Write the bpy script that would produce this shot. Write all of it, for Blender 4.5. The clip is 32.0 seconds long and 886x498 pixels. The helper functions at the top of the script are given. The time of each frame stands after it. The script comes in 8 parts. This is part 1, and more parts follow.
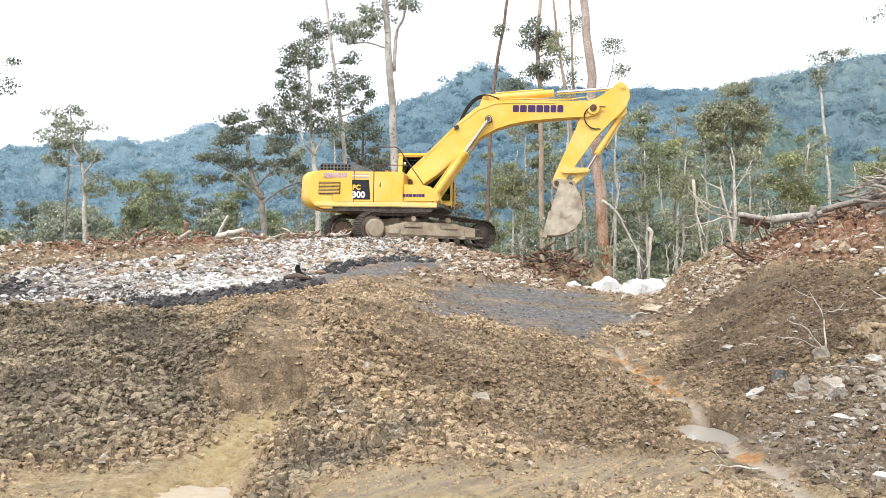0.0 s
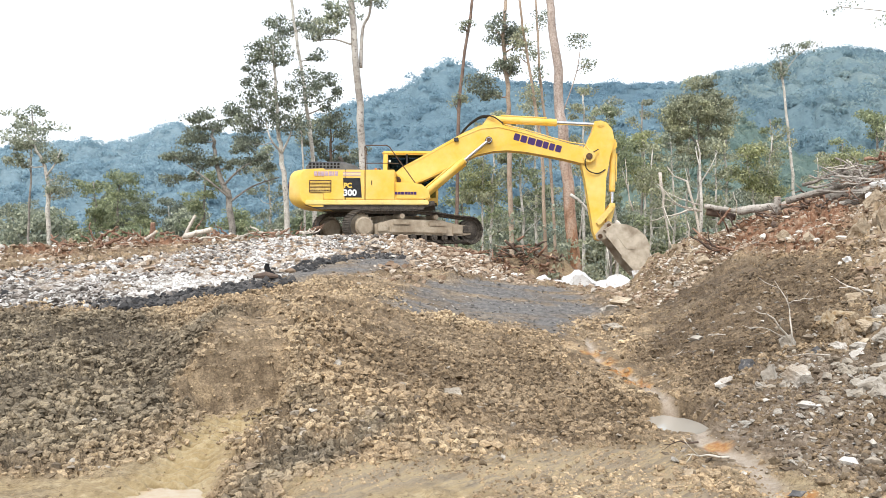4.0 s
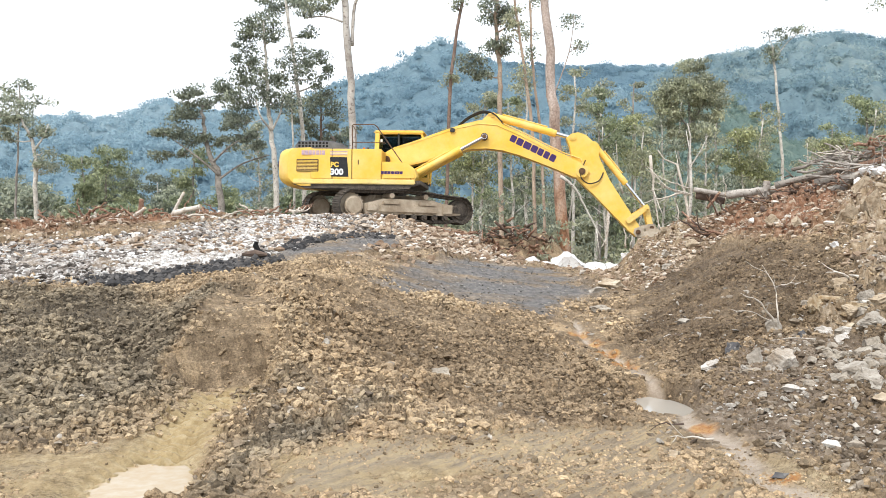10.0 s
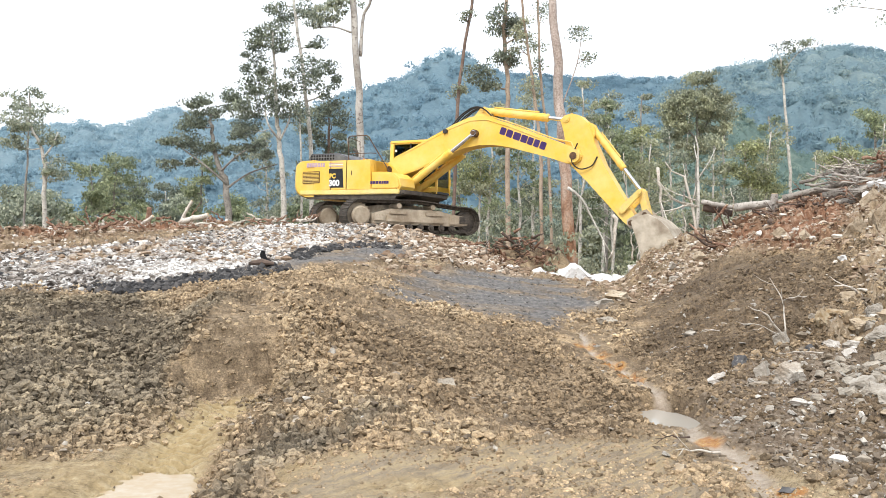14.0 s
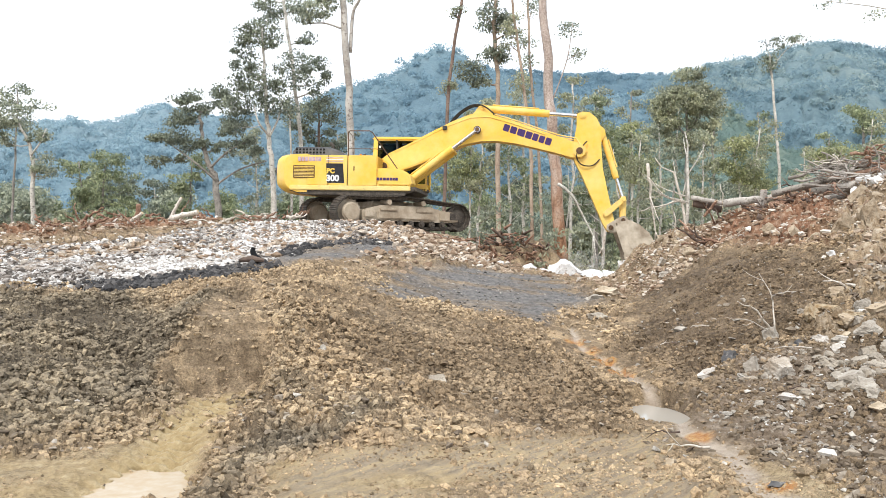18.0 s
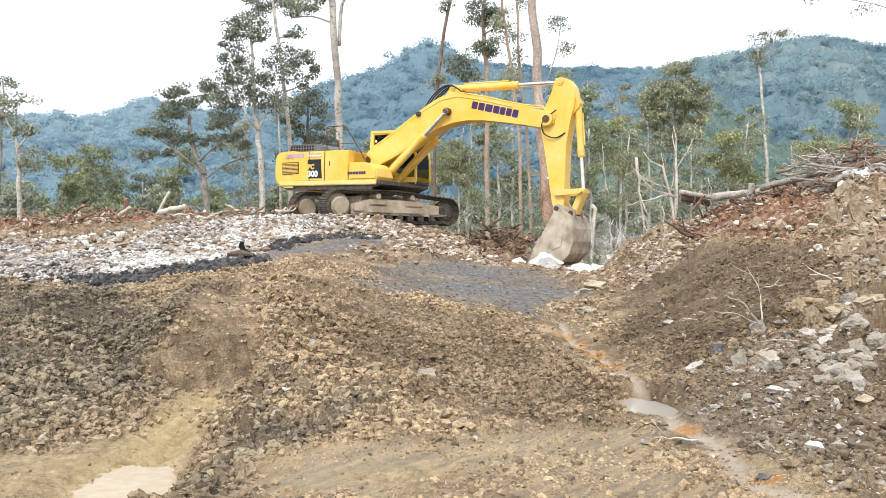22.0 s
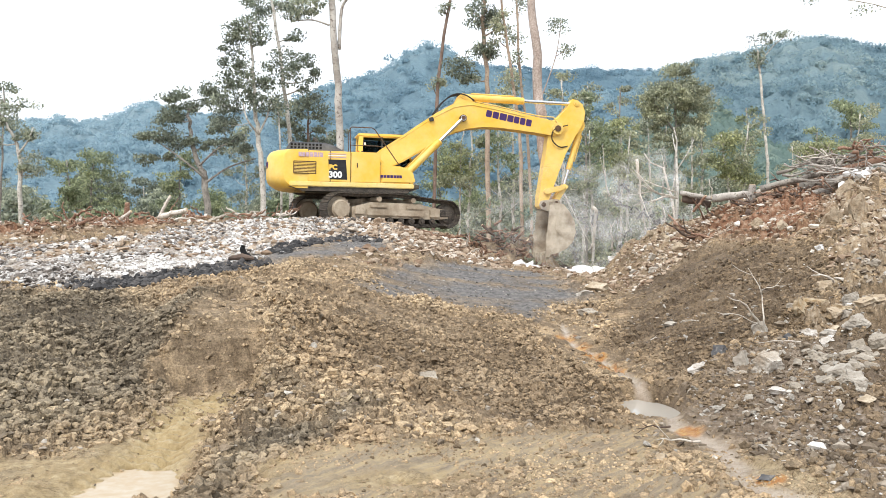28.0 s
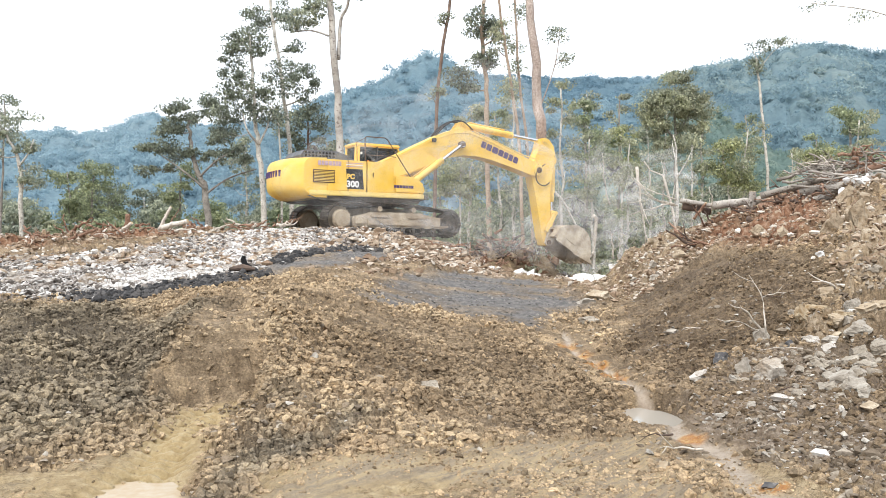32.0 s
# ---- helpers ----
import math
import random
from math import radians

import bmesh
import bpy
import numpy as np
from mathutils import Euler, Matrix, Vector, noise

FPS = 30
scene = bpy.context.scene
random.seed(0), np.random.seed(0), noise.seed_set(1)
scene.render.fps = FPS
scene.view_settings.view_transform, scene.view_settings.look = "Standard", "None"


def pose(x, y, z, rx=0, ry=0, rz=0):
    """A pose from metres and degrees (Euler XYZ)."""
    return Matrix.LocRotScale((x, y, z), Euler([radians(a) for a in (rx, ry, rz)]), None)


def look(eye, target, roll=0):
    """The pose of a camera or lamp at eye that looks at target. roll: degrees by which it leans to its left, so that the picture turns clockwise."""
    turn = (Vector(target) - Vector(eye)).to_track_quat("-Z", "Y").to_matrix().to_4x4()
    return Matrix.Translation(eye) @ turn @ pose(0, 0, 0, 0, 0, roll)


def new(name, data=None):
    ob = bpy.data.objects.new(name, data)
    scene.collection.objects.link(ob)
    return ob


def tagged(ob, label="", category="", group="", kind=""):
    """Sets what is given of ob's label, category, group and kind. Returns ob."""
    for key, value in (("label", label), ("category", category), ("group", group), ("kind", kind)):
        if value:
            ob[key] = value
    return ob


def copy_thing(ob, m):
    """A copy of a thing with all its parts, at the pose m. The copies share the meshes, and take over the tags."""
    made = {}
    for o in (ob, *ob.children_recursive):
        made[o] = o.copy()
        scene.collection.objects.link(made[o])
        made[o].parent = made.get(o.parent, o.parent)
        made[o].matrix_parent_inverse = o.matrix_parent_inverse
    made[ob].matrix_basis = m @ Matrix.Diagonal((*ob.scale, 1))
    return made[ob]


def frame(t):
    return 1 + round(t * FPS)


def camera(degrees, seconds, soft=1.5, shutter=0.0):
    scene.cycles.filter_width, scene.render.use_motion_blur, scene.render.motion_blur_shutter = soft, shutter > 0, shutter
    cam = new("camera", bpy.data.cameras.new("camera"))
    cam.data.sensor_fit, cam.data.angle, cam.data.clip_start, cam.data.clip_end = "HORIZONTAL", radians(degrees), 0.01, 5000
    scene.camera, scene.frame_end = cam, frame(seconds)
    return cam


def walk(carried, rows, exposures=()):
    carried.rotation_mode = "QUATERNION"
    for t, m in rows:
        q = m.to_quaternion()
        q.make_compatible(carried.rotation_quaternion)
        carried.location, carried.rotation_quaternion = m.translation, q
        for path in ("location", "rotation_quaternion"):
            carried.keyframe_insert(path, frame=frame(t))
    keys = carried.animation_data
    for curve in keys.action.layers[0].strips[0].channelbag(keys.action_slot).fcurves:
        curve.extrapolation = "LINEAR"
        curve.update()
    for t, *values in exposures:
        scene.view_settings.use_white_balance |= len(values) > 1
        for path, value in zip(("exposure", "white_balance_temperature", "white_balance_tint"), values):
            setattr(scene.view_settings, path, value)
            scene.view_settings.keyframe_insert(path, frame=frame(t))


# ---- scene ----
import itertools

# ---- camera and its way: held in the hand at one spot, it only turns ----
cam = camera(54.0, 32.0, soft=0.75)
EYE = (0.0, 0.0, 1.7)
CAM_ROWS = [(0.0, 2.85, -0.163, -0.413), (0.5, 2.789, -0.552, -0.299), (1.0, 2.677, -0.918, -0.311), (1.5, 2.73, -1.092, -0.264), (2.0, 2.108, -0.659, -0.223), (2.5, 2.321, -0.337, -0.155), (3.0, 2.3, -0.249, -0.087), (3.5, 1.547, -0.415, 0.252), (5.5, -0.209, -0.431, 0.842), (6.0, -0.661, -0.331, 0.98), (6.5, -0.408, -0.668, 0.77), (7.0, -0.539, -0.521, 0.678), (7.5, -0.314, -0.927, 0.44), (8.0, -0.305, -1.312, 0.209), (8.5, -0.473, -1.48, 0.265), (9.0, 0.0, -1.712, 0.0), (9.5, -0.043, -1.5, -0.197), (10.0, 0.185, -1.724, -0.19), (10.5, -0.333, -1.442, -0.038), (11.0, -0.233, -1.048, 0.054), (11.5, -0.099, -0.939, -0.342), (12.0, 0.194, -1.189, -0.505), (12.5, 0.4, -1.217, -0.522), (13.0, 0.029, -1.392, -0.347), (13.5, 0.351, -1.046, -0.406), (14.0, 0.633, -1.044, -0.627), (14.5, 0.717, -1.346, -0.925), (16.5, 0.258, -1.559, -0.573), (17.0, 0.271, -1.529, -0.357), (17.5, -0.388, -1.364, -0.217), (18.0, 0.005, -1.282, -0.503), (18.5, -0.005, -1.294, -0.466), (19.0, 0.283, -1.194, -0.339), (19.5, 0.402, -1.344, -0.372), (20.0, 0.034, -1.412, -0.167), (20.5, 0.88, -1.671, -0.698), (21.0, 0.105, -1.232, -0.385), (21.5, 0.173, -1.376, -0.526), (22.0, -0.707, -1.663, -0.459), (22.5, -0.805, -1.661, -0.365), (23.0, -0.95, -1.751, -0.063), (23.5, -1.299, -1.388, 0.205), (24.0, -0.91, -1.386, 0.302), (24.5, -1.298, -1.194, 0.279), (25.0, -0.973, -1.318, -0.048), (25.5, -1.236, -1.842, -0.106), (27.5, -0.803, -1.582, -0.381), (28.0, -0.646, -1.493, -0.152), (28.5, -0.328, -1.653, -0.492), (29.0, -0.225, -1.441, -0.496), (29.5, 0.106, -1.288, -0.778), (30.0, -0.206, -1.306, -0.263), (30.5, -0.183, -1.382, -0.008), (31.0, -0.607, -1.384, 0.147), (31.5, -0.358, -1.215, 0.186), (32.0, -0.61, -0.89, 0.269)]
walk(cam, [(t, pose(*EYE, 90 + pitch, roll, yaw)) for t, yaw, pitch, roll in CAM_ROWS], exposures=[(0.0, 0.85), (32.0, 0.85)])

# ---- world and light: a bright overcast sky ----
SUN_UP, SUN_TURN = 52.0, 205.0
world = bpy.data.worlds.new("overcast_sky")
world.use_nodes = True
scene.world = world
wn, wl = world.node_tree.nodes, world.node_tree.links
sky = wn.new("ShaderNodeTexSky")
sky.sky_type, sky.sun_disc = "NISHITA", False
sky.sun_elevation, sky.sun_rotation = radians(SUN_UP), radians(SUN_TURN)
sky.air_density, sky.dust_density, sky.ozone_density = 1.0, 6.0, 1.0
veil = wn.new("ShaderNodeMixRGB")
veil.inputs[0].default_value = 0.8
veil.inputs[2].default_value = (11.2, 11.9, 12.8, 1)
wl.new(sky.outputs[0], veil.inputs[1])
wl.new(veil.outputs[0], wn["Background"].inputs[0])
wn["Background"].inputs[1].default_value = 0.08

sun_data = bpy.data.lights.new("sun", "SUN")
sun_data.energy, sun_data.angle, sun_data.color = 1.3, radians(14), (1.0, 0.97, 0.93)
sun = new("sun", sun_data)
sun_way = Vector((math.sin(radians(SUN_TURN)) * math.cos(radians(SUN_UP)), math.cos(radians(SUN_TURN)) * math.cos(radians(SUN_UP)), math.sin(radians(SUN_UP))))
sun.matrix_world = look(sun_way * 60, (0, 0, 0))


# ---- materials ----
def material(name, rough=0.8, metal=0.0, spec=0.3):
    m = bpy.data.materials.new(name)
    m.use_nodes = True
    b = m.node_tree.nodes["Principled BSDF"]
    b.inputs["Roughness"].default_value, b.inputs["Metallic"].default_value = rough, metal
    b.inputs["Specular IOR Level"].default_value = spec
    return m, m.node_tree.nodes, m.node_tree.links, b


def noise_node(n, l, scale, detail=4.0, rough=0.6, coord="Object"):
    tc = n.new("ShaderNodeTexCoord")
    t = n.new("ShaderNodeTexNoise")
    t.inputs["Scale"].default_value, t.inputs["Detail"].default_value, t.inputs["Roughness"].default_value = scale, detail, rough
    l.new(tc.outputs[coord], t.inputs["Vector"])
    return t


def ramp(n, l, src, stops):
    r = n.new("ShaderNodeValToRGB")
    while len(r.color_ramp.elements) < len(stops):
        r.color_ramp.elements.new(0.5)
    for e, (p, c) in zip(r.color_ramp.elements, stops):
        e.position, e.color = p, (*c, 1)
    l.new(src, r.inputs[0])
    return r


def mix(n, l, fac, a, b, mode="MIX"):
    m = n.new("ShaderNodeMixRGB")
    m.blend_type = mode
    for sock, v in zip(m.inputs, (fac, a, b)):
        if isinstance(v, (int, float)):
            sock.default_value = v
        elif isinstance(v, tuple):
            sock.default_value = (*v, 1)
        else:
            l.new(v, sock)
    return m.outputs[0]


def bump(n, l, b, src, strength, dist):
    u = n.new("ShaderNodeBump")
    u.inputs["Strength"].default_value, u.inputs["Distance"].default_value = strength, dist
    l.new(src, u.inputs["Height"])
    l.new(u.outputs[0], b.inputs["Normal"])


def grainy(name, c1, c2, scale=6.0, rough=0.85, metal=0.0, spec=0.3, fine=60.0, bumps=0.3, dist=0.01, c3=None):
    """Two colours in patches, a third in specks, with fine relief."""
    m, n, l, b = material(name, rough, metal, spec)
    big = noise_node(n, l, scale, 5)
    small = noise_node(n, l, fine, 3)
    col = ramp(n, l, big.outputs[0], [(0.36, c1), (0.64, c2)]).outputs[0]
    if c3:
        spots = ramp(n, l, small.outputs[0], [(0.56, (0, 0, 0)), (0.66, (1, 1, 1))])
        col = mix(n, l, spots.outputs[0], col, c3)
    l.new(col, b.inputs["Base Color"])
    bump(n, l, b, small.outputs[0], bumps, dist)
    return m


def by_piece(name, stops, rough=0.9, fine=25.0, spec=0.25, bumps=0.5, dist=0.02):
    """A colour for each loose piece of a joined mesh, with mottling."""
    m, n, l, b = material(name, rough, 0.0, spec)
    g = n.new("ShaderNodeNewGeometry")
    small = noise_node(n, l, fine, 4)
    col = ramp(n, l, g.outputs["Random Per Island"], stops).outputs[0]
    shade = ramp(n, l, small.outputs[0], [(0.3, (0.6, 0.58, 0.55)), (0.7, (1.2, 1.2, 1.2))]).outputs[0]
    l.new(mix(n, l, 1.0, col, shade, "MULTIPLY"), b.inputs["Base Color"])
    bump(n, l, b, small.outputs[0], bumps, dist)
    return m


def paint(name, base, worn, dirt, dirt_amount=0.5, rough=0.42):
    """Machine paint: faded in patches, scratched, dusty."""
    m, n, l, b = material(name, rough, 0.0, 0.45)
    big = noise_node(n, l, 1.3, 5, 0.65)
    fine = noise_node(n, l, 38.0, 4, 0.7)
    mid = noise_node(n, l, 6.0, 6, 0.7)
    col = ramp(n, l, big.outputs[0], [(0.35, base), (0.7, worn)]).outputs[0]
    streak = n.new("ShaderNodeMath")
    streak.operation = "MULTIPLY"
    l.new(mid.outputs[0], streak.inputs[0])
    l.new(fine.outputs[0], streak.inputs[1])
    mask = ramp(n, l, streak.outputs[0], [(0.27, (0, 0, 0)), (0.27 + 0.28 * (1.2 - dirt_amount), (dirt_amount,) * 3)]).outputs[0]
    l.new(mix(n, l, mask, col, dirt), b.inputs["Base Color"])
    l.new(ramp(n, l, fine.outputs[0], [(0.3, (rough - 0.1,) * 3), (0.75, (rough + 0.25,) * 3)]).outputs[0], b.inputs["Roughness"])
    bump(n, l, b, fine.outputs[0], 0.06, 0.004)
    return m


YELLOW = paint("yellow_paint", (0.82, 0.505, 0.055), (0.85, 0.6, 0.18), (0.42, 0.32, 0.18), 0.42)
YELLOW_DIRTY = paint("dusty_yellow_paint", (0.8, 0.52, 0.07), (0.8, 0.6, 0.23), (0.42, 0.34, 0.22), 0.75, 0.6)
PALE_STRIPE = paint("pale_yellow_skirt", (0.82, 0.60, 0.16), (0.82, 0.66, 0.30), (0.36, 0.27, 0.17), 0.7, 0.6)
BLACK = grainy("dark_grey_plastic", (0.02, 0.021, 0.024), (0.05, 0.05, 0.052), 4, 0.6, fine=50, bumps=0.1)
HOODGREY = grainy("faded_hood_grey", (0.085, 0.09, 0.10), (0.16, 0.165, 0.175), 3, 0.6, fine=40, bumps=0.1)
VOIDBLACK = grainy("black_opening", (0.006, 0.006, 0.007), (0.012, 0.012, 0.012), 3, 0.8)
RUBBER = grainy("black_hose", (0.012, 0.012, 0.013), (0.03, 0.03, 0.03), 9, 0.55, fine=80, bumps=0.1)
CHROME = grainy("chromed_steel", (0.72, 0.72, 0.72), (0.62, 0.62, 0.63), 5, 0.22, metal=1.0, fine=90, bumps=0.02)
STEEL = grainy("worn_bucket_steel", (0.28, 0.225, 0.165), (0.57, 0.505, 0.405), 2.0, 0.8, metal=0.0, fine=18, bumps=0.3, dist=0.01)
DARKSTEEL = grainy("dark_track_steel", (0.05, 0.042, 0.036), (0.13, 0.11, 0.09), 5, 0.65, metal=0.3, fine=40, bumps=0.3, c3=(0.2, 0.17, 0.13))
DUSTY = grainy("clay_caked_steel", (0.3, 0.235, 0.165), (0.52, 0.44, 0.335), 2.2, 0.9, fine=16, bumps=0.5, dist=0.015, c3=(0.4, 0.33, 0.24))
PINSTEEL = grainy("greasy_pin_steel", (0.07, 0.045, 0.03), (0.16, 0.09, 0.05), 12, 0.5, metal=0.4, fine=60, bumps=0.2)
BLUEINK = grainy("dark_blue_lettering", (0.045, 0.02, 0.10), (0.06, 0.03, 0.13), 8, 0.5, bumps=0.05)
PURPLEINK = grainy("faded_purple_lettering", (0.42, 0.29, 0.36), (0.56, 0.42, 0.44), 12, 0.6, bumps=0.05)
WHITEINK = grainy("white_decal", (0.75, 0.75, 0.74), (0.8, 0.8, 0.79), 8, 0.5, bumps=0.03)
DECAL = grainy("black_decal", (0.014, 0.014, 0.018), (0.028, 0.028, 0.03), 8, 0.4, bumps=0.03)
LAMPORANGE = grainy("orange_lens", (0.75, 0.2, 0.02), (0.8, 0.28, 0.03), 8, 0.3, bumps=0.03)
GLASS, gn, gl, gb = material("cab_glass", 0.05, 0.0, 0.5)
gb.inputs["Base Color"].default_value = (0.16, 0.2, 0.21, 1)
gb.inputs["Transmission Weight"].default_value = 1.0
gb.inputs["IOR"].default_value = 1.1


# ---- mesh helpers ----
def finish(name, bm, mat, smooth=False):
    bmesh.ops.recalc_face_normals(bm, faces=bm.faces)
    me = bpy.data.meshes.new(name)
    bm.to_mesh(me)
    bm.free()
    for m in (mat if isinstance(mat, (list, tuple)) else [mat]):
        me.materials.append(m)
    if smooth:
        me.shade_smooth()
    return me


def thing(name, label, category, group="", kind="", m=None):
    ob = tagged(new(name), label, category, group, kind)
    if m is not None:
        ob.matrix_world = m
    return ob


def part(name, bm, mat, parent, label="", smooth=False):
    ob = new(name, finish(name, bm, mat, smooth))
    ob.parent = parent
    if label:
        ob["label"] = label
    return ob


def solid(name, bm, mat, label, category, group="", kind="", smooth=False):
    return tagged(new(name, finish(name, bm, mat, smooth)), label, category, group, kind)


def box(bm, x0, x1, y0, y1, z0, z1, bev=0.0, m=None):
    vs = [bm.verts.new((x, y, z)) for x in (x0, x1) for y in (y0, y1) for z in (z0, z1)]
    fs = [bm.faces.new([vs[i] for i in f]) for f in ((0, 1, 3, 2), (4, 6, 7, 5), (0, 4, 5, 1), (2, 3, 7, 6), (0, 2, 6, 4), (1, 5, 7, 3))]
    if bev:
        out = bmesh.ops.bevel(bm, geom=list({e for f in fs for e in f.edges}), offset=bev, segments=2, affect="EDGES", clamp_overlap=True)
        vs = list({v for v in vs if v.is_valid} | {v for f in out["faces"] for v in f.verts})
    if m is not None:
        bmesh.ops.transform(bm, matrix=m, verts=vs)
    return vs


def prism(bm, outline, y0, y1, bev=0.0, taper=None):
    """An outline in x, z pulled from y0 to y1, edges rounded. taper(x): half the width there."""
    n = len(outline)
    a = [bm.verts.new((x, -taper(x) if taper else y0, z)) for x, z in outline]
    b = [bm.verts.new((x, taper(x) if taper else y1, z)) for x, z in outline]
    fs = [bm.faces.new(a), bm.faces.new(b[::-1])]
    for i in range(n):
        j = (i + 1) % n
        fs.append(bm.faces.new((a[i], b[i], b[j], a[j])))
    if bev:
        rim = [e for f in fs[:2] for e in f.edges]
        bmesh.ops.bevel(bm, geom=rim, offset=bev, segments=2, affect="EDGES", clamp_overlap=True)


def rod(bm, p, q, r0, r1=None, seg=12, caps=True):
    """A round bar from p to q."""
    p, q = Vector(p), Vector(q)
    r1 = r0 if r1 is None else r1
    w = (q - p).normalized()
    u = w.orthogonal().normalized()
    v = w.cross(u)
    ring = lambda c, r: [bm.verts.new(c + (u * math.cos(a) + v * math.sin(a)) * r) for a in (2 * math.pi * i / seg for i in range(seg))]
    a, b = ring(p, r0), ring(q, r1)
    for i in range(seg):
        bm.faces.new((a[i], a[(i + 1) % seg], b[(i + 1) % seg], b[i]))
    if caps:
        bm.faces.new(a[::-1]), bm.faces.new(b)


def tube(bm, pts, radii, seg=8, close=True):
    """A tapered tube along points, rings carried from one to the next."""
    pts = [Vector(p) for p in pts]
    u, last = None, None
    for i, c in enumerate(pts):
        w = (pts[min(i + 1, len(pts) - 1)] - pts[max(i - 1, 0)]).normalized()
        u = (w.orthogonal() if u is None else u - w * u.dot(w)).normalized()
        v = w.cross(u)
        r = radii[i] if hasattr(radii, "__len__") else radii
        ring = [bm.verts.new(c + (u * math.cos(a) + v * math.sin(a)) * r) for a in (2 * math.pi * k / seg for k in range(seg))]
        if last:
            for k in range(seg):
                bm.faces.new((last[k], last[(k + 1) % seg], ring[(k + 1) % seg], ring[k]))
        elif close:
            bm.faces.new(ring[::-1])
        last = ring
    if close:
        bm.faces.new(last)


def eased(pts, n=5):
    """More points on a smooth curve through these."""
    p = [Vector(q) for q in pts]
    out = []
    for i in range(len(p) - 1):
        a, b, c, d = p[max(i - 1, 0)], p[i], p[i + 1], p[min(i + 2, len(p) - 1)]
        for k in range(n):
            f = k / n
            out.append(b + 0.5 * f * ((c - a) + f * (2 * a - 5 * b + 4 * c - d + f * (3 * (b - c) + d - a))))
    return out + [p[-1]]


def mesh_from(name, verts, faces, mat, smooth=False):
    """A mesh from number arrays, all faces with the same number of corners."""
    me = bpy.data.meshes.new(name)
    verts, faces = np.asarray(verts, np.float32), np.asarray(faces, np.int32)
    k = faces.shape[1]
    me.vertices.add(len(verts)), me.loops.add(faces.size), me.polygons.add(len(faces))
    me.vertices.foreach_set("co", verts.ravel())
    me.loops.foreach_set("vertex_index", faces.ravel())
    me.polygons.foreach_set("loop_start", np.arange(0, faces.size, k, dtype=np.int32))
    for m in (mat if isinstance(mat, (list, tuple)) else [mat]):
        me.materials.append(m)
    me.update(calc_edges=True)
    me.shade_smooth() if smooth else me.shade_flat()
    return me


# ---- the ground: one sheet, fine where the clearing lies, out to the horizon ----
def lattice(ix, iy, seed):
    h = (ix.astype(np.int64) * 374761393 + iy.astype(np.int64) * 668265263 + seed * 982451653) & 0xFFFFFFFF
    h = ((h ^ (h >> 13)) * 1274126177) & 0xFFFFFFFF
    return ((h ^ (h >> 16)) & 0xFFFFFF) / float(0xFFFFFF)


def vnoise(x, y, seed=0):
    ix, iy = np.floor(x), np.floor(y)
    fx, fy = x - ix, y - iy
    fx, fy = fx * fx * (3 - 2 * fx), fy * fy * (3 - 2 * fy)
    a, b = lattice(ix, iy, seed), lattice(ix + 1, iy, seed)
    c, d = lattice(ix, iy + 1, seed), lattice(ix + 1, iy + 1, seed)
    return (a + (b - a) * fx) * (1 - fy) + (c + (d - c) * fx) * fy - 0.5


def fbm(x, y, seed=0, octaves=4):
    return sum(vnoise(x * 2 ** k, y * 2 ** k, seed + k) * 0.55 ** k for k in range(octaves))


def domes(x, y, cell, seed, low=0.25, high=0.62):
    """Lumps: the tallest of the round heads scattered over cells, 0 to about 0.6 of a cell; and a number for each lump."""
    gx, gy = np.floor(x / cell), np.floor(y / cell)
    best, which = np.zeros_like(x), np.zeros_like(x)
    for dx, dy in itertools.product((-1, 0, 1), repeat=2):
        cx, cy = gx + dx, gy + dy
        px, py = (cx + lattice(cx, cy, seed)) * cell, (cy + lattice(cx, cy, seed + 7)) * cell
        r = (low + (high - low) * lattice(cx, cy, seed + 13)) * cell
        s = 0.7 + 0.6 * lattice(cx, cy, seed + 19)
        h = np.sqrt(np.maximum(0, r * r - ((x - px) * s) ** 2 - ((y - py) / s) ** 2))
        up = h > best
        best, which = np.where(up, h, best), np.where(up, lattice(cx, cy, seed + 29), which)
    return best, which


def plates(x, y, cell, seed):
    """Broken angular clods: cells with a tilted top each and a gap between them; and a number for each clod."""
    gx, gy = np.floor(x / cell), np.floor(y / cell)
    f1, f2 = np.full(x.shape, 1e9), np.full(x.shape, 1e9)
    which, top = np.zeros_like(x), np.zeros_like(x)
    for dx, dy in itertools.product((-1, 0, 1), repeat=2):
        cx, cy = gx + dx, gy + dy
        ox, oy = x / cell - cx - lattice(cx, cy, seed), y / cell - cy - lattice(cx, cy, seed + 7)
        s = 0.75 + 0.5 * lattice(cx, cy, seed + 3)
        d = np.hypot(ox * s, oy / s)
        tilt = lattice(cx, cy, seed + 13) ** 1.5 + 0.9 * (lattice(cx, cy, seed + 17) - 0.5) * ox + 0.9 * (lattice(cx, cy, seed + 23) - 0.5) * oy
        near = d < f1
        f2 = np.where(near, f1, np.minimum(f2, d))
        which, top = np.where(near, lattice(cx, cy, seed + 29), which), np.where(near, tilt, top)
        f1 = np.where(near, d, f1)
    gap = np.clip((f2 - f1) / 0.28, 0, 1)
    return cell * (gap * (2 - gap) * 0.35 + top * gap * 0.6), which


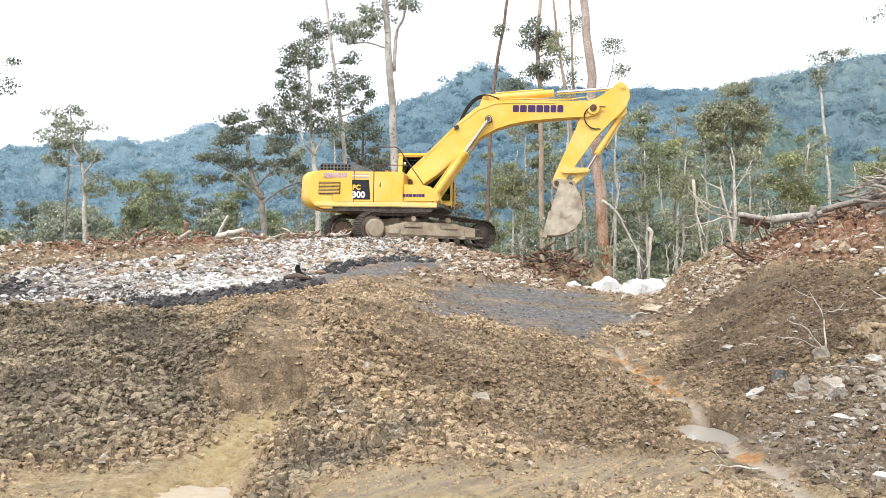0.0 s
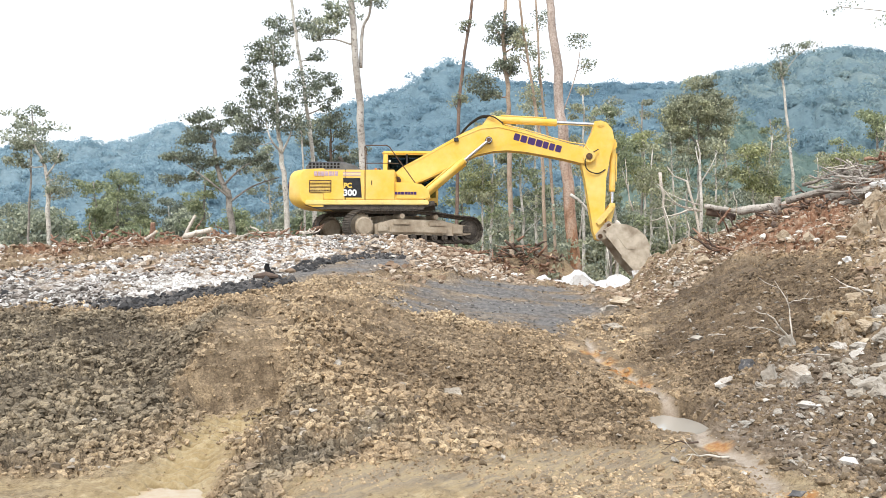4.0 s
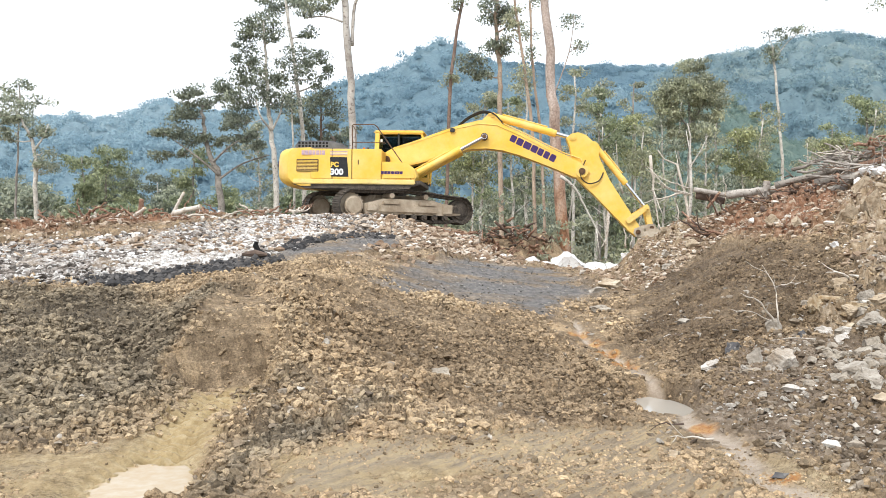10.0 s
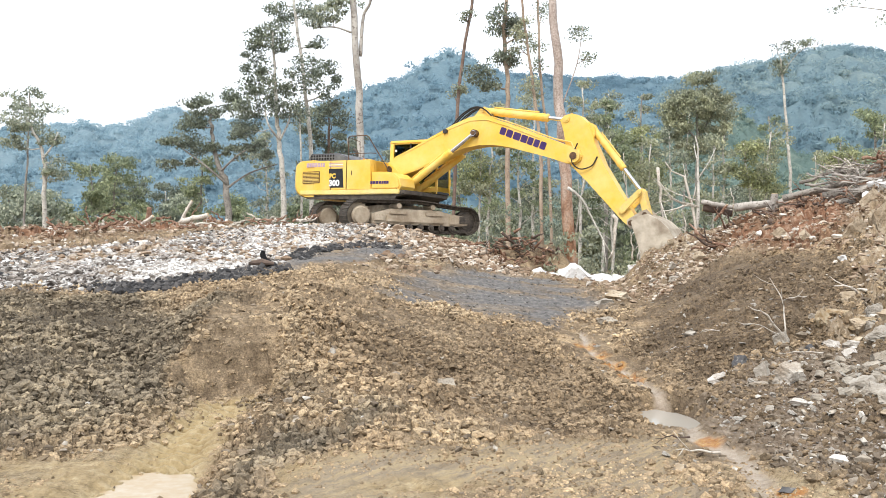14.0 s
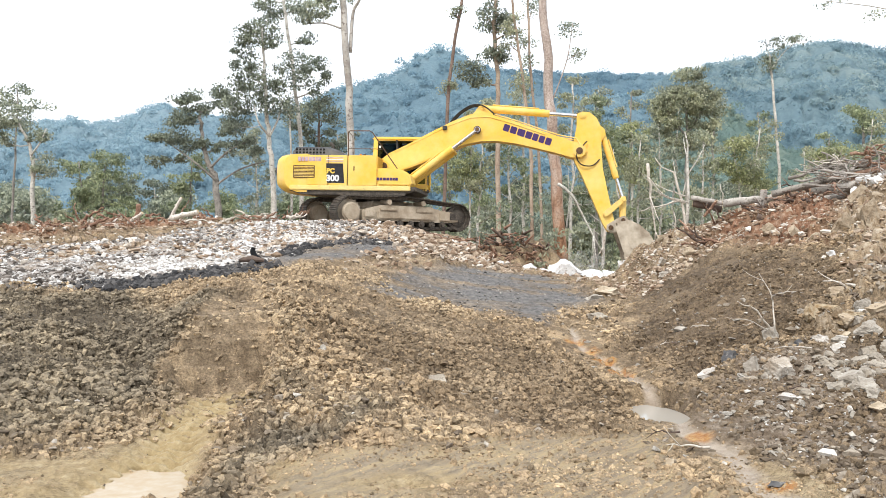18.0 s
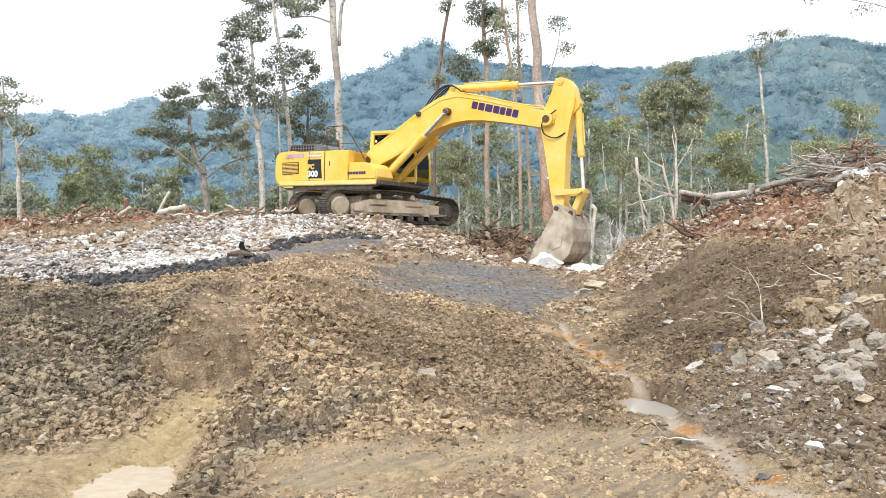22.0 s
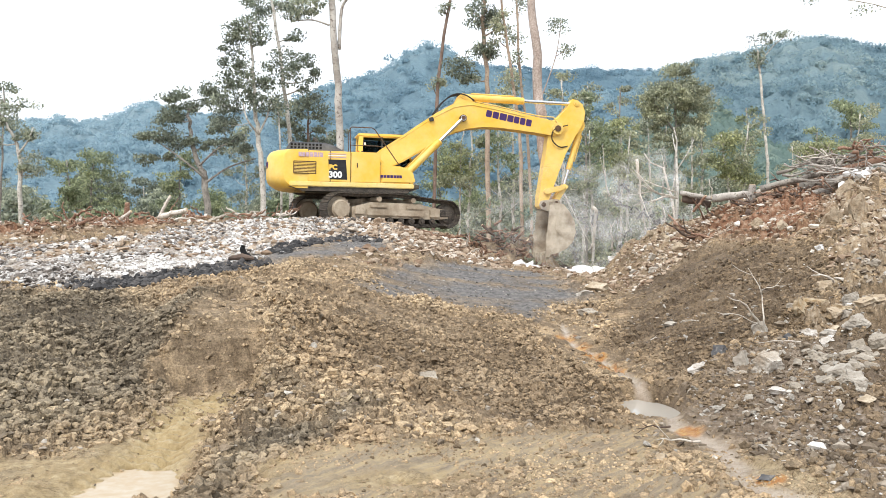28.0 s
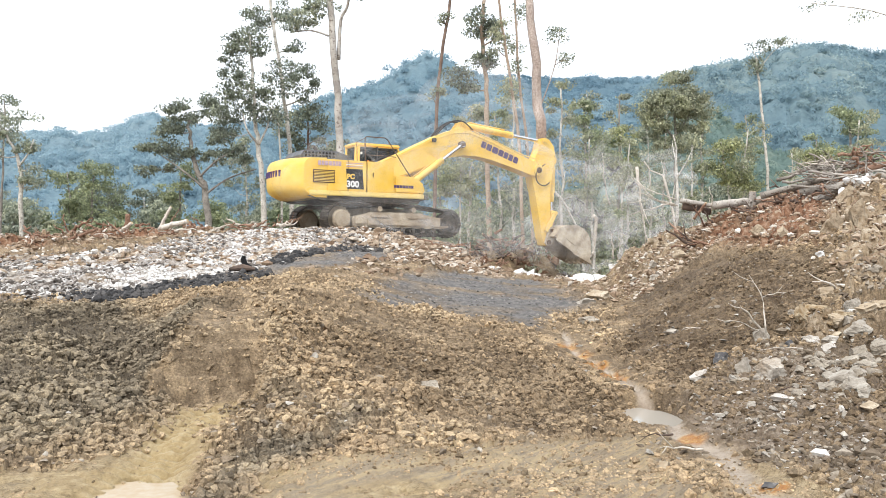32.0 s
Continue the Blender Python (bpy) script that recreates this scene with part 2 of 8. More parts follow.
def soft_inside(x, y, poly, edge):
    """1 inside a polygon of the plan, 0 outside, with a soft edge."""
    poly = np.asarray(poly, float)
    inside, near = np.zeros(x.shape, bool), np.full(x.shape, 1e9)
    for (x0, y0), (x1, y1) in zip(poly, np.roll(poly, -1, 0)):
        cut = (y0 > y) != (y1 > y)
        inside ^= cut & (x < (x1 - x0) * (y - y0) / (y1 - y0 + 1e-12) + x0)
        t = np.clip(((x - x0) * (x1 - x0) + (y - y0) * (y1 - y0)) / ((x1 - x0) ** 2 + (y1 - y0) ** 2 + 1e-12), 0, 1)
        near = np.minimum(near, np.hypot(x - x0 - t * (x1 - x0), y - y0 - t * (y1 - y0)))
    return np.clip(0.5 + np.where(inside, near, -near) / edge, 0, 1)


def along(x, y, line):
    """How far off a line of the plan each place lies."""
    near = np.full(x.shape, 1e9)
    for (x0, y0), (x1, y1) in zip(line, line[1:]):
        t = np.clip(((x - x0) * (x1 - x0) + (y - y0) * (y1 - y0)) / ((x1 - x0) ** 2 + (y1 - y0) ** 2), 0, 1)
        near = np.minimum(near, np.hypot(x - x0 - t * (x1 - x0), y - y0 - t * (y1 - y0)))
    return near


# Slope of the sight line to the ground, in thousandths below level, by bearing (side / depth) and depth.
BEARINGS = [-0.51, -0.315, -0.185, -0.094, 0.010, 0.075, 0.147, 0.231, 0.277, 0.355, 0.51]
DEPTHS = [5, 6.5, 8.5, 11, 14, 18, 22, 26, 31]
FALL = [
    [336, 336, 335, 331, 338, 338, 340, 341, 338, 331, 315],
    [253, 261, 247, 247, 261, 261, 263, 263, 257, 247, 221],
    [159, 192, 153, 166, 185, 192, 200, 198, 188, 166, 133],
    [107, 117, 92, 97, 127, 136, 151, 149, 127, 97, 49],
    [75, 73, 58, 58, 94, 97, 107, 104, 75, 42, -10],
    [44, 39, 33, 31, 58, 65, 73, 71, 37, 0, -57],
    [23, 16, 13, 13, 36, 47, 55, 56, 8, -24, -62],
    [10, 0, -8, -8, 16, 46, 54, 56, 11, -14, -50],
    [3, -2, 0, 0, 8, 45, 52, 54, 23, -3, -36],
]
PUDDLE2 = (2.1, 8.3)
RUSTPLACES = ((1.92, 12.36, 0.1), (2.0, 11.68, 0.12), (2.05, 10.92, 0.1), (2.13, 10.18, 0.12), (2.08, 7.02, 0.07), (2.15, 5.48, 0.07))
CHANNEL = [(2.14, 14.3), (1.93, 12.56), (1.97, 11.74), (2.1, 10.64), (2.14, 9.56), (2.14, 9.0), (2.2, 8.66), (2.06, 7.08), (2.11, 6.66), (2.08, 5.94), (2.05, 5.36), (2.36, 4.6)]
RUT = [(-2.0, 4.6), (-2.02, 5.7), (-2.1, 6.6), (-2.15, 7.4), (-2.05, 8.1)]

FINE = np.radians(np.concatenate([np.arange(-180, -36, 3.0), np.arange(-36, -33, 0.3), np.arange(-33, 33, 0.105), np.arange(33, 36, 0.3), np.arange(36, 180.1, 3.0)]))
RINGS = np.concatenate([[0.0, 1, 2, 3, 3.6, 4.0, 4.3], np.arange(4.6, 9.5, 0.03), np.arange(9.5, 15, 0.05), np.arange(15, 24, 0.09), np.arange(24, 36, 0.2), np.geomspace(37, 2600, 40)])
ANG, RAD = np.meshgrid(FINE, RINGS)
GX, GY = RAD * np.sin(ANG), RAD * np.cos(ANG)


def blur(z, times, axis):
    for _ in range(times):
        p = np.take(z, np.clip(np.arange(z.shape[axis]) + 1, 0, z.shape[axis] - 1), axis)
        m = np.take(z, np.clip(np.arange(z.shape[axis]) - 1, 0, z.shape[axis] - 1), axis)
        z = 0.25 * p + 0.5 * z + 0.25 * m
    return z


def height_table():
    """Heights of the clearing by bearing and depth, smoothed."""
    fine_b, fine_d = np.linspace(-0.7, 0.7, 281), np.linspace(4, 36, 321)
    rows = np.array([np.interp(fine_b, BEARINGS, r) for r in FALL]) / 1000.0
    table = EYE[2] - rows * np.array(DEPTHS)[:, None]
    full = np.array([np.interp(fine_d, DEPTHS, c) for c in table.T])
    return blur(blur(full, 30, 0), 60, 1)


HEIGHTS = height_table()


def large_form(x, y):
    """The height of the clearing without its lumps."""
    b = np.where(y > 0.5, x / np.maximum(y, 0.5), np.where(x > 0, 0.9, -0.9))
    b = b + 0.012 * vnoise(x * 0.7, y * 0.5, 91)
    full = HEIGHTS
    fb, fd = (np.clip(b, -0.7, 0.7) + 0.7) / 1.4 * 280, (np.clip(y, 4, 36) - 4) / 32 * 320
    ib, idp = np.minimum(fb.astype(int), 279), np.minimum(fd.astype(int), 319)
    tb, td = fb - ib, fd - idp
    z = (full[ib, idp] * (1 - tb) + full[ib + 1, idp] * tb) * (1 - td) + (full[ib, idp + 1] * (1 - tb) + full[ib + 1, idp + 1] * tb) * td
    # the cut in the bank at the end of the rut
    nx, ny = x + 0.22 * vnoise(x * 3.1, y * 3.1, 92), y + 0.3 * vnoise(x * 2.3, y * 2.3, 93)
    wall = soft_inside(nx, ny, [(-2.62, 8.55), (-2.3, 8.75), (-1.72, 8.8), (-1.62, 8.5), (-1.5, 10.5), (-2.0, 13), (-3.4, 12), (-3.0, 9.3)], 0.75)
    z = np.maximum(z, z * (1 - wall) + wall * (0.74 + 0.05 * (y - 8.7)))
    pocket = soft_inside(nx, ny, [(-2.7, 7.2), (-2.55, 8.5), (-1.72, 8.68), (-1.62, 8.3), (-1.8, 7.2)], 0.3)
    z = z * (1 - pocket) + pocket * np.minimum(z, 0.06)
    # the broken end of the spoil heap over the pit
    stub = soft_inside(x + 0.15 * vnoise(x * 2.5, y * 2.5, 95), y, [(4.62, 20.4), (5.0, 23.2), (6.0, 25.0), (8.0, 24.0), (7.0, 20.0), (5.4, 19.2)], 1.3)
    z = np.maximum(z, z * (1 - stub) + stub * (1.38 + 0.16 * (x - 5.0) + 0.5 * vnoise(x * 1.6, y * 1.6, 97) + 0.3 * vnoise(x * 4.1, y * 4.1, 98)))
    # beyond the ridge the land drops under the forest
    away = np.clip((np.hypot(x, y) - 33) / 14, 0, 1)
    z = z * (1 - away) + away * -2.2
    # the bank that holds the big trunk and its roots
    bank = soft_inside(x, y, [(0.2, 35.2), (2.2, 34.8), (4.9, 35.4), (5.4, 39.0), (0.2, 39.0)], 1.2)
    z = np.maximum(z, z * (1 - bank) + bank * (1.12 + 0.4 * vnoise(x * 1.3, y * 1.3, 99)))
    behind = np.clip((4.6 - y) / 1.2, 0, 1)
    return z * (1 - behind) + behind * 0.0


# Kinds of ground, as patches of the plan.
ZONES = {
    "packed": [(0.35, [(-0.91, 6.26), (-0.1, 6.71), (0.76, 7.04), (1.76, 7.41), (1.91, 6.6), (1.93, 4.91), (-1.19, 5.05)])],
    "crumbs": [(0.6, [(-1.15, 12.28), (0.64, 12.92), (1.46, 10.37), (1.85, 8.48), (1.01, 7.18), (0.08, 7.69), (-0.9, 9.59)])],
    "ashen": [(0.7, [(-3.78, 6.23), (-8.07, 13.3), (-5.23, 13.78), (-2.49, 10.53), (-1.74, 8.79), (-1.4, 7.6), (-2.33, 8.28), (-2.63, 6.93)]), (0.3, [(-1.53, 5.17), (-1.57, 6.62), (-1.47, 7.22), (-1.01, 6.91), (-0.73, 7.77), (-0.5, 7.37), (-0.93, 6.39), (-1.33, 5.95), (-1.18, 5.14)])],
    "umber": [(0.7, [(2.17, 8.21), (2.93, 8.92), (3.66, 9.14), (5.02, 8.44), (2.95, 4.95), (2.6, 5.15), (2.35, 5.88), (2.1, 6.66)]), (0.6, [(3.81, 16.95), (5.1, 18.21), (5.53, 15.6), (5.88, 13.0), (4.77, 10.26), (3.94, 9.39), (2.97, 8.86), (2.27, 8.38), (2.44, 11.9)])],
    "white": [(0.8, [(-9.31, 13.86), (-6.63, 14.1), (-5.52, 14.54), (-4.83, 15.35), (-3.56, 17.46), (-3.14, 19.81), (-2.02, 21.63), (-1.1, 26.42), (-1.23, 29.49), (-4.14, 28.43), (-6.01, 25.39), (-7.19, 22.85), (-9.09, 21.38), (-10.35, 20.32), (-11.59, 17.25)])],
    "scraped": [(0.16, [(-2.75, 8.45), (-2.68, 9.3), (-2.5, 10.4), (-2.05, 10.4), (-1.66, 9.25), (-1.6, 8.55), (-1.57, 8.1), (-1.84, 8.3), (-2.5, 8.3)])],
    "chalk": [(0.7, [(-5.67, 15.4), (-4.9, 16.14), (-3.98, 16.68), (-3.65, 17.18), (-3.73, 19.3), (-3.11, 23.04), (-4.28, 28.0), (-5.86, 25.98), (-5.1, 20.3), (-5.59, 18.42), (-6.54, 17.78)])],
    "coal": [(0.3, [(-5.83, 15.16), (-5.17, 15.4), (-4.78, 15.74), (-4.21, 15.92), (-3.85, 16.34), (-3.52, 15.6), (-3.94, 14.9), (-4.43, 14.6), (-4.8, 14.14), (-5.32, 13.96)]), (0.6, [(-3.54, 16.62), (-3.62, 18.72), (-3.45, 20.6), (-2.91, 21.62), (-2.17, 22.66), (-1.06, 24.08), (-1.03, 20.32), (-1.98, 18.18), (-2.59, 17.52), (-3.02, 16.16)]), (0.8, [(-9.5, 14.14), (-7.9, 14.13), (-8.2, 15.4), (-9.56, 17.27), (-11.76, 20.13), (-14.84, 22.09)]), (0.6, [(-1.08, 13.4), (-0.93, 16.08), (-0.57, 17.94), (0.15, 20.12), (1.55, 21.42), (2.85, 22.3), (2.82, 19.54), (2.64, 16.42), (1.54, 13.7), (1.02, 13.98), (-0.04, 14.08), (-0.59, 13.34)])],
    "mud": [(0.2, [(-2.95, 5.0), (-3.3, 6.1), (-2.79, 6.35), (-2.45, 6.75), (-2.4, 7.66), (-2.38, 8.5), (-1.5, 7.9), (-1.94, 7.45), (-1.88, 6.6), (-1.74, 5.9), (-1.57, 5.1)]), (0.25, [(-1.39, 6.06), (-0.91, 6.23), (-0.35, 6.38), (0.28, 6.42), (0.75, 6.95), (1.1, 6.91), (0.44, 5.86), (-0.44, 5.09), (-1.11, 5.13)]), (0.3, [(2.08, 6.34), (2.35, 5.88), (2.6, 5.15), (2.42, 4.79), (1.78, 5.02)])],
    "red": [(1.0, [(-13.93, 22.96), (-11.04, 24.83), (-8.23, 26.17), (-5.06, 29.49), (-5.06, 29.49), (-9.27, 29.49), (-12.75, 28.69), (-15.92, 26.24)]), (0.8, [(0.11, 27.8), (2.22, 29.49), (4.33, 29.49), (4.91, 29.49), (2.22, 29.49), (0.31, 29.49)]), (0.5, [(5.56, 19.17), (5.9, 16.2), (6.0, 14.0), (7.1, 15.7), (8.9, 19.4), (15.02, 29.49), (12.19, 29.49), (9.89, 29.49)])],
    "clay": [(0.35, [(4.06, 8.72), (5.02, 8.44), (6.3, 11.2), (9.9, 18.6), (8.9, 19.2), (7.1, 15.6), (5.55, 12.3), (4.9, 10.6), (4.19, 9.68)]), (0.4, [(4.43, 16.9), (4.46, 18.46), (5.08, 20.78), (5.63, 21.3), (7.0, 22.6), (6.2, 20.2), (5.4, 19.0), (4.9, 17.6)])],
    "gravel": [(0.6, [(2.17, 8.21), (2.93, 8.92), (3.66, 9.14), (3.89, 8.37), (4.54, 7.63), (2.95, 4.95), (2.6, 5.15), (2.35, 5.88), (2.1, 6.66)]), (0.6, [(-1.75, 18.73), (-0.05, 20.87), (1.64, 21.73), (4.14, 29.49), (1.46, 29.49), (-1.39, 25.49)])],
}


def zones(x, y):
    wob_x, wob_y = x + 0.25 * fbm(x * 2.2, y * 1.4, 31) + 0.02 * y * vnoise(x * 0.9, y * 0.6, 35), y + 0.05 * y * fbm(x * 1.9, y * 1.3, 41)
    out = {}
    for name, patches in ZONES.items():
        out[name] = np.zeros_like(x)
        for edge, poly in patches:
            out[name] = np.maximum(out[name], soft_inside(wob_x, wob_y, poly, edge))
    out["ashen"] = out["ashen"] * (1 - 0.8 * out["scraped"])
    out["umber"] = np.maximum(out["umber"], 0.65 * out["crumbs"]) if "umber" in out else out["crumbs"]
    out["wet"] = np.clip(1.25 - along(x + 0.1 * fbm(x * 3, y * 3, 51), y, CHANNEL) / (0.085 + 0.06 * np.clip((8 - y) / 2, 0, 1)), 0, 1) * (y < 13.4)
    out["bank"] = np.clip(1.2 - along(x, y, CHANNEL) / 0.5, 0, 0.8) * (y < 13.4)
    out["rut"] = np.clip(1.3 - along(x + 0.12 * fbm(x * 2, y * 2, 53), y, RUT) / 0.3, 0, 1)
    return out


def surface(x, y):
    z = large_form(x, y)
    k = zones(x, y)
    near = (y > 3) & (np.hypot(x, y) < 45)
    calm = np.clip(np.maximum.reduce([k["mud"], k["scraped"] * 0.9, k["chalk"] * 0.6, k["coal"] * 0.75, k["wet"], k["rut"], k["packed"] * 0.85, k["crumbs"] * 0.55, k["umber"] * 0.45, k["bank"]]), 0, 1)
    rubble = k["white"]
    rough = (1 - calm) * near
    z = z + near * (0.10 * fbm(x * 0.55, y * 0.45, 3) * (0.3 + 0.7 * (1 - calm)) + 0.035 * fbm(x * 2.1, y * 2.1, 5))
    patch = np.clip(0.55 + 2.2 * fbm(x * 0.8, y * 0.8, 61), 0.25, 1)
    wx, wy = x + 0.05 * fbm(x * 7, y * 7, 8), y + 0.05 * fbm(x * 7, y * 7, 9)
    d1, w1 = plates(wx, wy, 0.30, 11)
    d2, w2 = plates(wx, wy, 0.13, 23)
    d3, w3 = plates(wx, wy, 0.62, 37)
    d4, w4 = plates(wx, wy, 0.06, 47)
    crag = 0.5 - np.abs(fbm(x * 13, y * 13, 69))
    z = z + rough * ((d1 - 0.09) * 0.42 * patch + (d2 - 0.04) * 1.0 * (0.4 + 0.6 * patch) + (d4 - 0.018) * 0.9 * (y < 13) + 0.02 * fbm(x * 9, y * 9, 67) + 0.02 * (crag - 0.3) * (y < 15) + rubble * ((d3 - 0.18) * 0.1 - (d1 - 0.09) * 0.2) + np.maximum(k["clay"], k["red"]) * ((d3 - 0.18) * 0.55 + (d1 - 0.09) * 0.3))
    z = z + 0.012 * near * fbm(x * 6, y * 6, 71)
    # thin beds that show on the scraped face
    beds = vnoise(x * 1.6, z * 26.0, 73) + 0.6 * vnoise(x * 4.0, z * 55.0, 74)
    z = z + 0.05 * k["scraped"] * beds
    z = z - 0.05 * k["rut"] * np.clip(1.5 * np.sin(y * 48 + 3 * vnoise(x, y, 87) + 2.0 * x), -0.3, 1) - 0.035 * k["wet"] - 0.05 * k["rut"] * (1 - 0.35 * np.cos(along(x, y, RUT) * 24))
    ruts = np.clip(1 - np.abs(along(x, y, [(-0.5, 5.2), (1.3, 6.8), (2.0, 7.6)]) - 0.12) / 0.09, 0, 1)
    z = z - 0.025 * ruts * k["mud"]
    z = z + 0.02 * k["mud"] * near * (fbm(x * 14 + y * 5, y * 4.0, 75) + 0.6 * vnoise(x * 34, y * 22, 76))
    pool = np.clip(1.25 - np.hypot((x + 2.02) / 0.42, (y - 5.5) / 0.75), 0, 1)
    pool2 = np.minimum(1, 2.5 * np.clip(1.35 - np.hypot((x - PUDDLE2[0]) / 0.27, (y - PUDDLE2[1]) / 0.55), 0, 1))
    z = z - 0.07 * np.minimum(1, pool * 2)
    z = z * (1 - pool2) - 0.16 * pool2
    return z, k, 0.55 * w2 + 0.45 * w1


GZ, KIND, LUMP = surface(GX, GY)


def ground_at(x, y):
    """The height of the finished ground."""
    return float(np.asarray(surface(np.array([float(x)]), np.array([float(y)]))[0])[0])


def soil_material():
    m, n, l, b = material("dug_soil", 0.92, 0.0, 0.25)
    a1, a2 = n.new("ShaderNodeVertexColor"), n.new("ShaderNodeVertexColor")
    a1.layer_name, a2.layer_name = "kind_a", "kind_b"
    s1, s2 = n.new("ShaderNodeSeparateColor"), n.new("ShaderNodeSeparateColor")
    l.new(a1.outputs[0], s1.inputs[0]), l.new(a2.outputs[0], s2.inputs[0])
    big, mid, fine = noise_node(n, l, 0.9, 6, 0.65), noise_node(n, l, 9, 5, 0.7), noise_node(n, l, 48, 4, 0.75)
    turn = n.new("ShaderNodeMapping")
    turn.vector_type = "TEXTURE"
    turn.inputs["Rotation"].default_value, turn.inputs["Scale"].default_value = (0, 0, 0.86), (1.1, 0.12, 0.3)
    streaks = noise_node(n, l, 1.4, 5, 0.7)
    l.new(n.new("ShaderNodeTexCoord").outputs["Object"], turn.inputs[0]), l.new(turn.outputs[0], streaks.inputs["Vector"])
    a3 = n.new("ShaderNodeVertexColor")
    a3.layer_name = "kind_c"
    s3 = n.new("ShaderNodeSeparateColor")
    l.new(a3.outputs[0], s3.inputs[0])
    brown = ramp(n, l, big.outputs[0], [(0.3, (0.168, 0.122, 0.077)), (0.5, (0.28, 0.21, 0.136)), (0.7, (0.375, 0.29, 0.192))]).outputs[0]
    brown = mix(n, l, s3.outputs[0], brown, ramp(n, l, big.outputs[0], [(0.3, (0.09, 0.073, 0.052)), (0.5, (0.158, 0.129, 0.092)), (0.7, (0.265, 0.215, 0.147))]).outputs[0])
    brown = mix(n, l, s3.outputs[1], brown, ramp(n, l, big.outputs[0], [(0.3, (0.11, 0.079, 0.05)), (0.5, (0.165, 0.121, 0.079)), (0.7, (0.235, 0.178, 0.118))]).outputs[0])
    specks = ramp(n, l, mid.outputs[0], [(0.35, (0.62, 0.6, 0.58)), (0.6, (1.05, 1.05, 1.05)), (0.75, (1.45, 1.42, 1.36))]).outputs[0]
    col = mix(n, l, 1.0, brown, specks, "MULTIPLY")
    col = mix(n, l, 1.0, col, ramp(n, l, fine.outputs[0], [(0.32, (0.5, 0.48, 0.46)), (0.5, (1.0, 1.0, 1.0)), (0.68, (1.6, 1.56, 1.48))]).outputs[0], "MULTIPLY")
    # each lump its own tone
    lump = n.new("ShaderNodeAttribute")
    lump.attribute_name = "lump"
    col = mix(n, l, 1.0, col, ramp(n, l, lump.outputs["Fac"], [(0.0, (0.6, 0.58, 0.56)), (0.6, (1.02, 1.02, 1.02)), (1.0, (1.5, 1.48, 1.4))]).outputs[0], "MULTIPLY")
    gravel = ramp(n, l, mid.outputs[0], [(0.3, (0.115, 0.085, 0.06)), (0.5, (0.2, 0.152, 0.108)), (0.68, (0.36, 0.295, 0.23))]).outputs[0]
    col = mix(n, l, s2.outputs[2], col, gravel)
    clay = ramp(n, l, mid.outputs[0], [(0.3, (0.22, 0.15, 0.085)), (0.5, (0.37, 0.285, 0.19)), (0.7, (0.55, 0.48, 0.385))]).outputs[0]
    col = mix(n, l, s2.outputs[1], col, clay)
    red = ramp(n, l, mid.outputs[0], [(0.3, (0.08, 0.038, 0.024)), (0.5, (0.25, 0.13, 0.075)), (0.7, (0.41, 0.3, 0.215))]).outputs[0]
    col = mix(n, l, s2.outputs[0], col, red)
    white = ramp(n, l, mid.outputs[0], [(0.32, (0.16, 0.13, 0.11)), (0.44, (0.33, 0.295, 0.265)), (0.56, (0.58, 0.555, 0.53)), (0.7, (0.80, 0.79, 0.77))]).outputs[0]
    col = mix(n, l, s1.outputs[0], col, white)
    coal = ramp(n, l, mid.outputs[0], [(0.3, (0.085, 0.081, 0.08)), (0.5, (0.155, 0.147, 0.14)), (0.7, (0.27, 0.248, 0.225))]).outputs[0]
    col = mix(n, l, s1.outputs[1], col, coal)
    mud = ramp(n, l, big.outputs[0], [(0.3, (0.26, 0.17, 0.07)), (0.46, (0.385, 0.28, 0.135)), (0.56, (0.25, 0.193, 0.117)), (0.7, (0.365, 0.27, 0.148))]).outputs[0]
    mud = mix(n, l, 0.6, mud, ramp(n, l, mid.outputs[0], [(0.3, (0.17, 0.12, 0.06)), (0.5, (0.38, 0.285, 0.16)), (0.68, (0.6, 0.49, 0.315))]).outputs[0])
    crack = n.new("ShaderNodeTexVoronoi")
    crack.feature = "DISTANCE_TO_EDGE"
    crack.inputs["Scale"].default_value = 5.5
    bent = n.new("ShaderNodeVectorMath")
    l.new(n.new("ShaderNodeTexCoord").outputs["Object"], bent.inputs[0]), l.new(streaks.outputs[1], bent.inputs[1])
    l.new(bent.outputs[0], crack.inputs["Vector"])
    lines = ramp(n, l, crack.outputs[0], [(0.0, (0.35, 0.32, 0.29)), (0.03, (0.6, 0.57, 0.54)), (0.075, (1.0, 1.0, 1.0))]).outputs[0]
    mud = mix(n, l, ramp(n, l, big.outputs[0], [(0.4, (0.0,) * 3), (0.5, (0.9,) * 3)]).outputs[0], mud, mix(n, l, 1.0, mud, lines, "MULTIPLY"))
    col = mix(n, l, s1.outputs[2], col, mud)
    soak = n.new("ShaderNodeAttribute")
    soak.attribute_name = "channel"
    col = mix(n, l, soak.outputs["Fac"], col, ramp(n, l, mid.outputs[0], [(0.3, (0.3, 0.235, 0.175)), (0.5, (0.44, 0.36, 0.285)), (0.7, (0.52, 0.45, 0.37))]).outputs[0])
    col = mix(n, l, s3.outputs[2], col, ramp(n, l, streaks.outputs[0], [(0.34, (0.19, 0.15, 0.103)), (0.46, (0.28, 0.225, 0.158)), (0.58, (0.42, 0.32, 0.18)), (0.7, (0.31, 0.265, 0.205))]).outputs[0])
    track = n.new("ShaderNodeAttribute")
    track.attribute_name = "track"
    col = mix(n, l, track.outputs["Fac"], col, ramp(n, l, mid.outputs[0], [(0.3, (0.3, 0.215, 0.1)), (0.5, (0.43, 0.325, 0.17)), (0.7, (0.52, 0.42, 0.26))]).outputs[0])
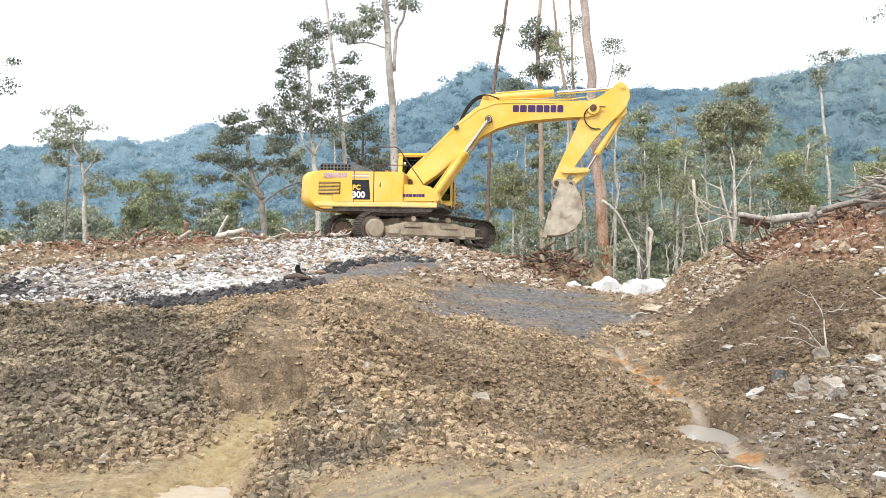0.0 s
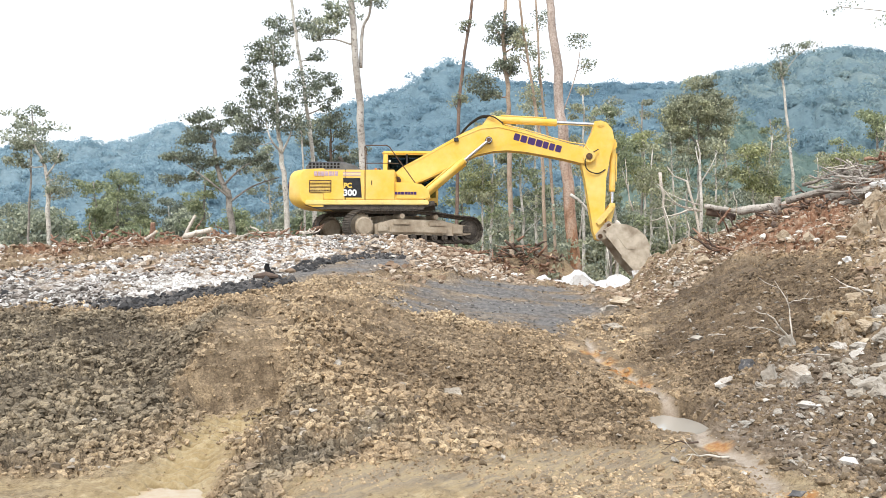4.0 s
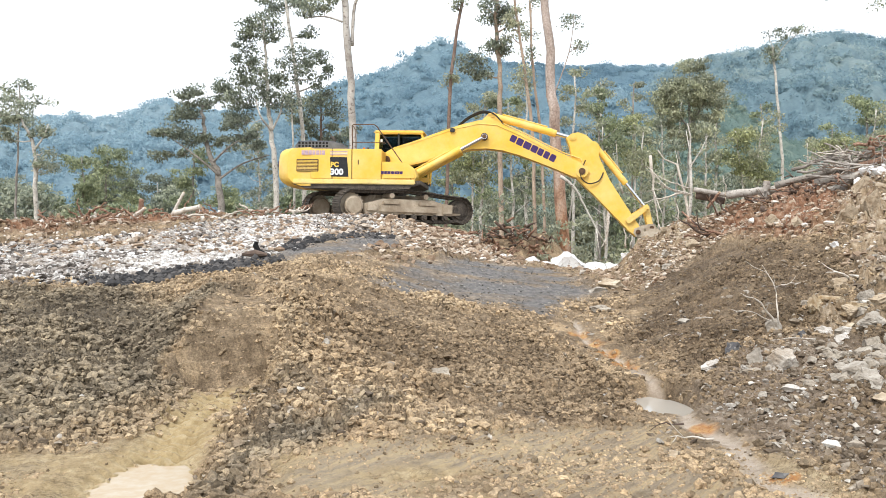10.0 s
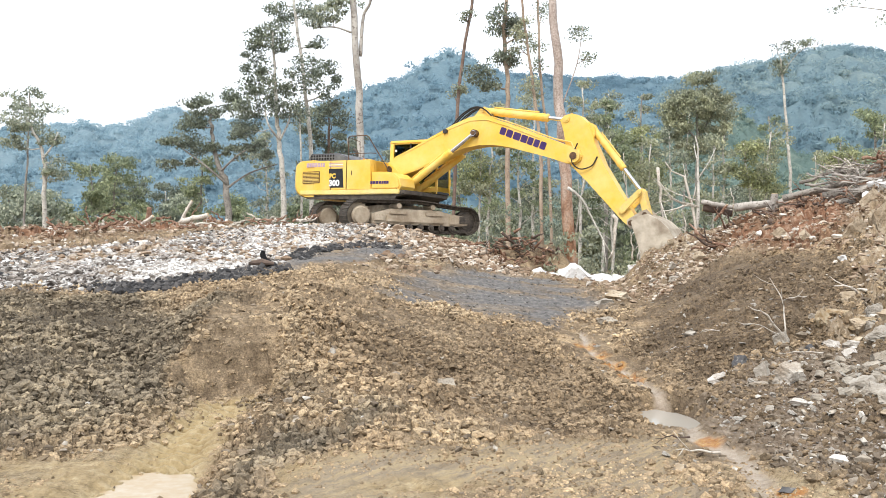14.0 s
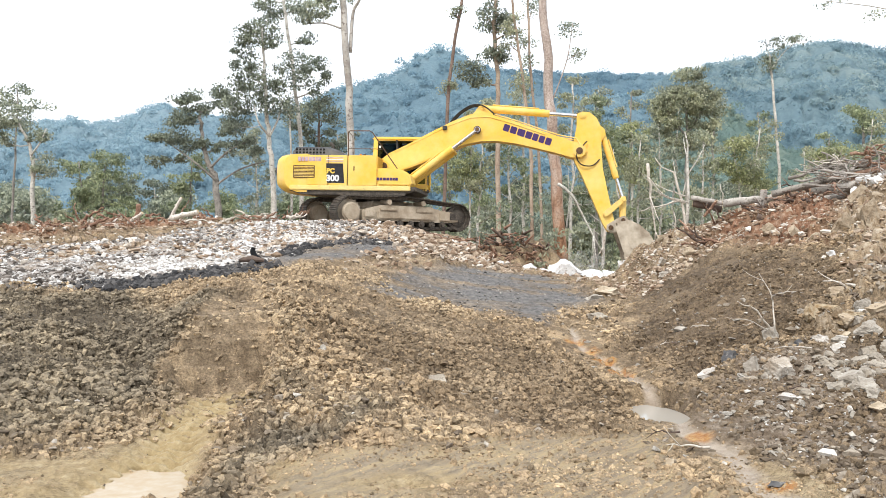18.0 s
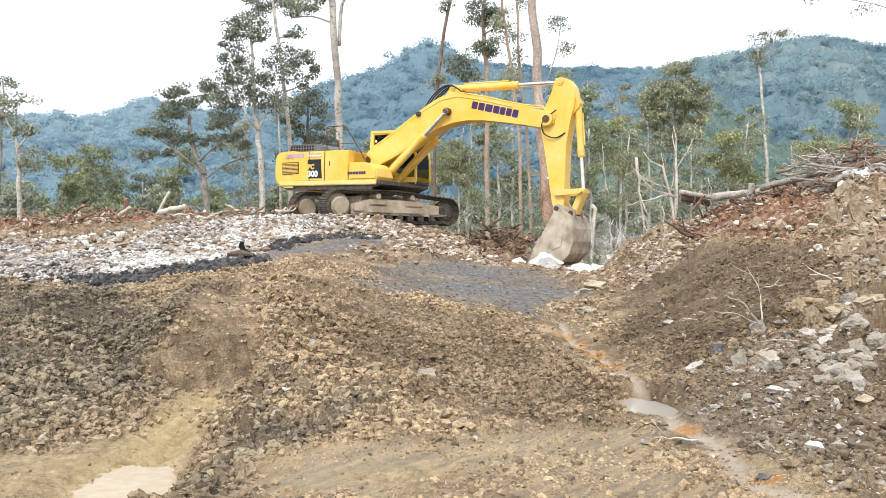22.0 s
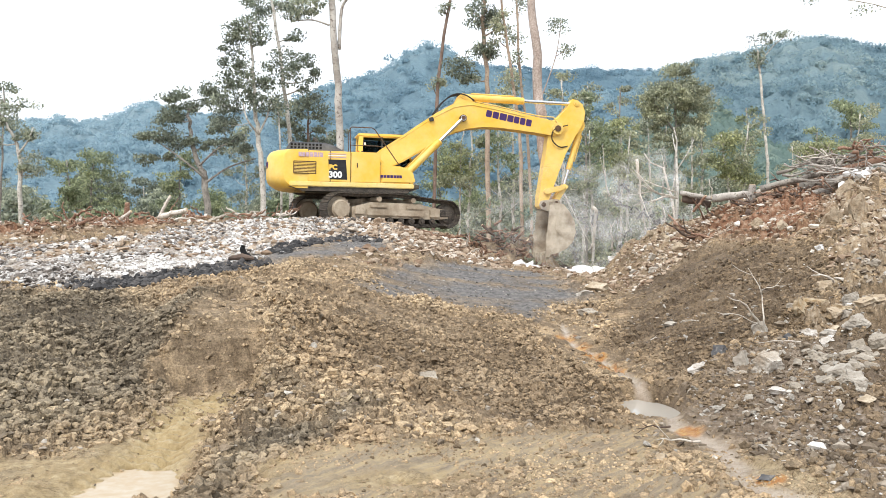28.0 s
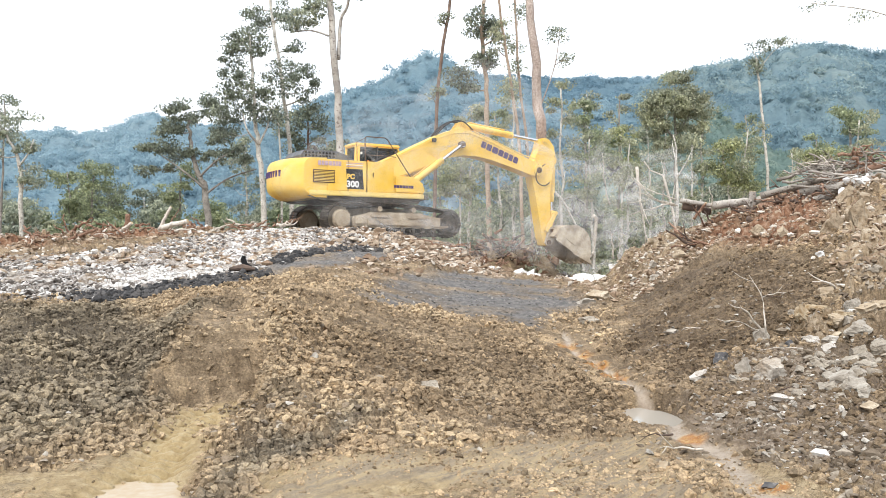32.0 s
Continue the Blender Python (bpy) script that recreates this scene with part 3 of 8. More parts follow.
    rust = n.new("ShaderNodeAttribute")
    rust.attribute_name = "rust"
    col = mix(n, l, rust.outputs["Fac"], col, ramp(n, l, mid.outputs[0], [(0.35, (0.26, 0.11, 0.04)), (0.5, (0.4, 0.19, 0.06)), (0.65, (0.52, 0.34, 0.13))]).outputs[0])
    l.new(col, b.inputs["Base Color"])
    wet = n.new("ShaderNodeAttribute")
    wet.attribute_name = "wet"
    l.new(ramp(n, l, wet.outputs["Fac"], [(0.0, (0.93,) * 3), (1.0, (0.38,) * 3)]).outputs[0], b.inputs["Roughness"])
    both = n.new("ShaderNodeMath")
    both.operation = "ADD"
    l.new(mid.outputs[0], both.inputs[0]), l.new(fine.outputs[0], both.inputs[1])
    bump(n, l, b, both.outputs[0], 0.75, 0.03)
    return m


SOIL = soil_material()
rows_n, cols_n = GZ.shape
idx = np.arange(rows_n * cols_n).reshape(rows_n, cols_n)
quads = np.stack([idx[:-1, :-1], idx[:-1, 1:], idx[1:, 1:], idx[1:, :-1]], -1).reshape(-1, 4)
ground_mesh = mesh_from("ground", np.stack([GX, GY, GZ], -1).reshape(-1, 3), quads[:, ::-1], SOIL)
calm_face = np.maximum.reduce([KIND["mud"], KIND["wet"], KIND["rut"]])[:-1, :-1].ravel() > 0.5
calm_face |= ((np.abs(ANG) > radians(33)) | (RAD < 4.7) | (RAD > 34))[:-1, :-1].ravel()
ground_mesh.polygons.foreach_set("use_smooth", calm_face)
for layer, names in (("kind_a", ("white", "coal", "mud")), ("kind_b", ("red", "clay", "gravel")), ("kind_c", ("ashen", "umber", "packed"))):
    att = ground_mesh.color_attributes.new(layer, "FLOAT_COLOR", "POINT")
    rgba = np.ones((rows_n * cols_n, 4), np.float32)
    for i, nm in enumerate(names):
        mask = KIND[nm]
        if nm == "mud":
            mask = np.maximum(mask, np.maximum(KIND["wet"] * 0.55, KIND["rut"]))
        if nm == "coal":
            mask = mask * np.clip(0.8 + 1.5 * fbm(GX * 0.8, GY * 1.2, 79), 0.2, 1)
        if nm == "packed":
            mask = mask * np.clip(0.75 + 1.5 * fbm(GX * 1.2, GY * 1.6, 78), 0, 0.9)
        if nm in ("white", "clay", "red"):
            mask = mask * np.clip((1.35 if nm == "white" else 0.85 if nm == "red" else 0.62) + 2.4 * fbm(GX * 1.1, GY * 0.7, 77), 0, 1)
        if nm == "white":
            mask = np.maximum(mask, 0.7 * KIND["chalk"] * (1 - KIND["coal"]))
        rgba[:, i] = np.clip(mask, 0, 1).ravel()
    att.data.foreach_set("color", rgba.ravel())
RUST = np.zeros_like(GX)
for rx, ry, rr in RUSTPLACES:
    RUST = np.maximum(RUST, np.clip(1.6 - np.hypot(GX - rx, (GY - ry) * 0.7) / rr + 1.5 * fbm(GX * 9, GY * 6, 83), 0, 1))
for layer, values in (("track", np.clip(KIND["rut"] * 1.1, 0, 1) * (GY < 8.5)), ("channel", np.clip(KIND["wet"] * 1.2 - 0.35, 0, 0.85)), ("lump", LUMP), ("rust", RUST), ("wet", np.clip(np.maximum(KIND["wet"], KIND["mud"] * 0.55 + KIND["rut"] * 0.4), 0, 1))):
    att = ground_mesh.attributes.new(layer, "FLOAT", "POINT")
    att.data.foreach_set("value", values.astype(np.float32).ravel())
ground = tagged(new("ground", ground_mesh), "churned brown and grey soil of a freshly dug clearing", "ground", kind="structure")

# ---- standing water ----
WATER, n_, l_, b_ = material("muddy_water", 0.2, 0.0, 0.2)
b_.inputs["Base Color"].default_value = (0.5, 0.38, 0.22, 1)
w_noise = noise_node(n_, l_, 7.0, 3)
l_.new(ramp(n_, l_, w_noise.outputs[0], [(0.35, (0.4, 0.29, 0.16)), (0.65, (0.46, 0.38, 0.27))]).outputs[0], b_.inputs["Base Color"])
bump(n_, l_, b_, w_noise.outputs[0], 0.05, 0.01)


CLEARWATER, n_, l_, b_ = material("grey_water", 0.06, 0.0, 0.5)
b_.inputs["Base Color"].default_value = (0.42, 0.39, 0.34, 1)
bump(n_, l_, b_, noise_node(n_, l_, 9.0, 2).outputs[0], 0.03, 0.01)


def puddle(cx, cy, rx, ry, z, seed, label, mat=WATER):
    bm = bmesh.new()
    rng = random.Random(seed)
    ring = []
    for i in range(40):
        a = 2 * math.pi * i / 40
        r = 1 + 0.16 * math.sin(3 * a + seed) + 0.1 * math.sin(5 * a + 2 * seed) + rng.uniform(-0.05, 0.05)
        ring.append(bm.verts.new((cx + rx * r * math.cos(a), cy + ry * r * math.sin(a), z)))
    bm.faces.new(ring)
    return solid("puddle", bm, mat, label, "water", kind="structure")


puddle(-2.12, 5.4, 0.55, 0.95, -0.058, 1, "shallow puddle of yellow muddy water in a wheel rut")
puddle(PUDDLE2[0], PUDDLE2[1], 0.34, 0.62, -0.085, 2, "small grey puddle at the foot of the spoil heap", CLEARWATER)


# ---- loose stones and clods ----
def lump_meshes(count, seed, faces=1, jag=True):
    """Unit lumps of different shapes, as number arrays."""
    out = []
    rng = np.random.RandomState(seed)
    for k in range(count):
        bm = bmesh.new()
        bmesh.ops.create_icosphere(bm, subdivisions=faces, radius=1.0)
        co = np.array([v.co[:] for v in bm.verts])
        tri = np.array([[v.index for v in f.verts] for f in bm.faces])
        bm.free()
        cuts = rng.normal(size=(3 if jag else 5, 3))
        cuts /= np.linalg.norm(cuts, axis=1)[:, None]
        co = co * (rng.uniform(0.45, 1.3, (len(co), 1)) if jag else rng.uniform(0.85, 1.2, (len(co), 1)))
        for c in cuts:
            d = co @ c
            co = co - np.outer(np.maximum(0, d - (rng.uniform(0.5, 0.8) if jag else rng.uniform(0.15, 0.55))), c)
        out.append((co * np.array([1.15, rng.uniform(0.6, 1.1), rng.uniform(0.5, 0.95)]), tri))
    return out


LUMPS1, SHARDS = lump_meshes(24, 5, 1), lump_meshes(18, 9, 1, False)


def scatter(name, label, category, mat, where, count, size, seed, shapes=LUMPS1, sink=0.25, power=2.2, lean=(5, 24)):
    """Many lumps strewn over the patch for which where(x, y, kinds) is high."""
    rng = np.random.RandomState(seed)
    xs, ys = [], []
    got = 0
    for _ in range(30):
        d = np.exp(rng.uniform(np.log(lean[0]), np.log(lean[1]), count * 3))
        b = rng.uniform(-0.62, 0.62, count * 3)
        x, y = b * d, d
        keep = rng.uniform(size=len(x)) < where(x, y, zones(x, y))
        xs.append(x[keep]), ys.append(y[keep])
        got += keep.sum()
        if got >= count:
            break
    x, y = np.concatenate(xs)[:count], np.concatenate(ys)[:count]
    z = surface(x, y)[0]
    r = size[0] + (size[1] - size[0]) * rng.uniform(size=len(x)) ** power
    pick = rng.randint(len(shapes), size=len(x))
    verts, tris, base = [], [], 0
    for k, (co, tri) in enumerate(shapes):
        sel = np.nonzero(pick == k)[0]
        if not len(sel):
            continue
        a, t = rng.uniform(0, 6.283, len(sel)), rng.uniform(-0.5, 0.5, len(sel))
        ca, sa, ct, st = np.cos(a), np.sin(a), np.cos(t), np.sin(t)
        p = co[None] * r[sel][:, None, None]
        px, py, pz = p[..., 0], p[..., 1] * ct[:, None] - p[..., 2] * st[:, None], p[..., 1] * st[:, None] + p[..., 2] * ct[:, None]
        wx, wy = px * ca[:, None] - py * sa[:, None], px * sa[:, None] + py * ca[:, None]
        verts.append(np.stack([wx + x[sel][:, None], wy + y[sel][:, None], pz + (z[sel] + r[sel] * (0.5 - sink) * 0.6)[:, None]], -1).reshape(-1, 3))
        tris.append((tri[None] + base + (np.arange(len(sel)) * len(co))[:, None, None]).reshape(-1, 3))
        base += len(sel) * len(co)
    verts = np.concatenate(verts)
    me = mesh_from(name, verts, np.concatenate(tris), mat)
    if mat is CLOD:
        k = zones(verts[:, 0].astype(float), verts[:, 1].astype(float))
        rgba = np.ones((len(verts), 4), np.float32)
        rgba[:, 0], rgba[:, 1], rgba[:, 2] = k["ashen"], k["umber"], 0
        me.color_attributes.new("kind_c", "FLOAT_COLOR", "POINT").data.foreach_set("color", rgba.ravel())
    return tagged(new(name, me), label, category, kind="stuff")


def clod_material():
    m, n, l, b = material("clod_soil", 0.93, 0.0, 0.2)
    a3, s3, g = n.new("ShaderNodeVertexColor"), n.new("ShaderNodeSeparateColor"), n.new("ShaderNodeNewGeometry")
    a3.layer_name = "kind_c"
    l.new(a3.outputs[0], s3.inputs[0])
    big, fine = noise_node(n, l, 0.9, 6, 0.65), noise_node(n, l, 48, 4, 0.75)
    col = ramp(n, l, big.outputs[0], [(0.3, (0.24, 0.173, 0.107)), (0.5, (0.39, 0.292, 0.187)), (0.7, (0.5, 0.39, 0.256))]).outputs[0]
    col = mix(n, l, s3.outputs[0], col, ramp(n, l, big.outputs[0], [(0.3, (0.13, 0.106, 0.076)), (0.5, (0.23, 0.19, 0.137)), (0.7, (0.4, 0.327, 0.225))]).outputs[0])
    col = mix(n, l, s3.outputs[1], col, ramp(n, l, big.outputs[0], [(0.3, (0.13, 0.094, 0.059)), (0.5, (0.195, 0.144, 0.094)), (0.7, (0.28, 0.212, 0.141))]).outputs[0])
    col = mix(n, l, 1.0, col, ramp(n, l, g.outputs["Random Per Island"], [(0.0, (0.42, 0.42, 0.42)), (0.2, (0.78, 0.78, 0.78)), (0.5, (1.0, 1.0, 1.0)), (0.85, (1.15, 1.15, 1.14)), (1.0, (1.45, 1.43, 1.38))]).outputs[0], "MULTIPLY")
    col = mix(n, l, 1.0, col, ramp(n, l, fine.outputs[0], [(0.32, (0.55, 0.53, 0.5)), (0.5, (1.0, 1.0, 1.0)), (0.68, (1.5, 1.47, 1.4))]).outputs[0], "MULTIPLY")
    l.new(col, b.inputs["Base Color"])
    bump(n, l, b, noise_node(n, l, 70, 5, 0.8).outputs[0], 0.7, 0.016)
    return m


CLOD = clod_material()
PALESTONE = by_piece("pale_stone", [(0.0, (0.13, 0.1, 0.073)), (0.5, (0.24, 0.195, 0.145)), (0.88, (0.4, 0.35, 0.285)), (1.0, (0.66, 0.63, 0.58))])
TANSTONE = by_piece("tan_rubble", [(0.0, (0.2, 0.13, 0.085)), (0.4, (0.36, 0.27, 0.19)), (0.8, (0.52, 0.43, 0.34)), (1.0, (0.75, 0.71, 0.65))])
CINDER = by_piece("coal_lumps", [(0.0, (0.03, 0.03, 0.032)), (0.6, (0.07, 0.068, 0.068)), (1.0, (0.15, 0.14, 0.135))])
WHITESTONE = by_piece("white_limestone", [(0.0, (0.08, 0.072, 0.065)), (0.3, (0.22, 0.19, 0.165)), (0.6, (0.39, 0.355, 0.325)), (0.85, (0.58, 0.56, 0.53)), (1.0, (0.82, 0.81, 0.79))])
COALSTONE = by_piece("grey_shale", [(0.0, (0.14, 0.135, 0.13)), (0.6, (0.2, 0.19, 0.18)), (1.0, (0.45, 0.42, 0.38))])
calm_of = lambda k: np.clip(np.maximum.reduce([k["mud"] * 0.993, k["scraped"] * 0.9, k["coal"], k["wet"] * 1.3, k["bank"], k["umber"] * 0.6, k["rut"] * 0.98, k["packed"] * 0.95, k["crumbs"] * 0.4]), 0, 1)
bare = lambda k: (1 - calm_of(k)) * (1 - k["white"]) * (1 - 0.95 * k["clay"]) * (1 - 0.8 * k["red"])
scatter("soil_clods", "loose crumbs and clods of brown earth strewn over the banks", "soil", CLOD, lambda x, y, k: bare(k) * np.clip(0.6 + 2.0 * fbm(x * 0.8, y * 0.8, 61), 0.15, 1) * (y < 16), 92000, (0.006, 0.048), 1, lean=(4.8, 16), power=2.4, sink=0.55)
scatter("large_clods", "large broken lumps of brown earth", "soil", CLOD, lambda x, y, k: bare(k) * (1 - k["umber"]) * (1 - k["packed"]) * (1 - 0.8 * k["crumbs"]) * (0.25 + 0.75 * ((x > -1.3) & (x < 1.0))) * np.clip(0.5 + 2.5 * fbm(x * 0.8, y * 0.8, 61), 0.05, 1) * (y < 15), 2200, (0.03, 0.09), 2, sink=0.6, power=2.4, shapes=SHARDS, lean=(5, 15))
scatter("mud_crumbs", "small crumbs of dried mud on the wet track", "soil", CLOD, lambda x, y, k: np.clip(np.maximum(k["mud"], k["packed"]), 0, 1) * np.clip(0.25 + 3 * fbm(x * 1.3, y * 2.2, 63), 0.03, 1), 6500, (0.004, 0.02), 12, sink=0.6, power=3, lean=(4.8, 8))
scatter("pale_stones", "small pale stones scattered in the dug soil", "stones", PALESTONE, lambda x, y, k: (0.06 + 0.75 * k["gravel"] * (x > 1.5) + 0.25 * k["clay"] + 0.12 * ((x > 1.5) & (y > 7))) * (1 - calm_of(k)) * np.clip(0.5 + 2.5 * fbm(x * 1.2, y * 1.2, 65), 0.1, 1), 8500, (0.008, 0.06), 3, power=2.8, sink=0.5, shapes=SHARDS)
scatter("white_rubble", "rubble of broken white limestone on the ridge", "rubble", WHITESTONE, lambda x, y, k: k["white"] * (1 - 0.8 * k["coal"]) * np.clip(0.75 + 2.4 * fbm(x * 1.1, y * 0.7, 77), 0, 1), 20000, (0.015, 0.11), 4, lean=(12, 28), power=2.8, sink=0.55, shapes=SHARDS)
CHALKBITS = by_piece("chalk_bits", [(0.0, (0.42, 0.385, 0.345)), (0.3, (0.64, 0.615, 0.585)), (1.0, (0.85, 0.845, 0.835))])
scatter("chalk_crumbs", "crushed white chalk on the ridge below the machine", "rubble", CHALKBITS, lambda x, y, k: k["chalk"] * (1 - k["coal"]) * np.clip(0.7 + 2 * fbm(x * 1.4, y, 86), 0, 1), 7000, (0.015, 0.085), 20, lean=(14, 29), power=2.6, sink=0.35, shapes=SHARDS)
scatter("ridge_rubble", "tan and pinkish broken stones at the back of the ridge", "rubble", TANSTONE, lambda x, y, k: np.clip(k["white"] + k["red"], 0, 1) * np.clip((y - 17) / 5, 0, 1) * (x < 0), 4200, (0.02, 0.15), 18, lean=(16, 29), power=2.8, sink=0.5, shapes=SHARDS)
scatter("ridge_slabs", "pinkish broken slabs on the crest before the machine", "rubble", TANSTONE, lambda x, y, k: np.clip(1.2 - np.abs(x + 0.4) / 2.4, 0, 1) * np.clip((y - 21) / 3, 0, 1) * (1 - 0.7 * k["coal"]), 2600, (0.03, 0.19), 23, lean=(20, 29), power=2.6, sink=0.5, shapes=SHARDS)
scatter("white_chips", "small white chips of stone on the dug slope", "stones", WHITESTONE, lambda x, y, k: (0.7 * k["gravel"] + 0.25 * k["umber"]) * (x > 1.5) * (1 - calm_of(k)), 1500, (0.005, 0.022), 19, lean=(4.8, 14), power=2.5, sink=0.3, shapes=SHARDS)
scatter("ridge_stones", "pale broken stones below the machine", "stones", TANSTONE, lambda x, y, k: (1 - calm_of(k)) * (0.35 + k["gravel"] + k["red"]) * (1 - k["white"]) * (1 - k["coal"]) * (x < 4.5), 5200, (0.02, 0.13), 6, lean=(17, 30), power=3.0, shapes=SHARDS)
scatter("heap_rubble", "broken tan and white stones on the end of the heap", "rubble", TANSTONE, lambda x, y, k: np.clip(1.5 * k["clay"] * (y > 16) + 0.8 * soft_inside(x, y, [(4.0, 17.0), (4.3, 20.2), (5.2, 23.5), (7.5, 22.5), (7.5, 19.5), (6.0, 18.0)], 0.8), 0, 1), 7000, (0.012, 0.085), 14, lean=(15, 26), power=3.0, sink=0.4, shapes=SHARDS)
scatter("heap_litter", "crumbled red and tan earth under the logs", "rubble", TANSTONE, lambda x, y, k: k["red"] * (x > 4.5) * 0.6 + k["clay"] * (y > 10.5) * 0.4, 5200, (0.012, 0.1), 16, lean=(10, 24), power=3.2, sink=0.4, shapes=SHARDS)
scatter("shale_bits", "dark grey shale crumbs on the coal-grey patch", "stones", COALSTONE, lambda x, y, k: k["coal"], 1300, (0.01, 0.045), 7, lean=(12, 24), shapes=SHARDS)
COALTAIL = [(-3.3, 18.4), (-3.0, 20.0), (-2.3, 21.2), (-1.5, 22.2)]
COALSEAM = [(-5.55, 14.5), (-5.0, 14.8), (-4.5, 15.2), (-4.0, 15.5), (-3.6, 16.0)]
scatter("coal_lumps", "band of black crumbling coal along the foot of the white rubble", "coal", CINDER, lambda x, y, k: 0.35 * k["coal"] * (x < -5.5) + np.clip(1.6 - np.minimum(along(x + 0.3 * fbm(x * 1.5, y * 1.5, 81), y, COALSEAM), 1.8 * along(x + 0.3 * fbm(x * 1.5, y * 1.5, 81), y, COALTAIL)) / 0.4, 0, 1), 5200, (0.02, 0.1), 15, lean=(11, 26), power=2.2, sink=0.5)


def single_stones(count, seed):
    """Loose stones that lie singly on the spoil and the banks."""
    rng = np.random.RandomState(seed)
    kinds = [mesh_from("stone", co, tri, mat) for mat in (STONE_PALE, STONE_TAN) for co, tri in lump_meshes(7, 40 + seed, 2, False)]
    y = np.exp(rng.uniform(math.log(5.6), math.log(13), count * 12))
    x = rng.uniform(-0.5, 0.52, len(y)) * y
    k = zones(x, y)
    chance = 0.1 + (0.8 * k["gravel"] + 0.4 * k["umber"]) * (x > 1.5) + 0.5 * k["clay"]
    keep = np.nonzero((np.maximum(k["mud"], k["wet"]) < 0.3) & (rng.uniform(size=len(y)) < chance))[0][:count]
    heights = surface(x[keep], y[keep])[0]
    for i, z in zip(keep, heights):
        r = 0.018 + 0.05 * rng.uniform() ** 2.5
        right = x[i] > 1.5
        ob = tagged(new("stone", kinds[rng.randint(7) + (0 if right else 7)]), "pale angular stone lying on the spoil slope" if right else "tan lump of stone lying on the dug bank", "stone", "loose stones on the spoil slope" if right else "loose stones on the banks")
        ob.matrix_world = Matrix.Translation((x[i], y[i], z + r * 0.2)) @ pose(0, 0, 0, rng.uniform(-25, 25), rng.uniform(-25, 25), rng.uniform(0, 360)) @ Matrix.Diagonal((r, r, r, 1))


STONE_PALE = grainy("pale_loose_stone", (0.3, 0.26, 0.21), (0.56, 0.52, 0.46), 1.2, 0.9, fine=5, bumps=0.6, dist=0.1, c3=(0.24, 0.2, 0.16))
STONE_TAN = grainy("tan_loose_stone", (0.24, 0.18, 0.12), (0.42, 0.335, 0.24), 1.2, 0.9, fine=5, bumps=0.6, dist=0.1, c3=(0.2, 0.15, 0.1))
single_stones(260, 6)


# ---- the excavator ----
# Machine space: x ahead, y to its left, z up, from the ground under the slewing ring.
MACHINE = Matrix.Translation((-1.975, 29.395, 1.631)) @ pose(0, 0, 0, -0.64, 1.17, 30.72)
FOOT = (0.0, 2.151)
BOOM_L, ARM_L = 6.47, 2.70
excavator = thing("excavator", "large yellow tracked excavator with a dusty bucket, working on the ridge", "excavator", m=MACHINE)


# running gear
def track_side(y):
    s = 1 if y > 0 else -1
    bm = bmesh.new()
    prism(bm, [(-1.55, 0.30), (1.55, 0.30), (1.98, 0.34), (2.02, 0.62), (1.2, 0.72), (0.9, 0.80), (-0.9, 0.80), (-1.2, 0.72), (-1.55, 0.62)], y - 0.2, y + 0.2, 0.02)
    box(bm, -1.05, 1.05, y - 0.27, y + 0.27, 0.36, 0.60, 0.03)
    frame_part = part("track_frame", bm, DUSTY, excavator, "track frame caked with pale clay")
    for x0, x1, z0, z1 in ((-1.5, -1.15, 0.40, 0.66), (1.25, 1.62, 0.36, 0.66), (-0.95, -0.35, 0.62, 0.72), (0.35, 0.95, 0.60, 0.72)):
        bm = bmesh.new()
        box(bm, x0, x1, y + s * 0.2, y + s * 0.285, z0, z1, 0.02)
        part("cover_plate", bm, DUSTY, frame_part)
    for i in range(8):
        bm = bmesh.new()
        x = -1.38 + i * 0.39
        rod(bm, (x, y - 0.24, 0.22), (x, y + 0.24, 0.22), 0.11, seg=14)
        rod(bm, (x, y - 0.3, 0.22), (x, y + 0.3, 0.22), 0.055, seg=10)
        part("track_roller", bm, DARKSTEEL, excavator)
    for x in (-0.62, 0.62):
        bm = bmesh.new()
        rod(bm, (x, y - 0.25, 0.90), (x, y + 0.3, 0.90), 0.085, seg=14)
        rod(bm, (x, y - 0.1, 0.72), (x, y - 0.1, 0.9), 0.06)
        part("carrier_roller", bm, DUSTY, excavator)
    wheel = bmesh.new()
    x, z = -1.95, 0.55
    teeth = []
    for i in range(42):
        a = 2 * math.pi * i / 42
        r = 0.44 if i % 2 else 0.385
        teeth.append((x + r * math.cos(a), z + r * math.sin(a)))
    prism(wheel, teeth, y - 0.04, y + 0.04)
    rod(wheel, (x, y - 0.18, z), (x, y + s * 0.22, z), 0.31, seg=28)
    rod(wheel, (x, y + s * 0.22, z), (x, y + s * 0.27, z), 0.29, 0.25, seg=28)
    rod(wheel, (x, y - s * 0.18, z), (x, y - s * 0.25, z), 0.33, 0.28, seg=28)
    for i in range(12):
        a = 2 * math.pi * i / 12
        px, pz = x + 0.24 * math.cos(a), z + 0.24 * math.sin(a)
        rod(wheel, (px, y + s * 0.26, pz), (px, y + s * 0.285, pz), 0.02, seg=6)
    part("drive_sprocket", wheel, DUSTY, excavator, "clay-covered drive sprocket with bolted hub")
    bm = bmesh.new()
    rod(bm, (1.95, y - 0.1, 0.49), (1.95, y + 0.1, 0.49), 0.36, seg=28)
    rod(bm, (1.95, y - 0.16, 0.49), (1.95, y + 0.16, 0.49), 0.26, seg=24)
    box(bm, 1.6, 2.0, y + s * 0.17, y + s * 0.24, 0.40, 0.64, 0.02)
    part("front_idler", bm, DARKSTEEL, excavator)


for side in (-1.295, 1.295):
    track_side(side)

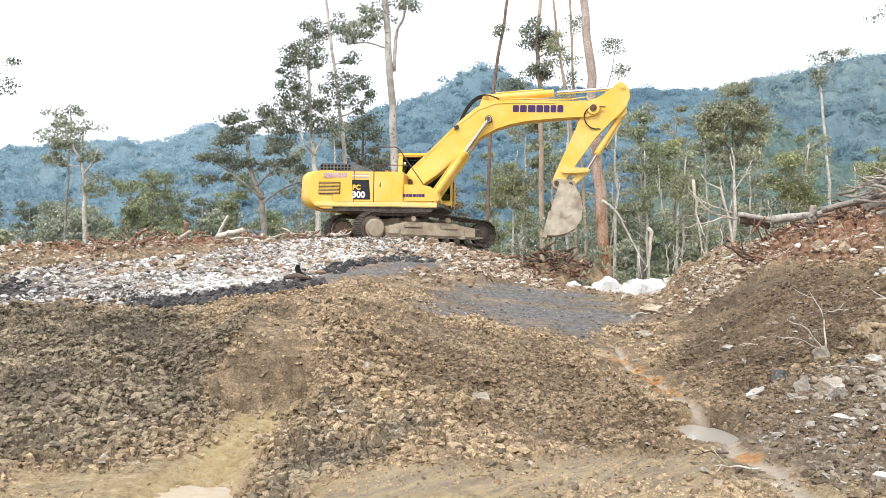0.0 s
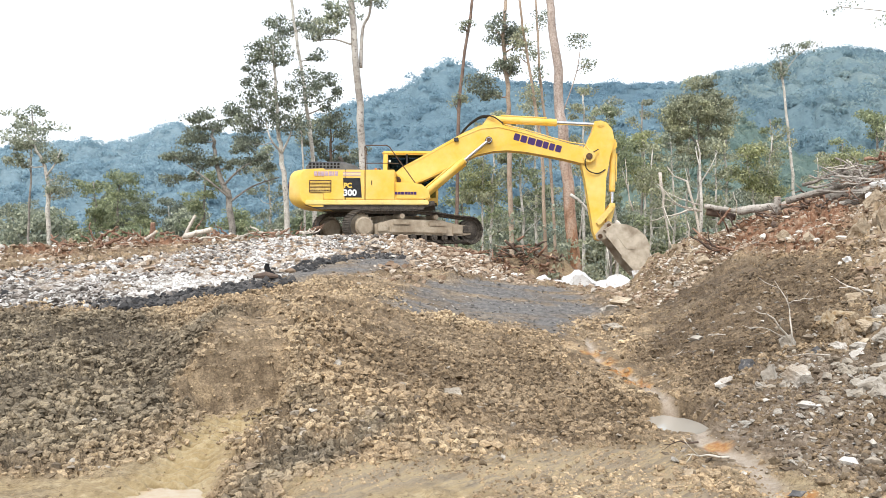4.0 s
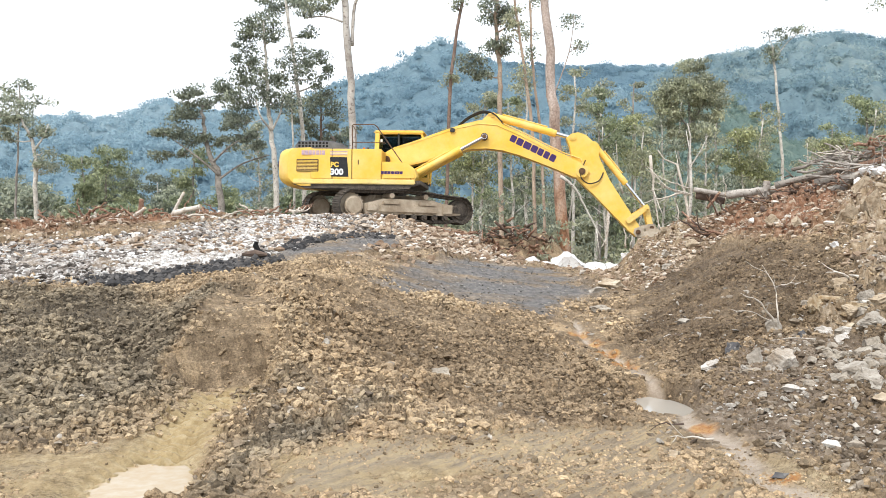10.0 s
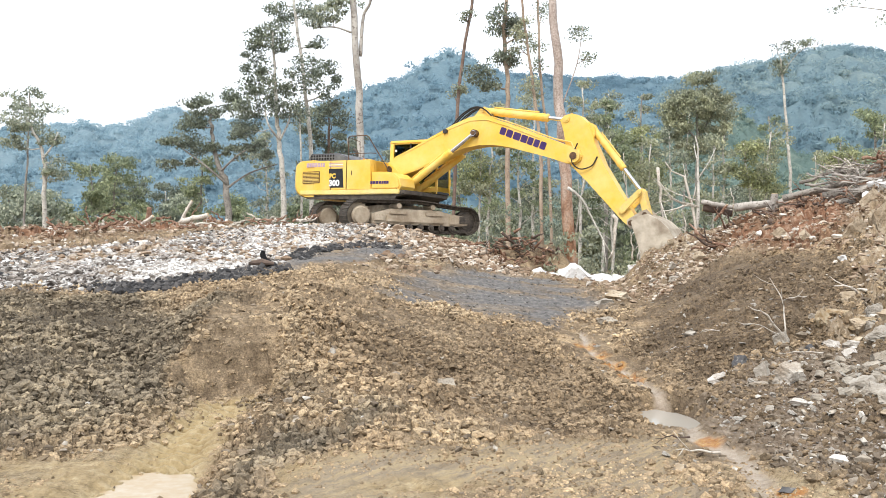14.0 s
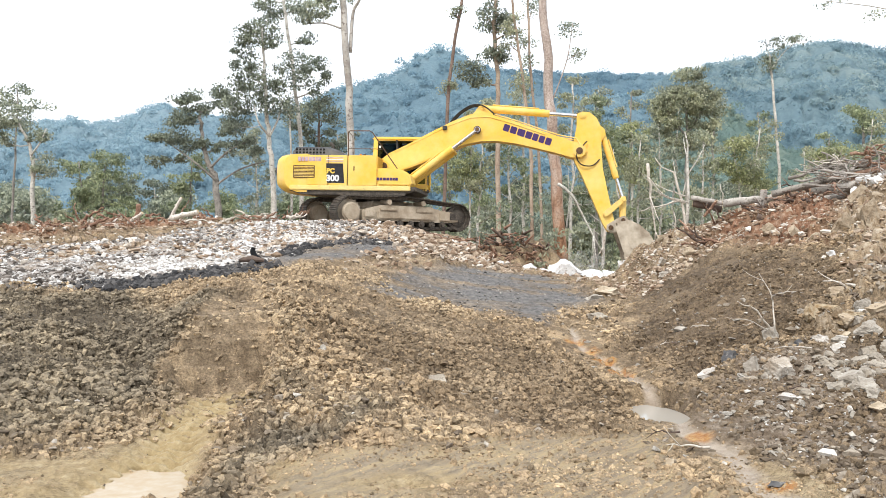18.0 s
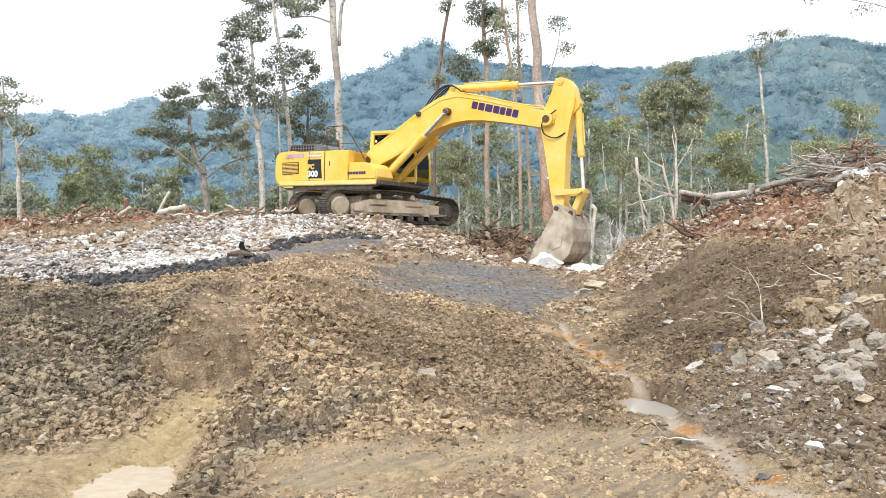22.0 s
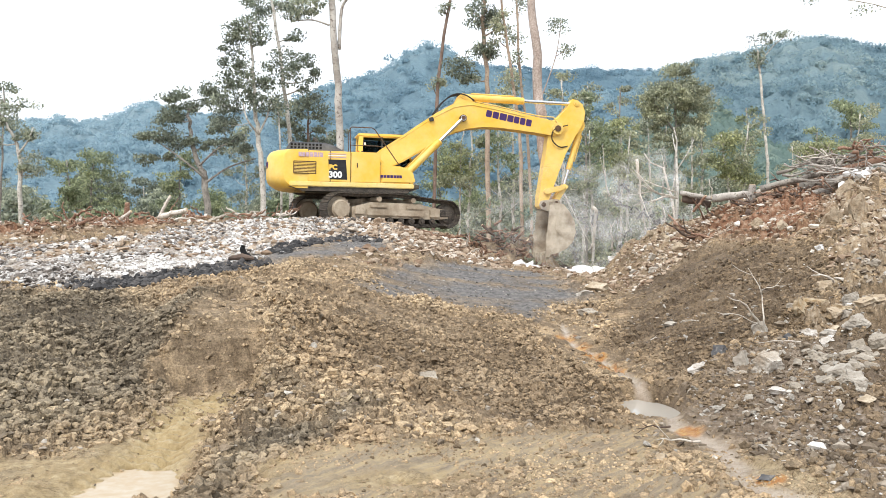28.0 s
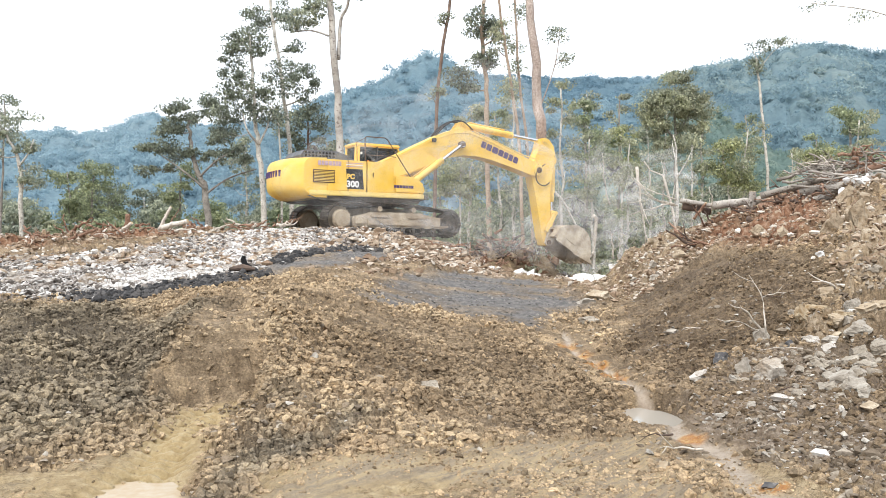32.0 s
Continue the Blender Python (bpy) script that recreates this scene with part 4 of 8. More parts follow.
# The loop of the chain: lower run, rear wheel, sagging upper run, front wheel.
loop = []
for i in range(40):
    loop.append((-1.95 + 3.9 * i / 40, 0.055 + (0.02 if 4 < i < 36 else 0.05)))
for i in range(20):
    a = -math.pi / 2 + math.pi * i / 20
    loop.append((1.95 + 0.43 * math.cos(a), 0.49 + 0.43 * math.sin(a)))
for i in range(40):
    f = i / 40
    loop.append((1.95 - 3.9 * f, 0.92 + 0.12 * f + 0.09 * math.sin(f * math.pi) ** 2))
for i in range(20):
    a = math.pi / 2 + math.pi * i / 20
    loop.append((-1.95 + 0.49 * math.cos(a), 0.55 + 0.49 * math.sin(a)))
LOOP = np.array(loop)
steps = np.hypot(*(np.roll(LOOP, -1, 0) - LOOP).T)
LOOP_S = np.concatenate([[0], np.cumsum(steps)])
SHOES = 48


def shoe_pose(s, y):
    total = LOOP_S[-1]
    at = lambda v: (np.interp(v % total, LOOP_S, np.append(LOOP[:, 0], LOOP[0, 0])), np.interp(v % total, LOOP_S, np.append(LOOP[:, 1], LOOP[0, 1])))
    (x0, z0), (x1, z1), (x, z) = at(s - 0.08), at(s + 0.08), at(s)
    return Matrix.Translation((x, y, z)) @ Matrix.Rotation(-math.atan2(z1 - z0, x1 - x0), 4, "Y")


bm = bmesh.new()
pitch_len = LOOP_S[-1] / SHOES
prism(bm, [(-pitch_len * 0.53, 0.0), (pitch_len * 0.47, 0.0), (pitch_len * 0.47, -0.012), (0.075, -0.014), (0.07, -0.042), (0.055, -0.042), (0.05, -0.014), (0.012, -0.014), (0.007, -0.042), (-0.007, -0.042), (-0.012, -0.014), (-0.06, -0.014), (-0.066, -0.042), (-0.08, -0.042), (-0.085, -0.014), (-pitch_len * 0.53, -0.012)], -0.3, 0.3)
for y in (-0.11, 0.11):
    box(bm, -pitch_len * 0.52, pitch_len * 0.52, y - 0.035, y + 0.035, 0.0, 0.075, 0.012)
shoe_mesh = finish("track_shoe", bm, DARKSTEEL)
shoes = []
for side in (-1.295, 1.295):
    for i in range(SHOES):
        ob = new("track_shoe", shoe_mesh)
        ob.parent = excavator
        ob.matrix_basis = shoe_pose(i * pitch_len, side)
        shoes.append((ob, i * pitch_len, side))

bm = bmesh.new()
prism(bm, [(-1.0, 0.5), (1.0, 0.5), (0.8, 0.95), (-0.8, 0.95)], -0.75, 0.75, 0.03)
for x in (-0.75, 0.75):
    box(bm, x - 0.2, x + 0.2, -1.15, 1.15, 0.52, 0.76, 0.04)
part("car_body", bm, DUSTY, excavator)
bm = bmesh.new()
rod(bm, (0, 0, 0.95), (0, 0, 1.2), 0.62, seg=40)
rod(bm, (0, 0, 1.05), (0, 0, 1.14), 0.70, seg=40)
part("slewing_ring", bm, DARKSTEEL, excavator, "greasy dark slewing ring")

# upper house
bm = bmesh.new()
prism(bm, [(-2.7, 1.2), (1.0, 1.2), (1.25, 1.28), (1.25, 1.40), (-2.7, 1.40)], -1.44, 1.44, 0.03)
house = part("house", bm, DARKSTEEL, excavator, "turning upper house, deck darkened with oil and dirt")

bm = bmesh.new()
# counterweight: rounded in plan, undercut at the rear
ys = [-1.46 * math.cos(math.pi * i / 16) for i in range(17)]
rear = [-3.62 + 0.55 * (abs(y) / 1.46) ** 3.2 for y in ys]
levels = [(1.20, 0.42), (1.25, 0.28), (1.31, 0.17), (1.38, 0.09), (1.46, 0.035), (1.60, 0.0), (1.9, 0.0), (2.18, 0.02), (2.28, 0.045), (2.36, 0.1), (2.40, 0.16), (2.42, 0.24)]
grid = [[bm.verts.new((rear[i] + ins, ys[i] * (1 - 0.012 * (z > 2.3)), z)) for i in range(17)] for z, ins in levels]
front = [[bm.verts.new((-2.32, ys[i], z)) for i in range(17)] for z in (1.20, 2.44)]
for a, b in zip(grid, grid[1:]):
    for i in range(16):
        bm.faces.new((a[i], a[i + 1], b[i + 1], b[i])).smooth = True
for i in range(16):
    bm.faces.new((grid[-1][i], grid[-1][i + 1], front[1][i + 1], front[1][i]))
    bm.faces.new((front[0][i], front[0][i + 1], grid[0][i + 1], grid[0][i]))
    bm.faces.new((front[1][i], front[1][i + 1], front[0][i + 1], front[0][i]))
for i in (0, 16):
    bm.faces.new([g[i] for g in grid] + [front[1][i], front[0][i]])
counterweight = part("counterweight", bm, YELLOW, house, "rounded yellow counterweight")
for i, w in enumerate((0.13, 0.15, 0.17, 0.15, 0.12, 0.13, 0.13)):
    bm = bmesh.new()
    y = 0.66 - i * 0.215
    x = -3.62 + 0.55 * (abs(y) / 1.46) ** 3.2
    box(bm, x - 0.006, x + 0.03, y - w / 2, y + w / 2, 1.86, 2.06)
    part("lettering_bar", bm, BLUEINK, counterweight)

def side_panel(s, x0, x1, z0, z1, name, mat=YELLOW, out=1.48, label="", bev=0.02):
    bm = bmesh.new()
    box(bm, x0, x1, min(s * 1.2, s * out), max(s * 1.2, s * out), z0, z1, bev)
    return part(name, bm, mat, house, label)

for s in (-1, 1):
    side_panel(s, -2.315, -1.62, 1.42, 2.40, "engine_door")
    side_panel(s, -1.612, -0.98, 1.42, 2.40, "engine_door")
side_panel(-1, -0.972, -0.02, 1.42, 2.40, "pump_door", label="yellow pump-bay door with a round corner")
side_panel(1, -0.972, -0.62, 1.42, 2.40, "engine_door")
bm = bmesh.new()
box(bm, -2.32, -0.02, -1.3, 1.25, 1.9, 2.385, 0.02)
part("hood_top", bm, YELLOW, house)
# right front: tank and step box
bm = bmesh.new()
prism(bm, [(-0.012, 1.42), (1.05, 1.42), (1.12, 1.52), (1.05, 1.78), (0.85, 1.93), (0.6, 1.985), (-0.012, 2.0)], -1.48, -0.52, 0.05)
part("tool_box", bm, YELLOW, house, "rounded yellow tool box")
bm = bmesh.new()
prism(bm, [(-0.5, 2.0), (-0.02, 2.0), (-0.02, 2.36), (-0.5, 2.36)], -1.2, -0.5, 0.02)
part("fuel_tank", bm, YELLOW, house)
for s in (-1, 1):
    bm = bmesh.new()
    box(bm, -2.9, 1.08, min(s * 1.36, s * 1.50), max(s * 1.36, s * 1.50), 1.265, 1.425, 0.025)
    part("deck_skirt", bm, PALE_STRIPE, house, "faded, mud-stained deck skirt")
    bm = bmesh.new()
    prism(bm, [(-2.95, 1.26), (1.0, 1.26), (0.9, 1.12), (-2.5, 1.12)], s * 1.40 - 0.03, s * 1.40 + 0.03, 0.01)
    part("deck_beam", bm, DARKSTEEL, house)

# black engine hood with its punched grille
bm = bmesh.new()
prism(bm, [(-2.95, 2.38), (-1.0, 2.38), (-1.42, 2.62), (-1.75, 2.72), (-2.85, 2.72), (-2.98, 2.55)], -0.95, 0.75, 0.05)
hood = part("engine_hood", bm, HOODGREY, house, "faded dark grey engine hood")
for row in range(2):
    for col in range(9):
        bm = bmesh.new()
        x = -2.86 + col * 0.115
        box(bm, x, x + 0.075, -0.958, -0.93, 2.50 + row * 0.1, 2.57 + row * 0.1, 0.008)
        part("hood_opening", bm, VOIDBLACK, house)
bm = bmesh.new()
tube(bm, [(-1.95, 0.5, 2.7), (-1.95, 0.5, 2.9), (-2.0, 0.5, 2.98), (-2.08, 0.5, 3.0)], [0.06, 0.06, 0.06, 0.06], 12)
part("exhaust_pipe", bm, DARKSTEEL, house)

# louvre
bm = bmesh.new()
box(bm, -2.78, -2.06, -1.492, -1.46, 1.66, 2.06, 0.01)
part("louvre_frame", bm, PINSTEEL, house, "dark framed engine louvre")
for i in range(8):
    bm = bmesh.new()
    z = 1.69 + i * 0.045
    prism(bm, [(-2.75, z), (-2.09, z), (-2.09, z + 0.02), (-2.75, z + 0.02)], -1.506, -1.488)
    part("louvre_slat", bm, YELLOW_DIRTY, house)

# decals of the side
def decal(name, x0, x1, z0, z1, mat, y=-1.486, shear=0.0, label=""):
    bm = bmesh.new()
    vs = [bm.verts.new((x, yy, z)) for yy in (y, y + 0.004) for x, z in ((x0, z0), (x1, z0), (x1 + shear, z1), (x0 + shear, z1))]
    for f in ((0, 1, 2, 3), (7, 6, 5, 4), (0, 4, 5, 1), (1, 5, 6, 2), (2, 6, 7, 3), (3, 7, 4, 0)):
        bm.faces.new([vs[i] for i in f])
    return part(name, bm, mat, house, label)

decal("number_panel", -1.64, -1.08, 1.50, 2.13, DECAL, shear=-0.05, label="black model-number panel")
for k in range(3):
    decal("decal_stripe", -1.69, -1.12, 2.19 + 0.055 * k, 2.215 + 0.055 * k, WHITEINK if k % 2 else PURPLEINK)
x = -2.62
for w in (0.1, 0.09, 0.11, 0.1, 0.1, 0.06, 0.1):
    decal("letter_bar", x, x + w, 2.2, 2.34, PURPLEINK)
    x += w + 0.018
x = -0.02
for w in (0.1, 0.1, 0.12, 0.11, 0.09, 0.09, 0.1):
    decal("letter_bar", x, x + w * 0.86, 1.6, 1.69, BLUEINK, y=-1.487)
    x += w
decal("door_handle", -0.78, -0.75, 1.9, 2.05, PINSTEEL, y=-1.496)
for xx in (-1.616, -0.976):
    decal("door_gap", xx - 0.006, xx + 0.006, 1.43, 2.39, VOIDBLACK, y=-1.4815)


def lettering(text, size, m, mat, parent, name, deep=0.003):
    cu = bpy.data.curves.new(name, "FONT")
    cu.body, cu.size, cu.extrude, cu.offset = text, size, deep, 0.012
    tmp = bpy.data.objects.new(name, cu)
    scene.collection.objects.link(tmp)
    bpy.context.view_layer.update()
    me = bpy.data.meshes.new_from_object(tmp.evaluated_get(bpy.context.evaluated_depsgraph_get()))
    bpy.data.objects.remove(tmp)
    me.materials.clear()
    me.materials.append(mat)
    ob = new(name, me)
    ob.parent = parent
    ob.matrix_basis = m
    return ob


UPRIGHT = Matrix.Rotation(radians(90), 4, "X")
lettering("PC", 0.21, Matrix.Translation((-1.66, -1.4885, 1.82)) @ UPRIGHT, YELLOW, house, "model_letters")
lettering("300", 0.27, Matrix.Translation((-1.675, -1.4885, 1.565)) @ UPRIGHT @ Matrix.Diagonal((1.05, 1, 1, 1)), WHITEINK, house, "model_number")

# cab on the left
def cab_bar(p, q, r=0.055, mat=YELLOW, name="cab_pillar"):
    bm = bmesh.new()
    p, q = Vector(p), Vector(q)
    w = (q - p)
    m = Matrix.Translation(p) @ w.to_track_quat("X", "Z").to_matrix().to_4x4()
    box(bm, 0, w.length, -r, r, -r, r, 0.015, m)
    return part(name, bm, mat, house)

CX0, CX1, CY0, CY1 = -0.55, 1.28, 0.48, 1.44
bm = bmesh.new()
box(bm, CX0 - 0.03, CX1 - 0.12, CY0 - 0.02, CY1 + 0.02, 3.12, 3.25, 0.05)
part("cab_roof", bm, YELLOW, house)
bm = bmesh.new()
prism(bm, [(CX0, 1.4), (CX1 + 0.05, 1.4), (CX1 + 0.08, 1.62), (CX0 + 0.9, 1.62), (CX0 + 0.75, 2.05), (CX0, 2.05)], CY0, CY0 + 0.05, 0.01)
part("cab_panel", bm, YELLOW, house)
bm = bmesh.new()
prism(bm, [(CX0, 1.4), (CX1 + 0.05, 1.4), (CX1 + 0.08, 1.95), (CX0, 1.95)], CY1 - 0.05, CY1, 0.01)
part("cab_panel", bm, YELLOW, house)
bm = bmesh.new()
box(bm, CX0, CX0 + 0.06, CY0, CY1, 1.4, 2.45, 0.01)
part("cab_panel", bm, YELLOW, house)
bm = bmesh.new()
box(bm, CX0, CX1 + 0.04, CY0, CY1, 1.4, 1.48, 0.01)
part("cab_floor", bm, BLACK, house)
for y in (CY0 + 0.05, CY1 - 0.05):
    cab_bar((CX0 + 0.06, y, 1.9), (CX0 + 0.1, y, 3.15), 0.075)
    cab_bar((CX0 + 0.85, y, 1.6), (CX0 + 0.82, y, 3.15), 0.035, BLACK)
    cab_bar((CX1 + 0.02, y, 1.55), (CX1 + 0.02, y, 2.3), 0.04)
    cab_bar((CX1 + 0.02, y, 2.3), (CX1 - 0.22, y, 3.15), 0.04)
def pane(corners, name="cab_window"):
    bm = bmesh.new()
    a = [Vector(c) for c in corners]
    nrm = (a[1] - a[0]).cross(a[2] - a[0]).normalized() * 0.008
    b = [v + nrm for v in a]
    va, vb = [bm.verts.new(v) for v in a], [bm.verts.new(v) for v in b]
    bm.faces.new(va[::-1]), bm.faces.new(vb)
    for i in range(len(a)):
        j = (i + 1) % len(a)
        bm.faces.new((va[i], va[j], vb[j], vb[i]))
    ob = part(name, bm, GLASS, house)
    ob.visible_shadow = False
    return ob
for y in (CY0 + 0.03, CY1 - 0.03):
    pane([(CX0 + 0.12, y, 2.06), (CX0 + 0.82, y, 2.06), (CX0 + 0.82, y, 3.1), (CX0 + 0.16, y, 3.1)])
    pane([(CX0 + 0.88, y, 1.64), (CX1, y, 1.64), (CX1 + 0.02, y, 2.3), (CX1 - 0.2, y, 3.1), (CX0 + 0.86, y, 3.1)])
pane([(CX1 + 0.02, CY0 + 0.08, 1.64), (CX1 + 0.02, CY1 - 0.08, 1.64), (CX1 + 0.02, CY1 - 0.08, 2.3), (CX1 + 0.02, CY0 + 0.08, 2.3)], "windscreen")
pane([(CX1 + 0.02, CY0 + 0.08, 2.32), (CX1 + 0.02, CY1 - 0.08, 2.32), (CX1 - 0.21, CY1 - 0.08, 3.1), (CX1 - 0.21, CY0 + 0.08, 3.1)], "windscreen")
pane([(CX0 + 0.03, CY0 + 0.1, 2.45), (CX0 + 0.03, CY1 - 0.1, 2.45), (CX0 + 0.06, CY1 - 0.1, 3.1), (CX0 + 0.06, CY0 + 0.1, 3.1)], "rear_window")
bm = bmesh.new()
box(bm, CX0 + 0.25, CX0 + 0.75, CY0 + 0.22, CY1 - 0.22, 1.48, 1.95, 0.06)
box(bm, CX0 + 0.2, CX0 + 0.36, CY0 + 0.24, CY1 - 0.24, 1.9, 2.75, 0.06)
part("operator_seat", bm, BLACK, house, "empty black operator's seat")
bm = bmesh.new()
box(bm, CX0 + 0.3, CX0 + 0.95, CY0 + 0.1, CY0 + 0.24, 1.5, 2.12, 0.04)
part("control_console", bm, BLACK, house)
decal("window_sticker", CX0 + 0.2, CX0 + 0.27, 2.86, 2.94, WHITEINK, y=CY0 + 0.02)

# rails, beacon, mirror
def rail(pts, r=0.018, mat=PINSTEEL, name="handrail"):
    bm = bmesh.new()
    tube(bm, pts, r, 7)
    return part(name, bm, mat, house)
rail([(-0.98, -1.36, 2.38), (-1.0, -1.36, 3.16), (-0.95, -1.36, 3.2), (-0.3, -1.36, 3.2), (-0.2, -1.36, 3.14), (0.62, -1.36, 2.0), (0.95, -1.42, 1.42)])
rail([(-0.98, -1.36, 2.62), (-0.1, -1.36, 2.62), (0.1, -1.36, 2.6)], 0.013)
rail([(-0.98, -0.7, 2.38), (-1.0, -0.7, 3.1), (-0.98, -1.36, 3.16)], 0.013)
for x in (-0.68, -0.55):
    bm = bmesh.new()
    rod(bm, (x, -0.9, 2.38), (x, -0.9, 2.5), 0.05, 0.035)
    part("beacon_lamp", bm, LAMPORANGE if x < -0.6 else PINSTEEL, house)
# boom mount and foot pins
bm = bmesh.new()
for y in (-0.43, 0.36):
    prism(bm, [(-0.75, 1.35), (0.75, 1.35), (0.85, 1.62), (0.3, 2.15), (0.0, 2.38), (-0.25, 2.3), (-0.75, 1.7)], y, y + 0.07, 0.015)
part("boom_bracket", bm, YELLOW, house)
bm = bmesh.new()
rod(bm, (0, -0.47, 2.151), (0, 0.47, 2.151), 0.13, seg=20)
rod(bm, (0, -0.50, 2.151), (0, 0.50, 2.151), 0.07, seg=14)
part("boom_foot_pin", bm, PINSTEEL, house)

# boom: origin at its foot, x to the arm pin
BOOM_SHAPE = [(-0.24, 0.02), (-0.12, 0.22), (0.22, 0.44), (0.9, 0.70), (1.6, 1.0), (2.4, 1.32), (2.95, 1.49), (3.25, 1.53), (3.6, 1.47), (4.5, 1.12), (5.3, 0.76), (5.9, 0.5), (6.25, 0.34), (6.5, 0.27), (6.66, 0.16), (6.72, 0.0), (6.66, -0.16), (6.5, -0.25), (6.2, -0.2), (5.7, 0.0), (5.1, 0.2), (4.4, 0.42), (3.8, 0.55), (3.3, 0.6), (2.8, 0.55), (2.3, 0.4), (1.6, 0.12), (0.9, -0.1), (0.25, -0.26), (0.0, -0.27), (-0.2, -0.18)]
bm = bmesh.new()
prism(bm, BOOM_SHAPE, -0.3, 0.3, 0.018, taper=lambda x: 0.36 - 0.06 * min(1, max(0, (x - 0.2) / 1.0)) if x < 5.6 else 0.30)
boom = part("boom", bm, YELLOW, excavator, "cranked yellow box-section boom with dirt streaks")
CYL_PIN, ARMCYL_BASE = (3.2, 0.95), (3.42, 1.69)
bm = bmesh.new()
rod(bm, (CYL_PIN[0], -0.47, CYL_PIN[1]), (CYL_PIN[0], 0.47, CYL_PIN[1]), 0.12, seg=18)
rod(bm, (CYL_PIN[0], -0.52, CYL_PIN[1]), (CYL_PIN[0], 0.52, CYL_PIN[1]), 0.075, seg=12)
part("cylinder_pin", bm, PINSTEEL, boom)
bm = bmesh.new()
for y in (-0.15, 0.09):
    prism(bm, [(3.0, 1.44), (3.8, 1.34), (3.6, 1.72), (3.44, 1.82), (3.28, 1.76)], y, y + 0.06, 0.01)
rod(bm, (ARMCYL_BASE[0], -0.2, ARMCYL_BASE[1]), (ARMCYL_BASE[0], 0.2, ARMCYL_BASE[1]), 0.06)
part("cylinder_bracket", bm, YELLOW, boom)
bm = bmesh.new()
rod(bm, (BOOM_L, -0.36, 0), (BOOM_L, 0.36, 0), 0.2, seg=24)
part("arm_pin_boss", bm, YELLOW_DIRTY, boom)
bm = bmesh.new()
rod(bm, (BOOM_L, -0.39, 0), (BOOM_L, 0.39, 0), 0.11, seg=18)
part("arm_pin", bm, PINSTEEL, boom)
for y in (-0.2, -0.08, 0.08, 0.2):
    bm = bmesh.new()
    pts = [(2.3, y, 1.3), (2.5, y, 1.5), (2.75, y, 1.68), (3.1, y, 1.82), (3.45, y * 1.3, 1.74), (3.75, y * 1.3, 1.48)]
    tube(bm, eased(pts), 0.024, 7)
    part("hydraulic_hose", bm, RUBBER, boom)
for y in (-0.26, 0.26):
    bm = bmesh.new()
    tube(bm, [(3.8, y, 1.43), (4.6, y, 1.12), (5.4, y, 0.76), (5.9, y, 0.56), (6.2, y, 0.48), (6.4, y * 1.2, 0.42), (6.55, y * 1.3, 0.1), (6.5, y * 1.4, -0.2)], 0.02, 7)
    part("steel_pipe", bm, YELLOW_DIRTY, boom)
bm = bmesh.new()
tube(bm, [(0.4, -0.345, 0.45), (1.4, -0.315, 0.84), (2.2, -0.312, 1.16), (3.0, -0.312, 1.38), (3.6, -0.312, 1.36), (4.4, -0.312, 1.06), (5.4, -0.312, 0.62)], 0.012, 6)
part("grease_pipe", bm, YELLOW_DIRTY, boom)
bm = bmesh.new()
box(bm, 2.05, 2.2, -0.4, -0.31, 1.05, 1.18, 0.015)
part("work_lamp", bm, BLACK, boom)
# maker's mark as seven plain blocks
def boom_block(points, x, slope=-0.42):
    bm = bmesh.new()
    ang = math.atan(slope)
    ca, sa = math.cos(ang), math.sin(ang)
    fl = [(4.02 + (x + px) * ca - pz * sa, 0.88 + (x + px) * sa + pz * ca) for px, pz in points]
    prism(bm, fl, -0.308, -0.298)
    part("letter_block", bm, BLUEINK, boom, "dark blue block of the maker's mark")
for i, (a, w) in enumerate(((0.0, 0.2), (0.235, 0.215), (0.485, 0.25), (0.765, 0.215), (1.005, 0.185), (1.225, 0.185), (1.445, 0.195))):
    boom_block([(0.02, 0), (w - 0.02, 0), (w, 0.03), (w, 0.2), (w - 0.02, 0.23), (0.02, 0.23), (0, 0.2), (0, 0.03)], a)

# arm: origin at the arm pin, x to the bucket pin
ARM_SHAPE = [(-1.16, 0.38), (-1.16, 0.58), (-1.05, 0.78), (-0.8, 0.92), (-0.5, 0.94), (-0.22, 0.87), (0.1, 0.72), (0.8, 0.49), (1.7, 0.33), (2.55, 0.19), (2.78, 0.12), (2.84, 0.0), (2.78, -0.13), (2.5, -0.18), (1.6, -0.2), (0.8, -0.22), (0.3, -0.26), (0.0, -0.27), (-0.22, -0.2), (-0.4, 0.0), (-0.8, 0.25)]
bm = bmesh.new()
prism(bm, ARM_SHAPE, -0.22, 0.22, 0.018)
arm = part("arm", bm, YELLOW, excavator, "yellow box-section arm, scratched towards the bucket")
ARM_TOP, BKT_BASE, ROCK = (-1.04, 0.54), (-0.32, 0.92), (2.22, 0.04)
for px, pz, pr in ((*ARM_TOP, 0.11), (*ROCK, 0.1), (ARM_L, 0, 0.12)):
    bm = bmesh.new()
    rod(bm, (px, -0.25, pz), (px, 0.25, pz), pr, seg=18)
    rod(bm, (px, -0.27, pz), (px, 0.27, pz), pr * 0.55, seg=12)
    part("link_pin", bm, YELLOW_DIRTY, arm)
bm = bmesh.new()
for y in (-0.14, 0.08):
    prism(bm, [(-0.6, 0.85), (0.05, 0.7), (-0.18, 0.99), (-0.32, 1.03), (-0.46, 0.99)], y, y + 0.06, 0.01)
part("cylinder_bracket", bm, YELLOW, arm)
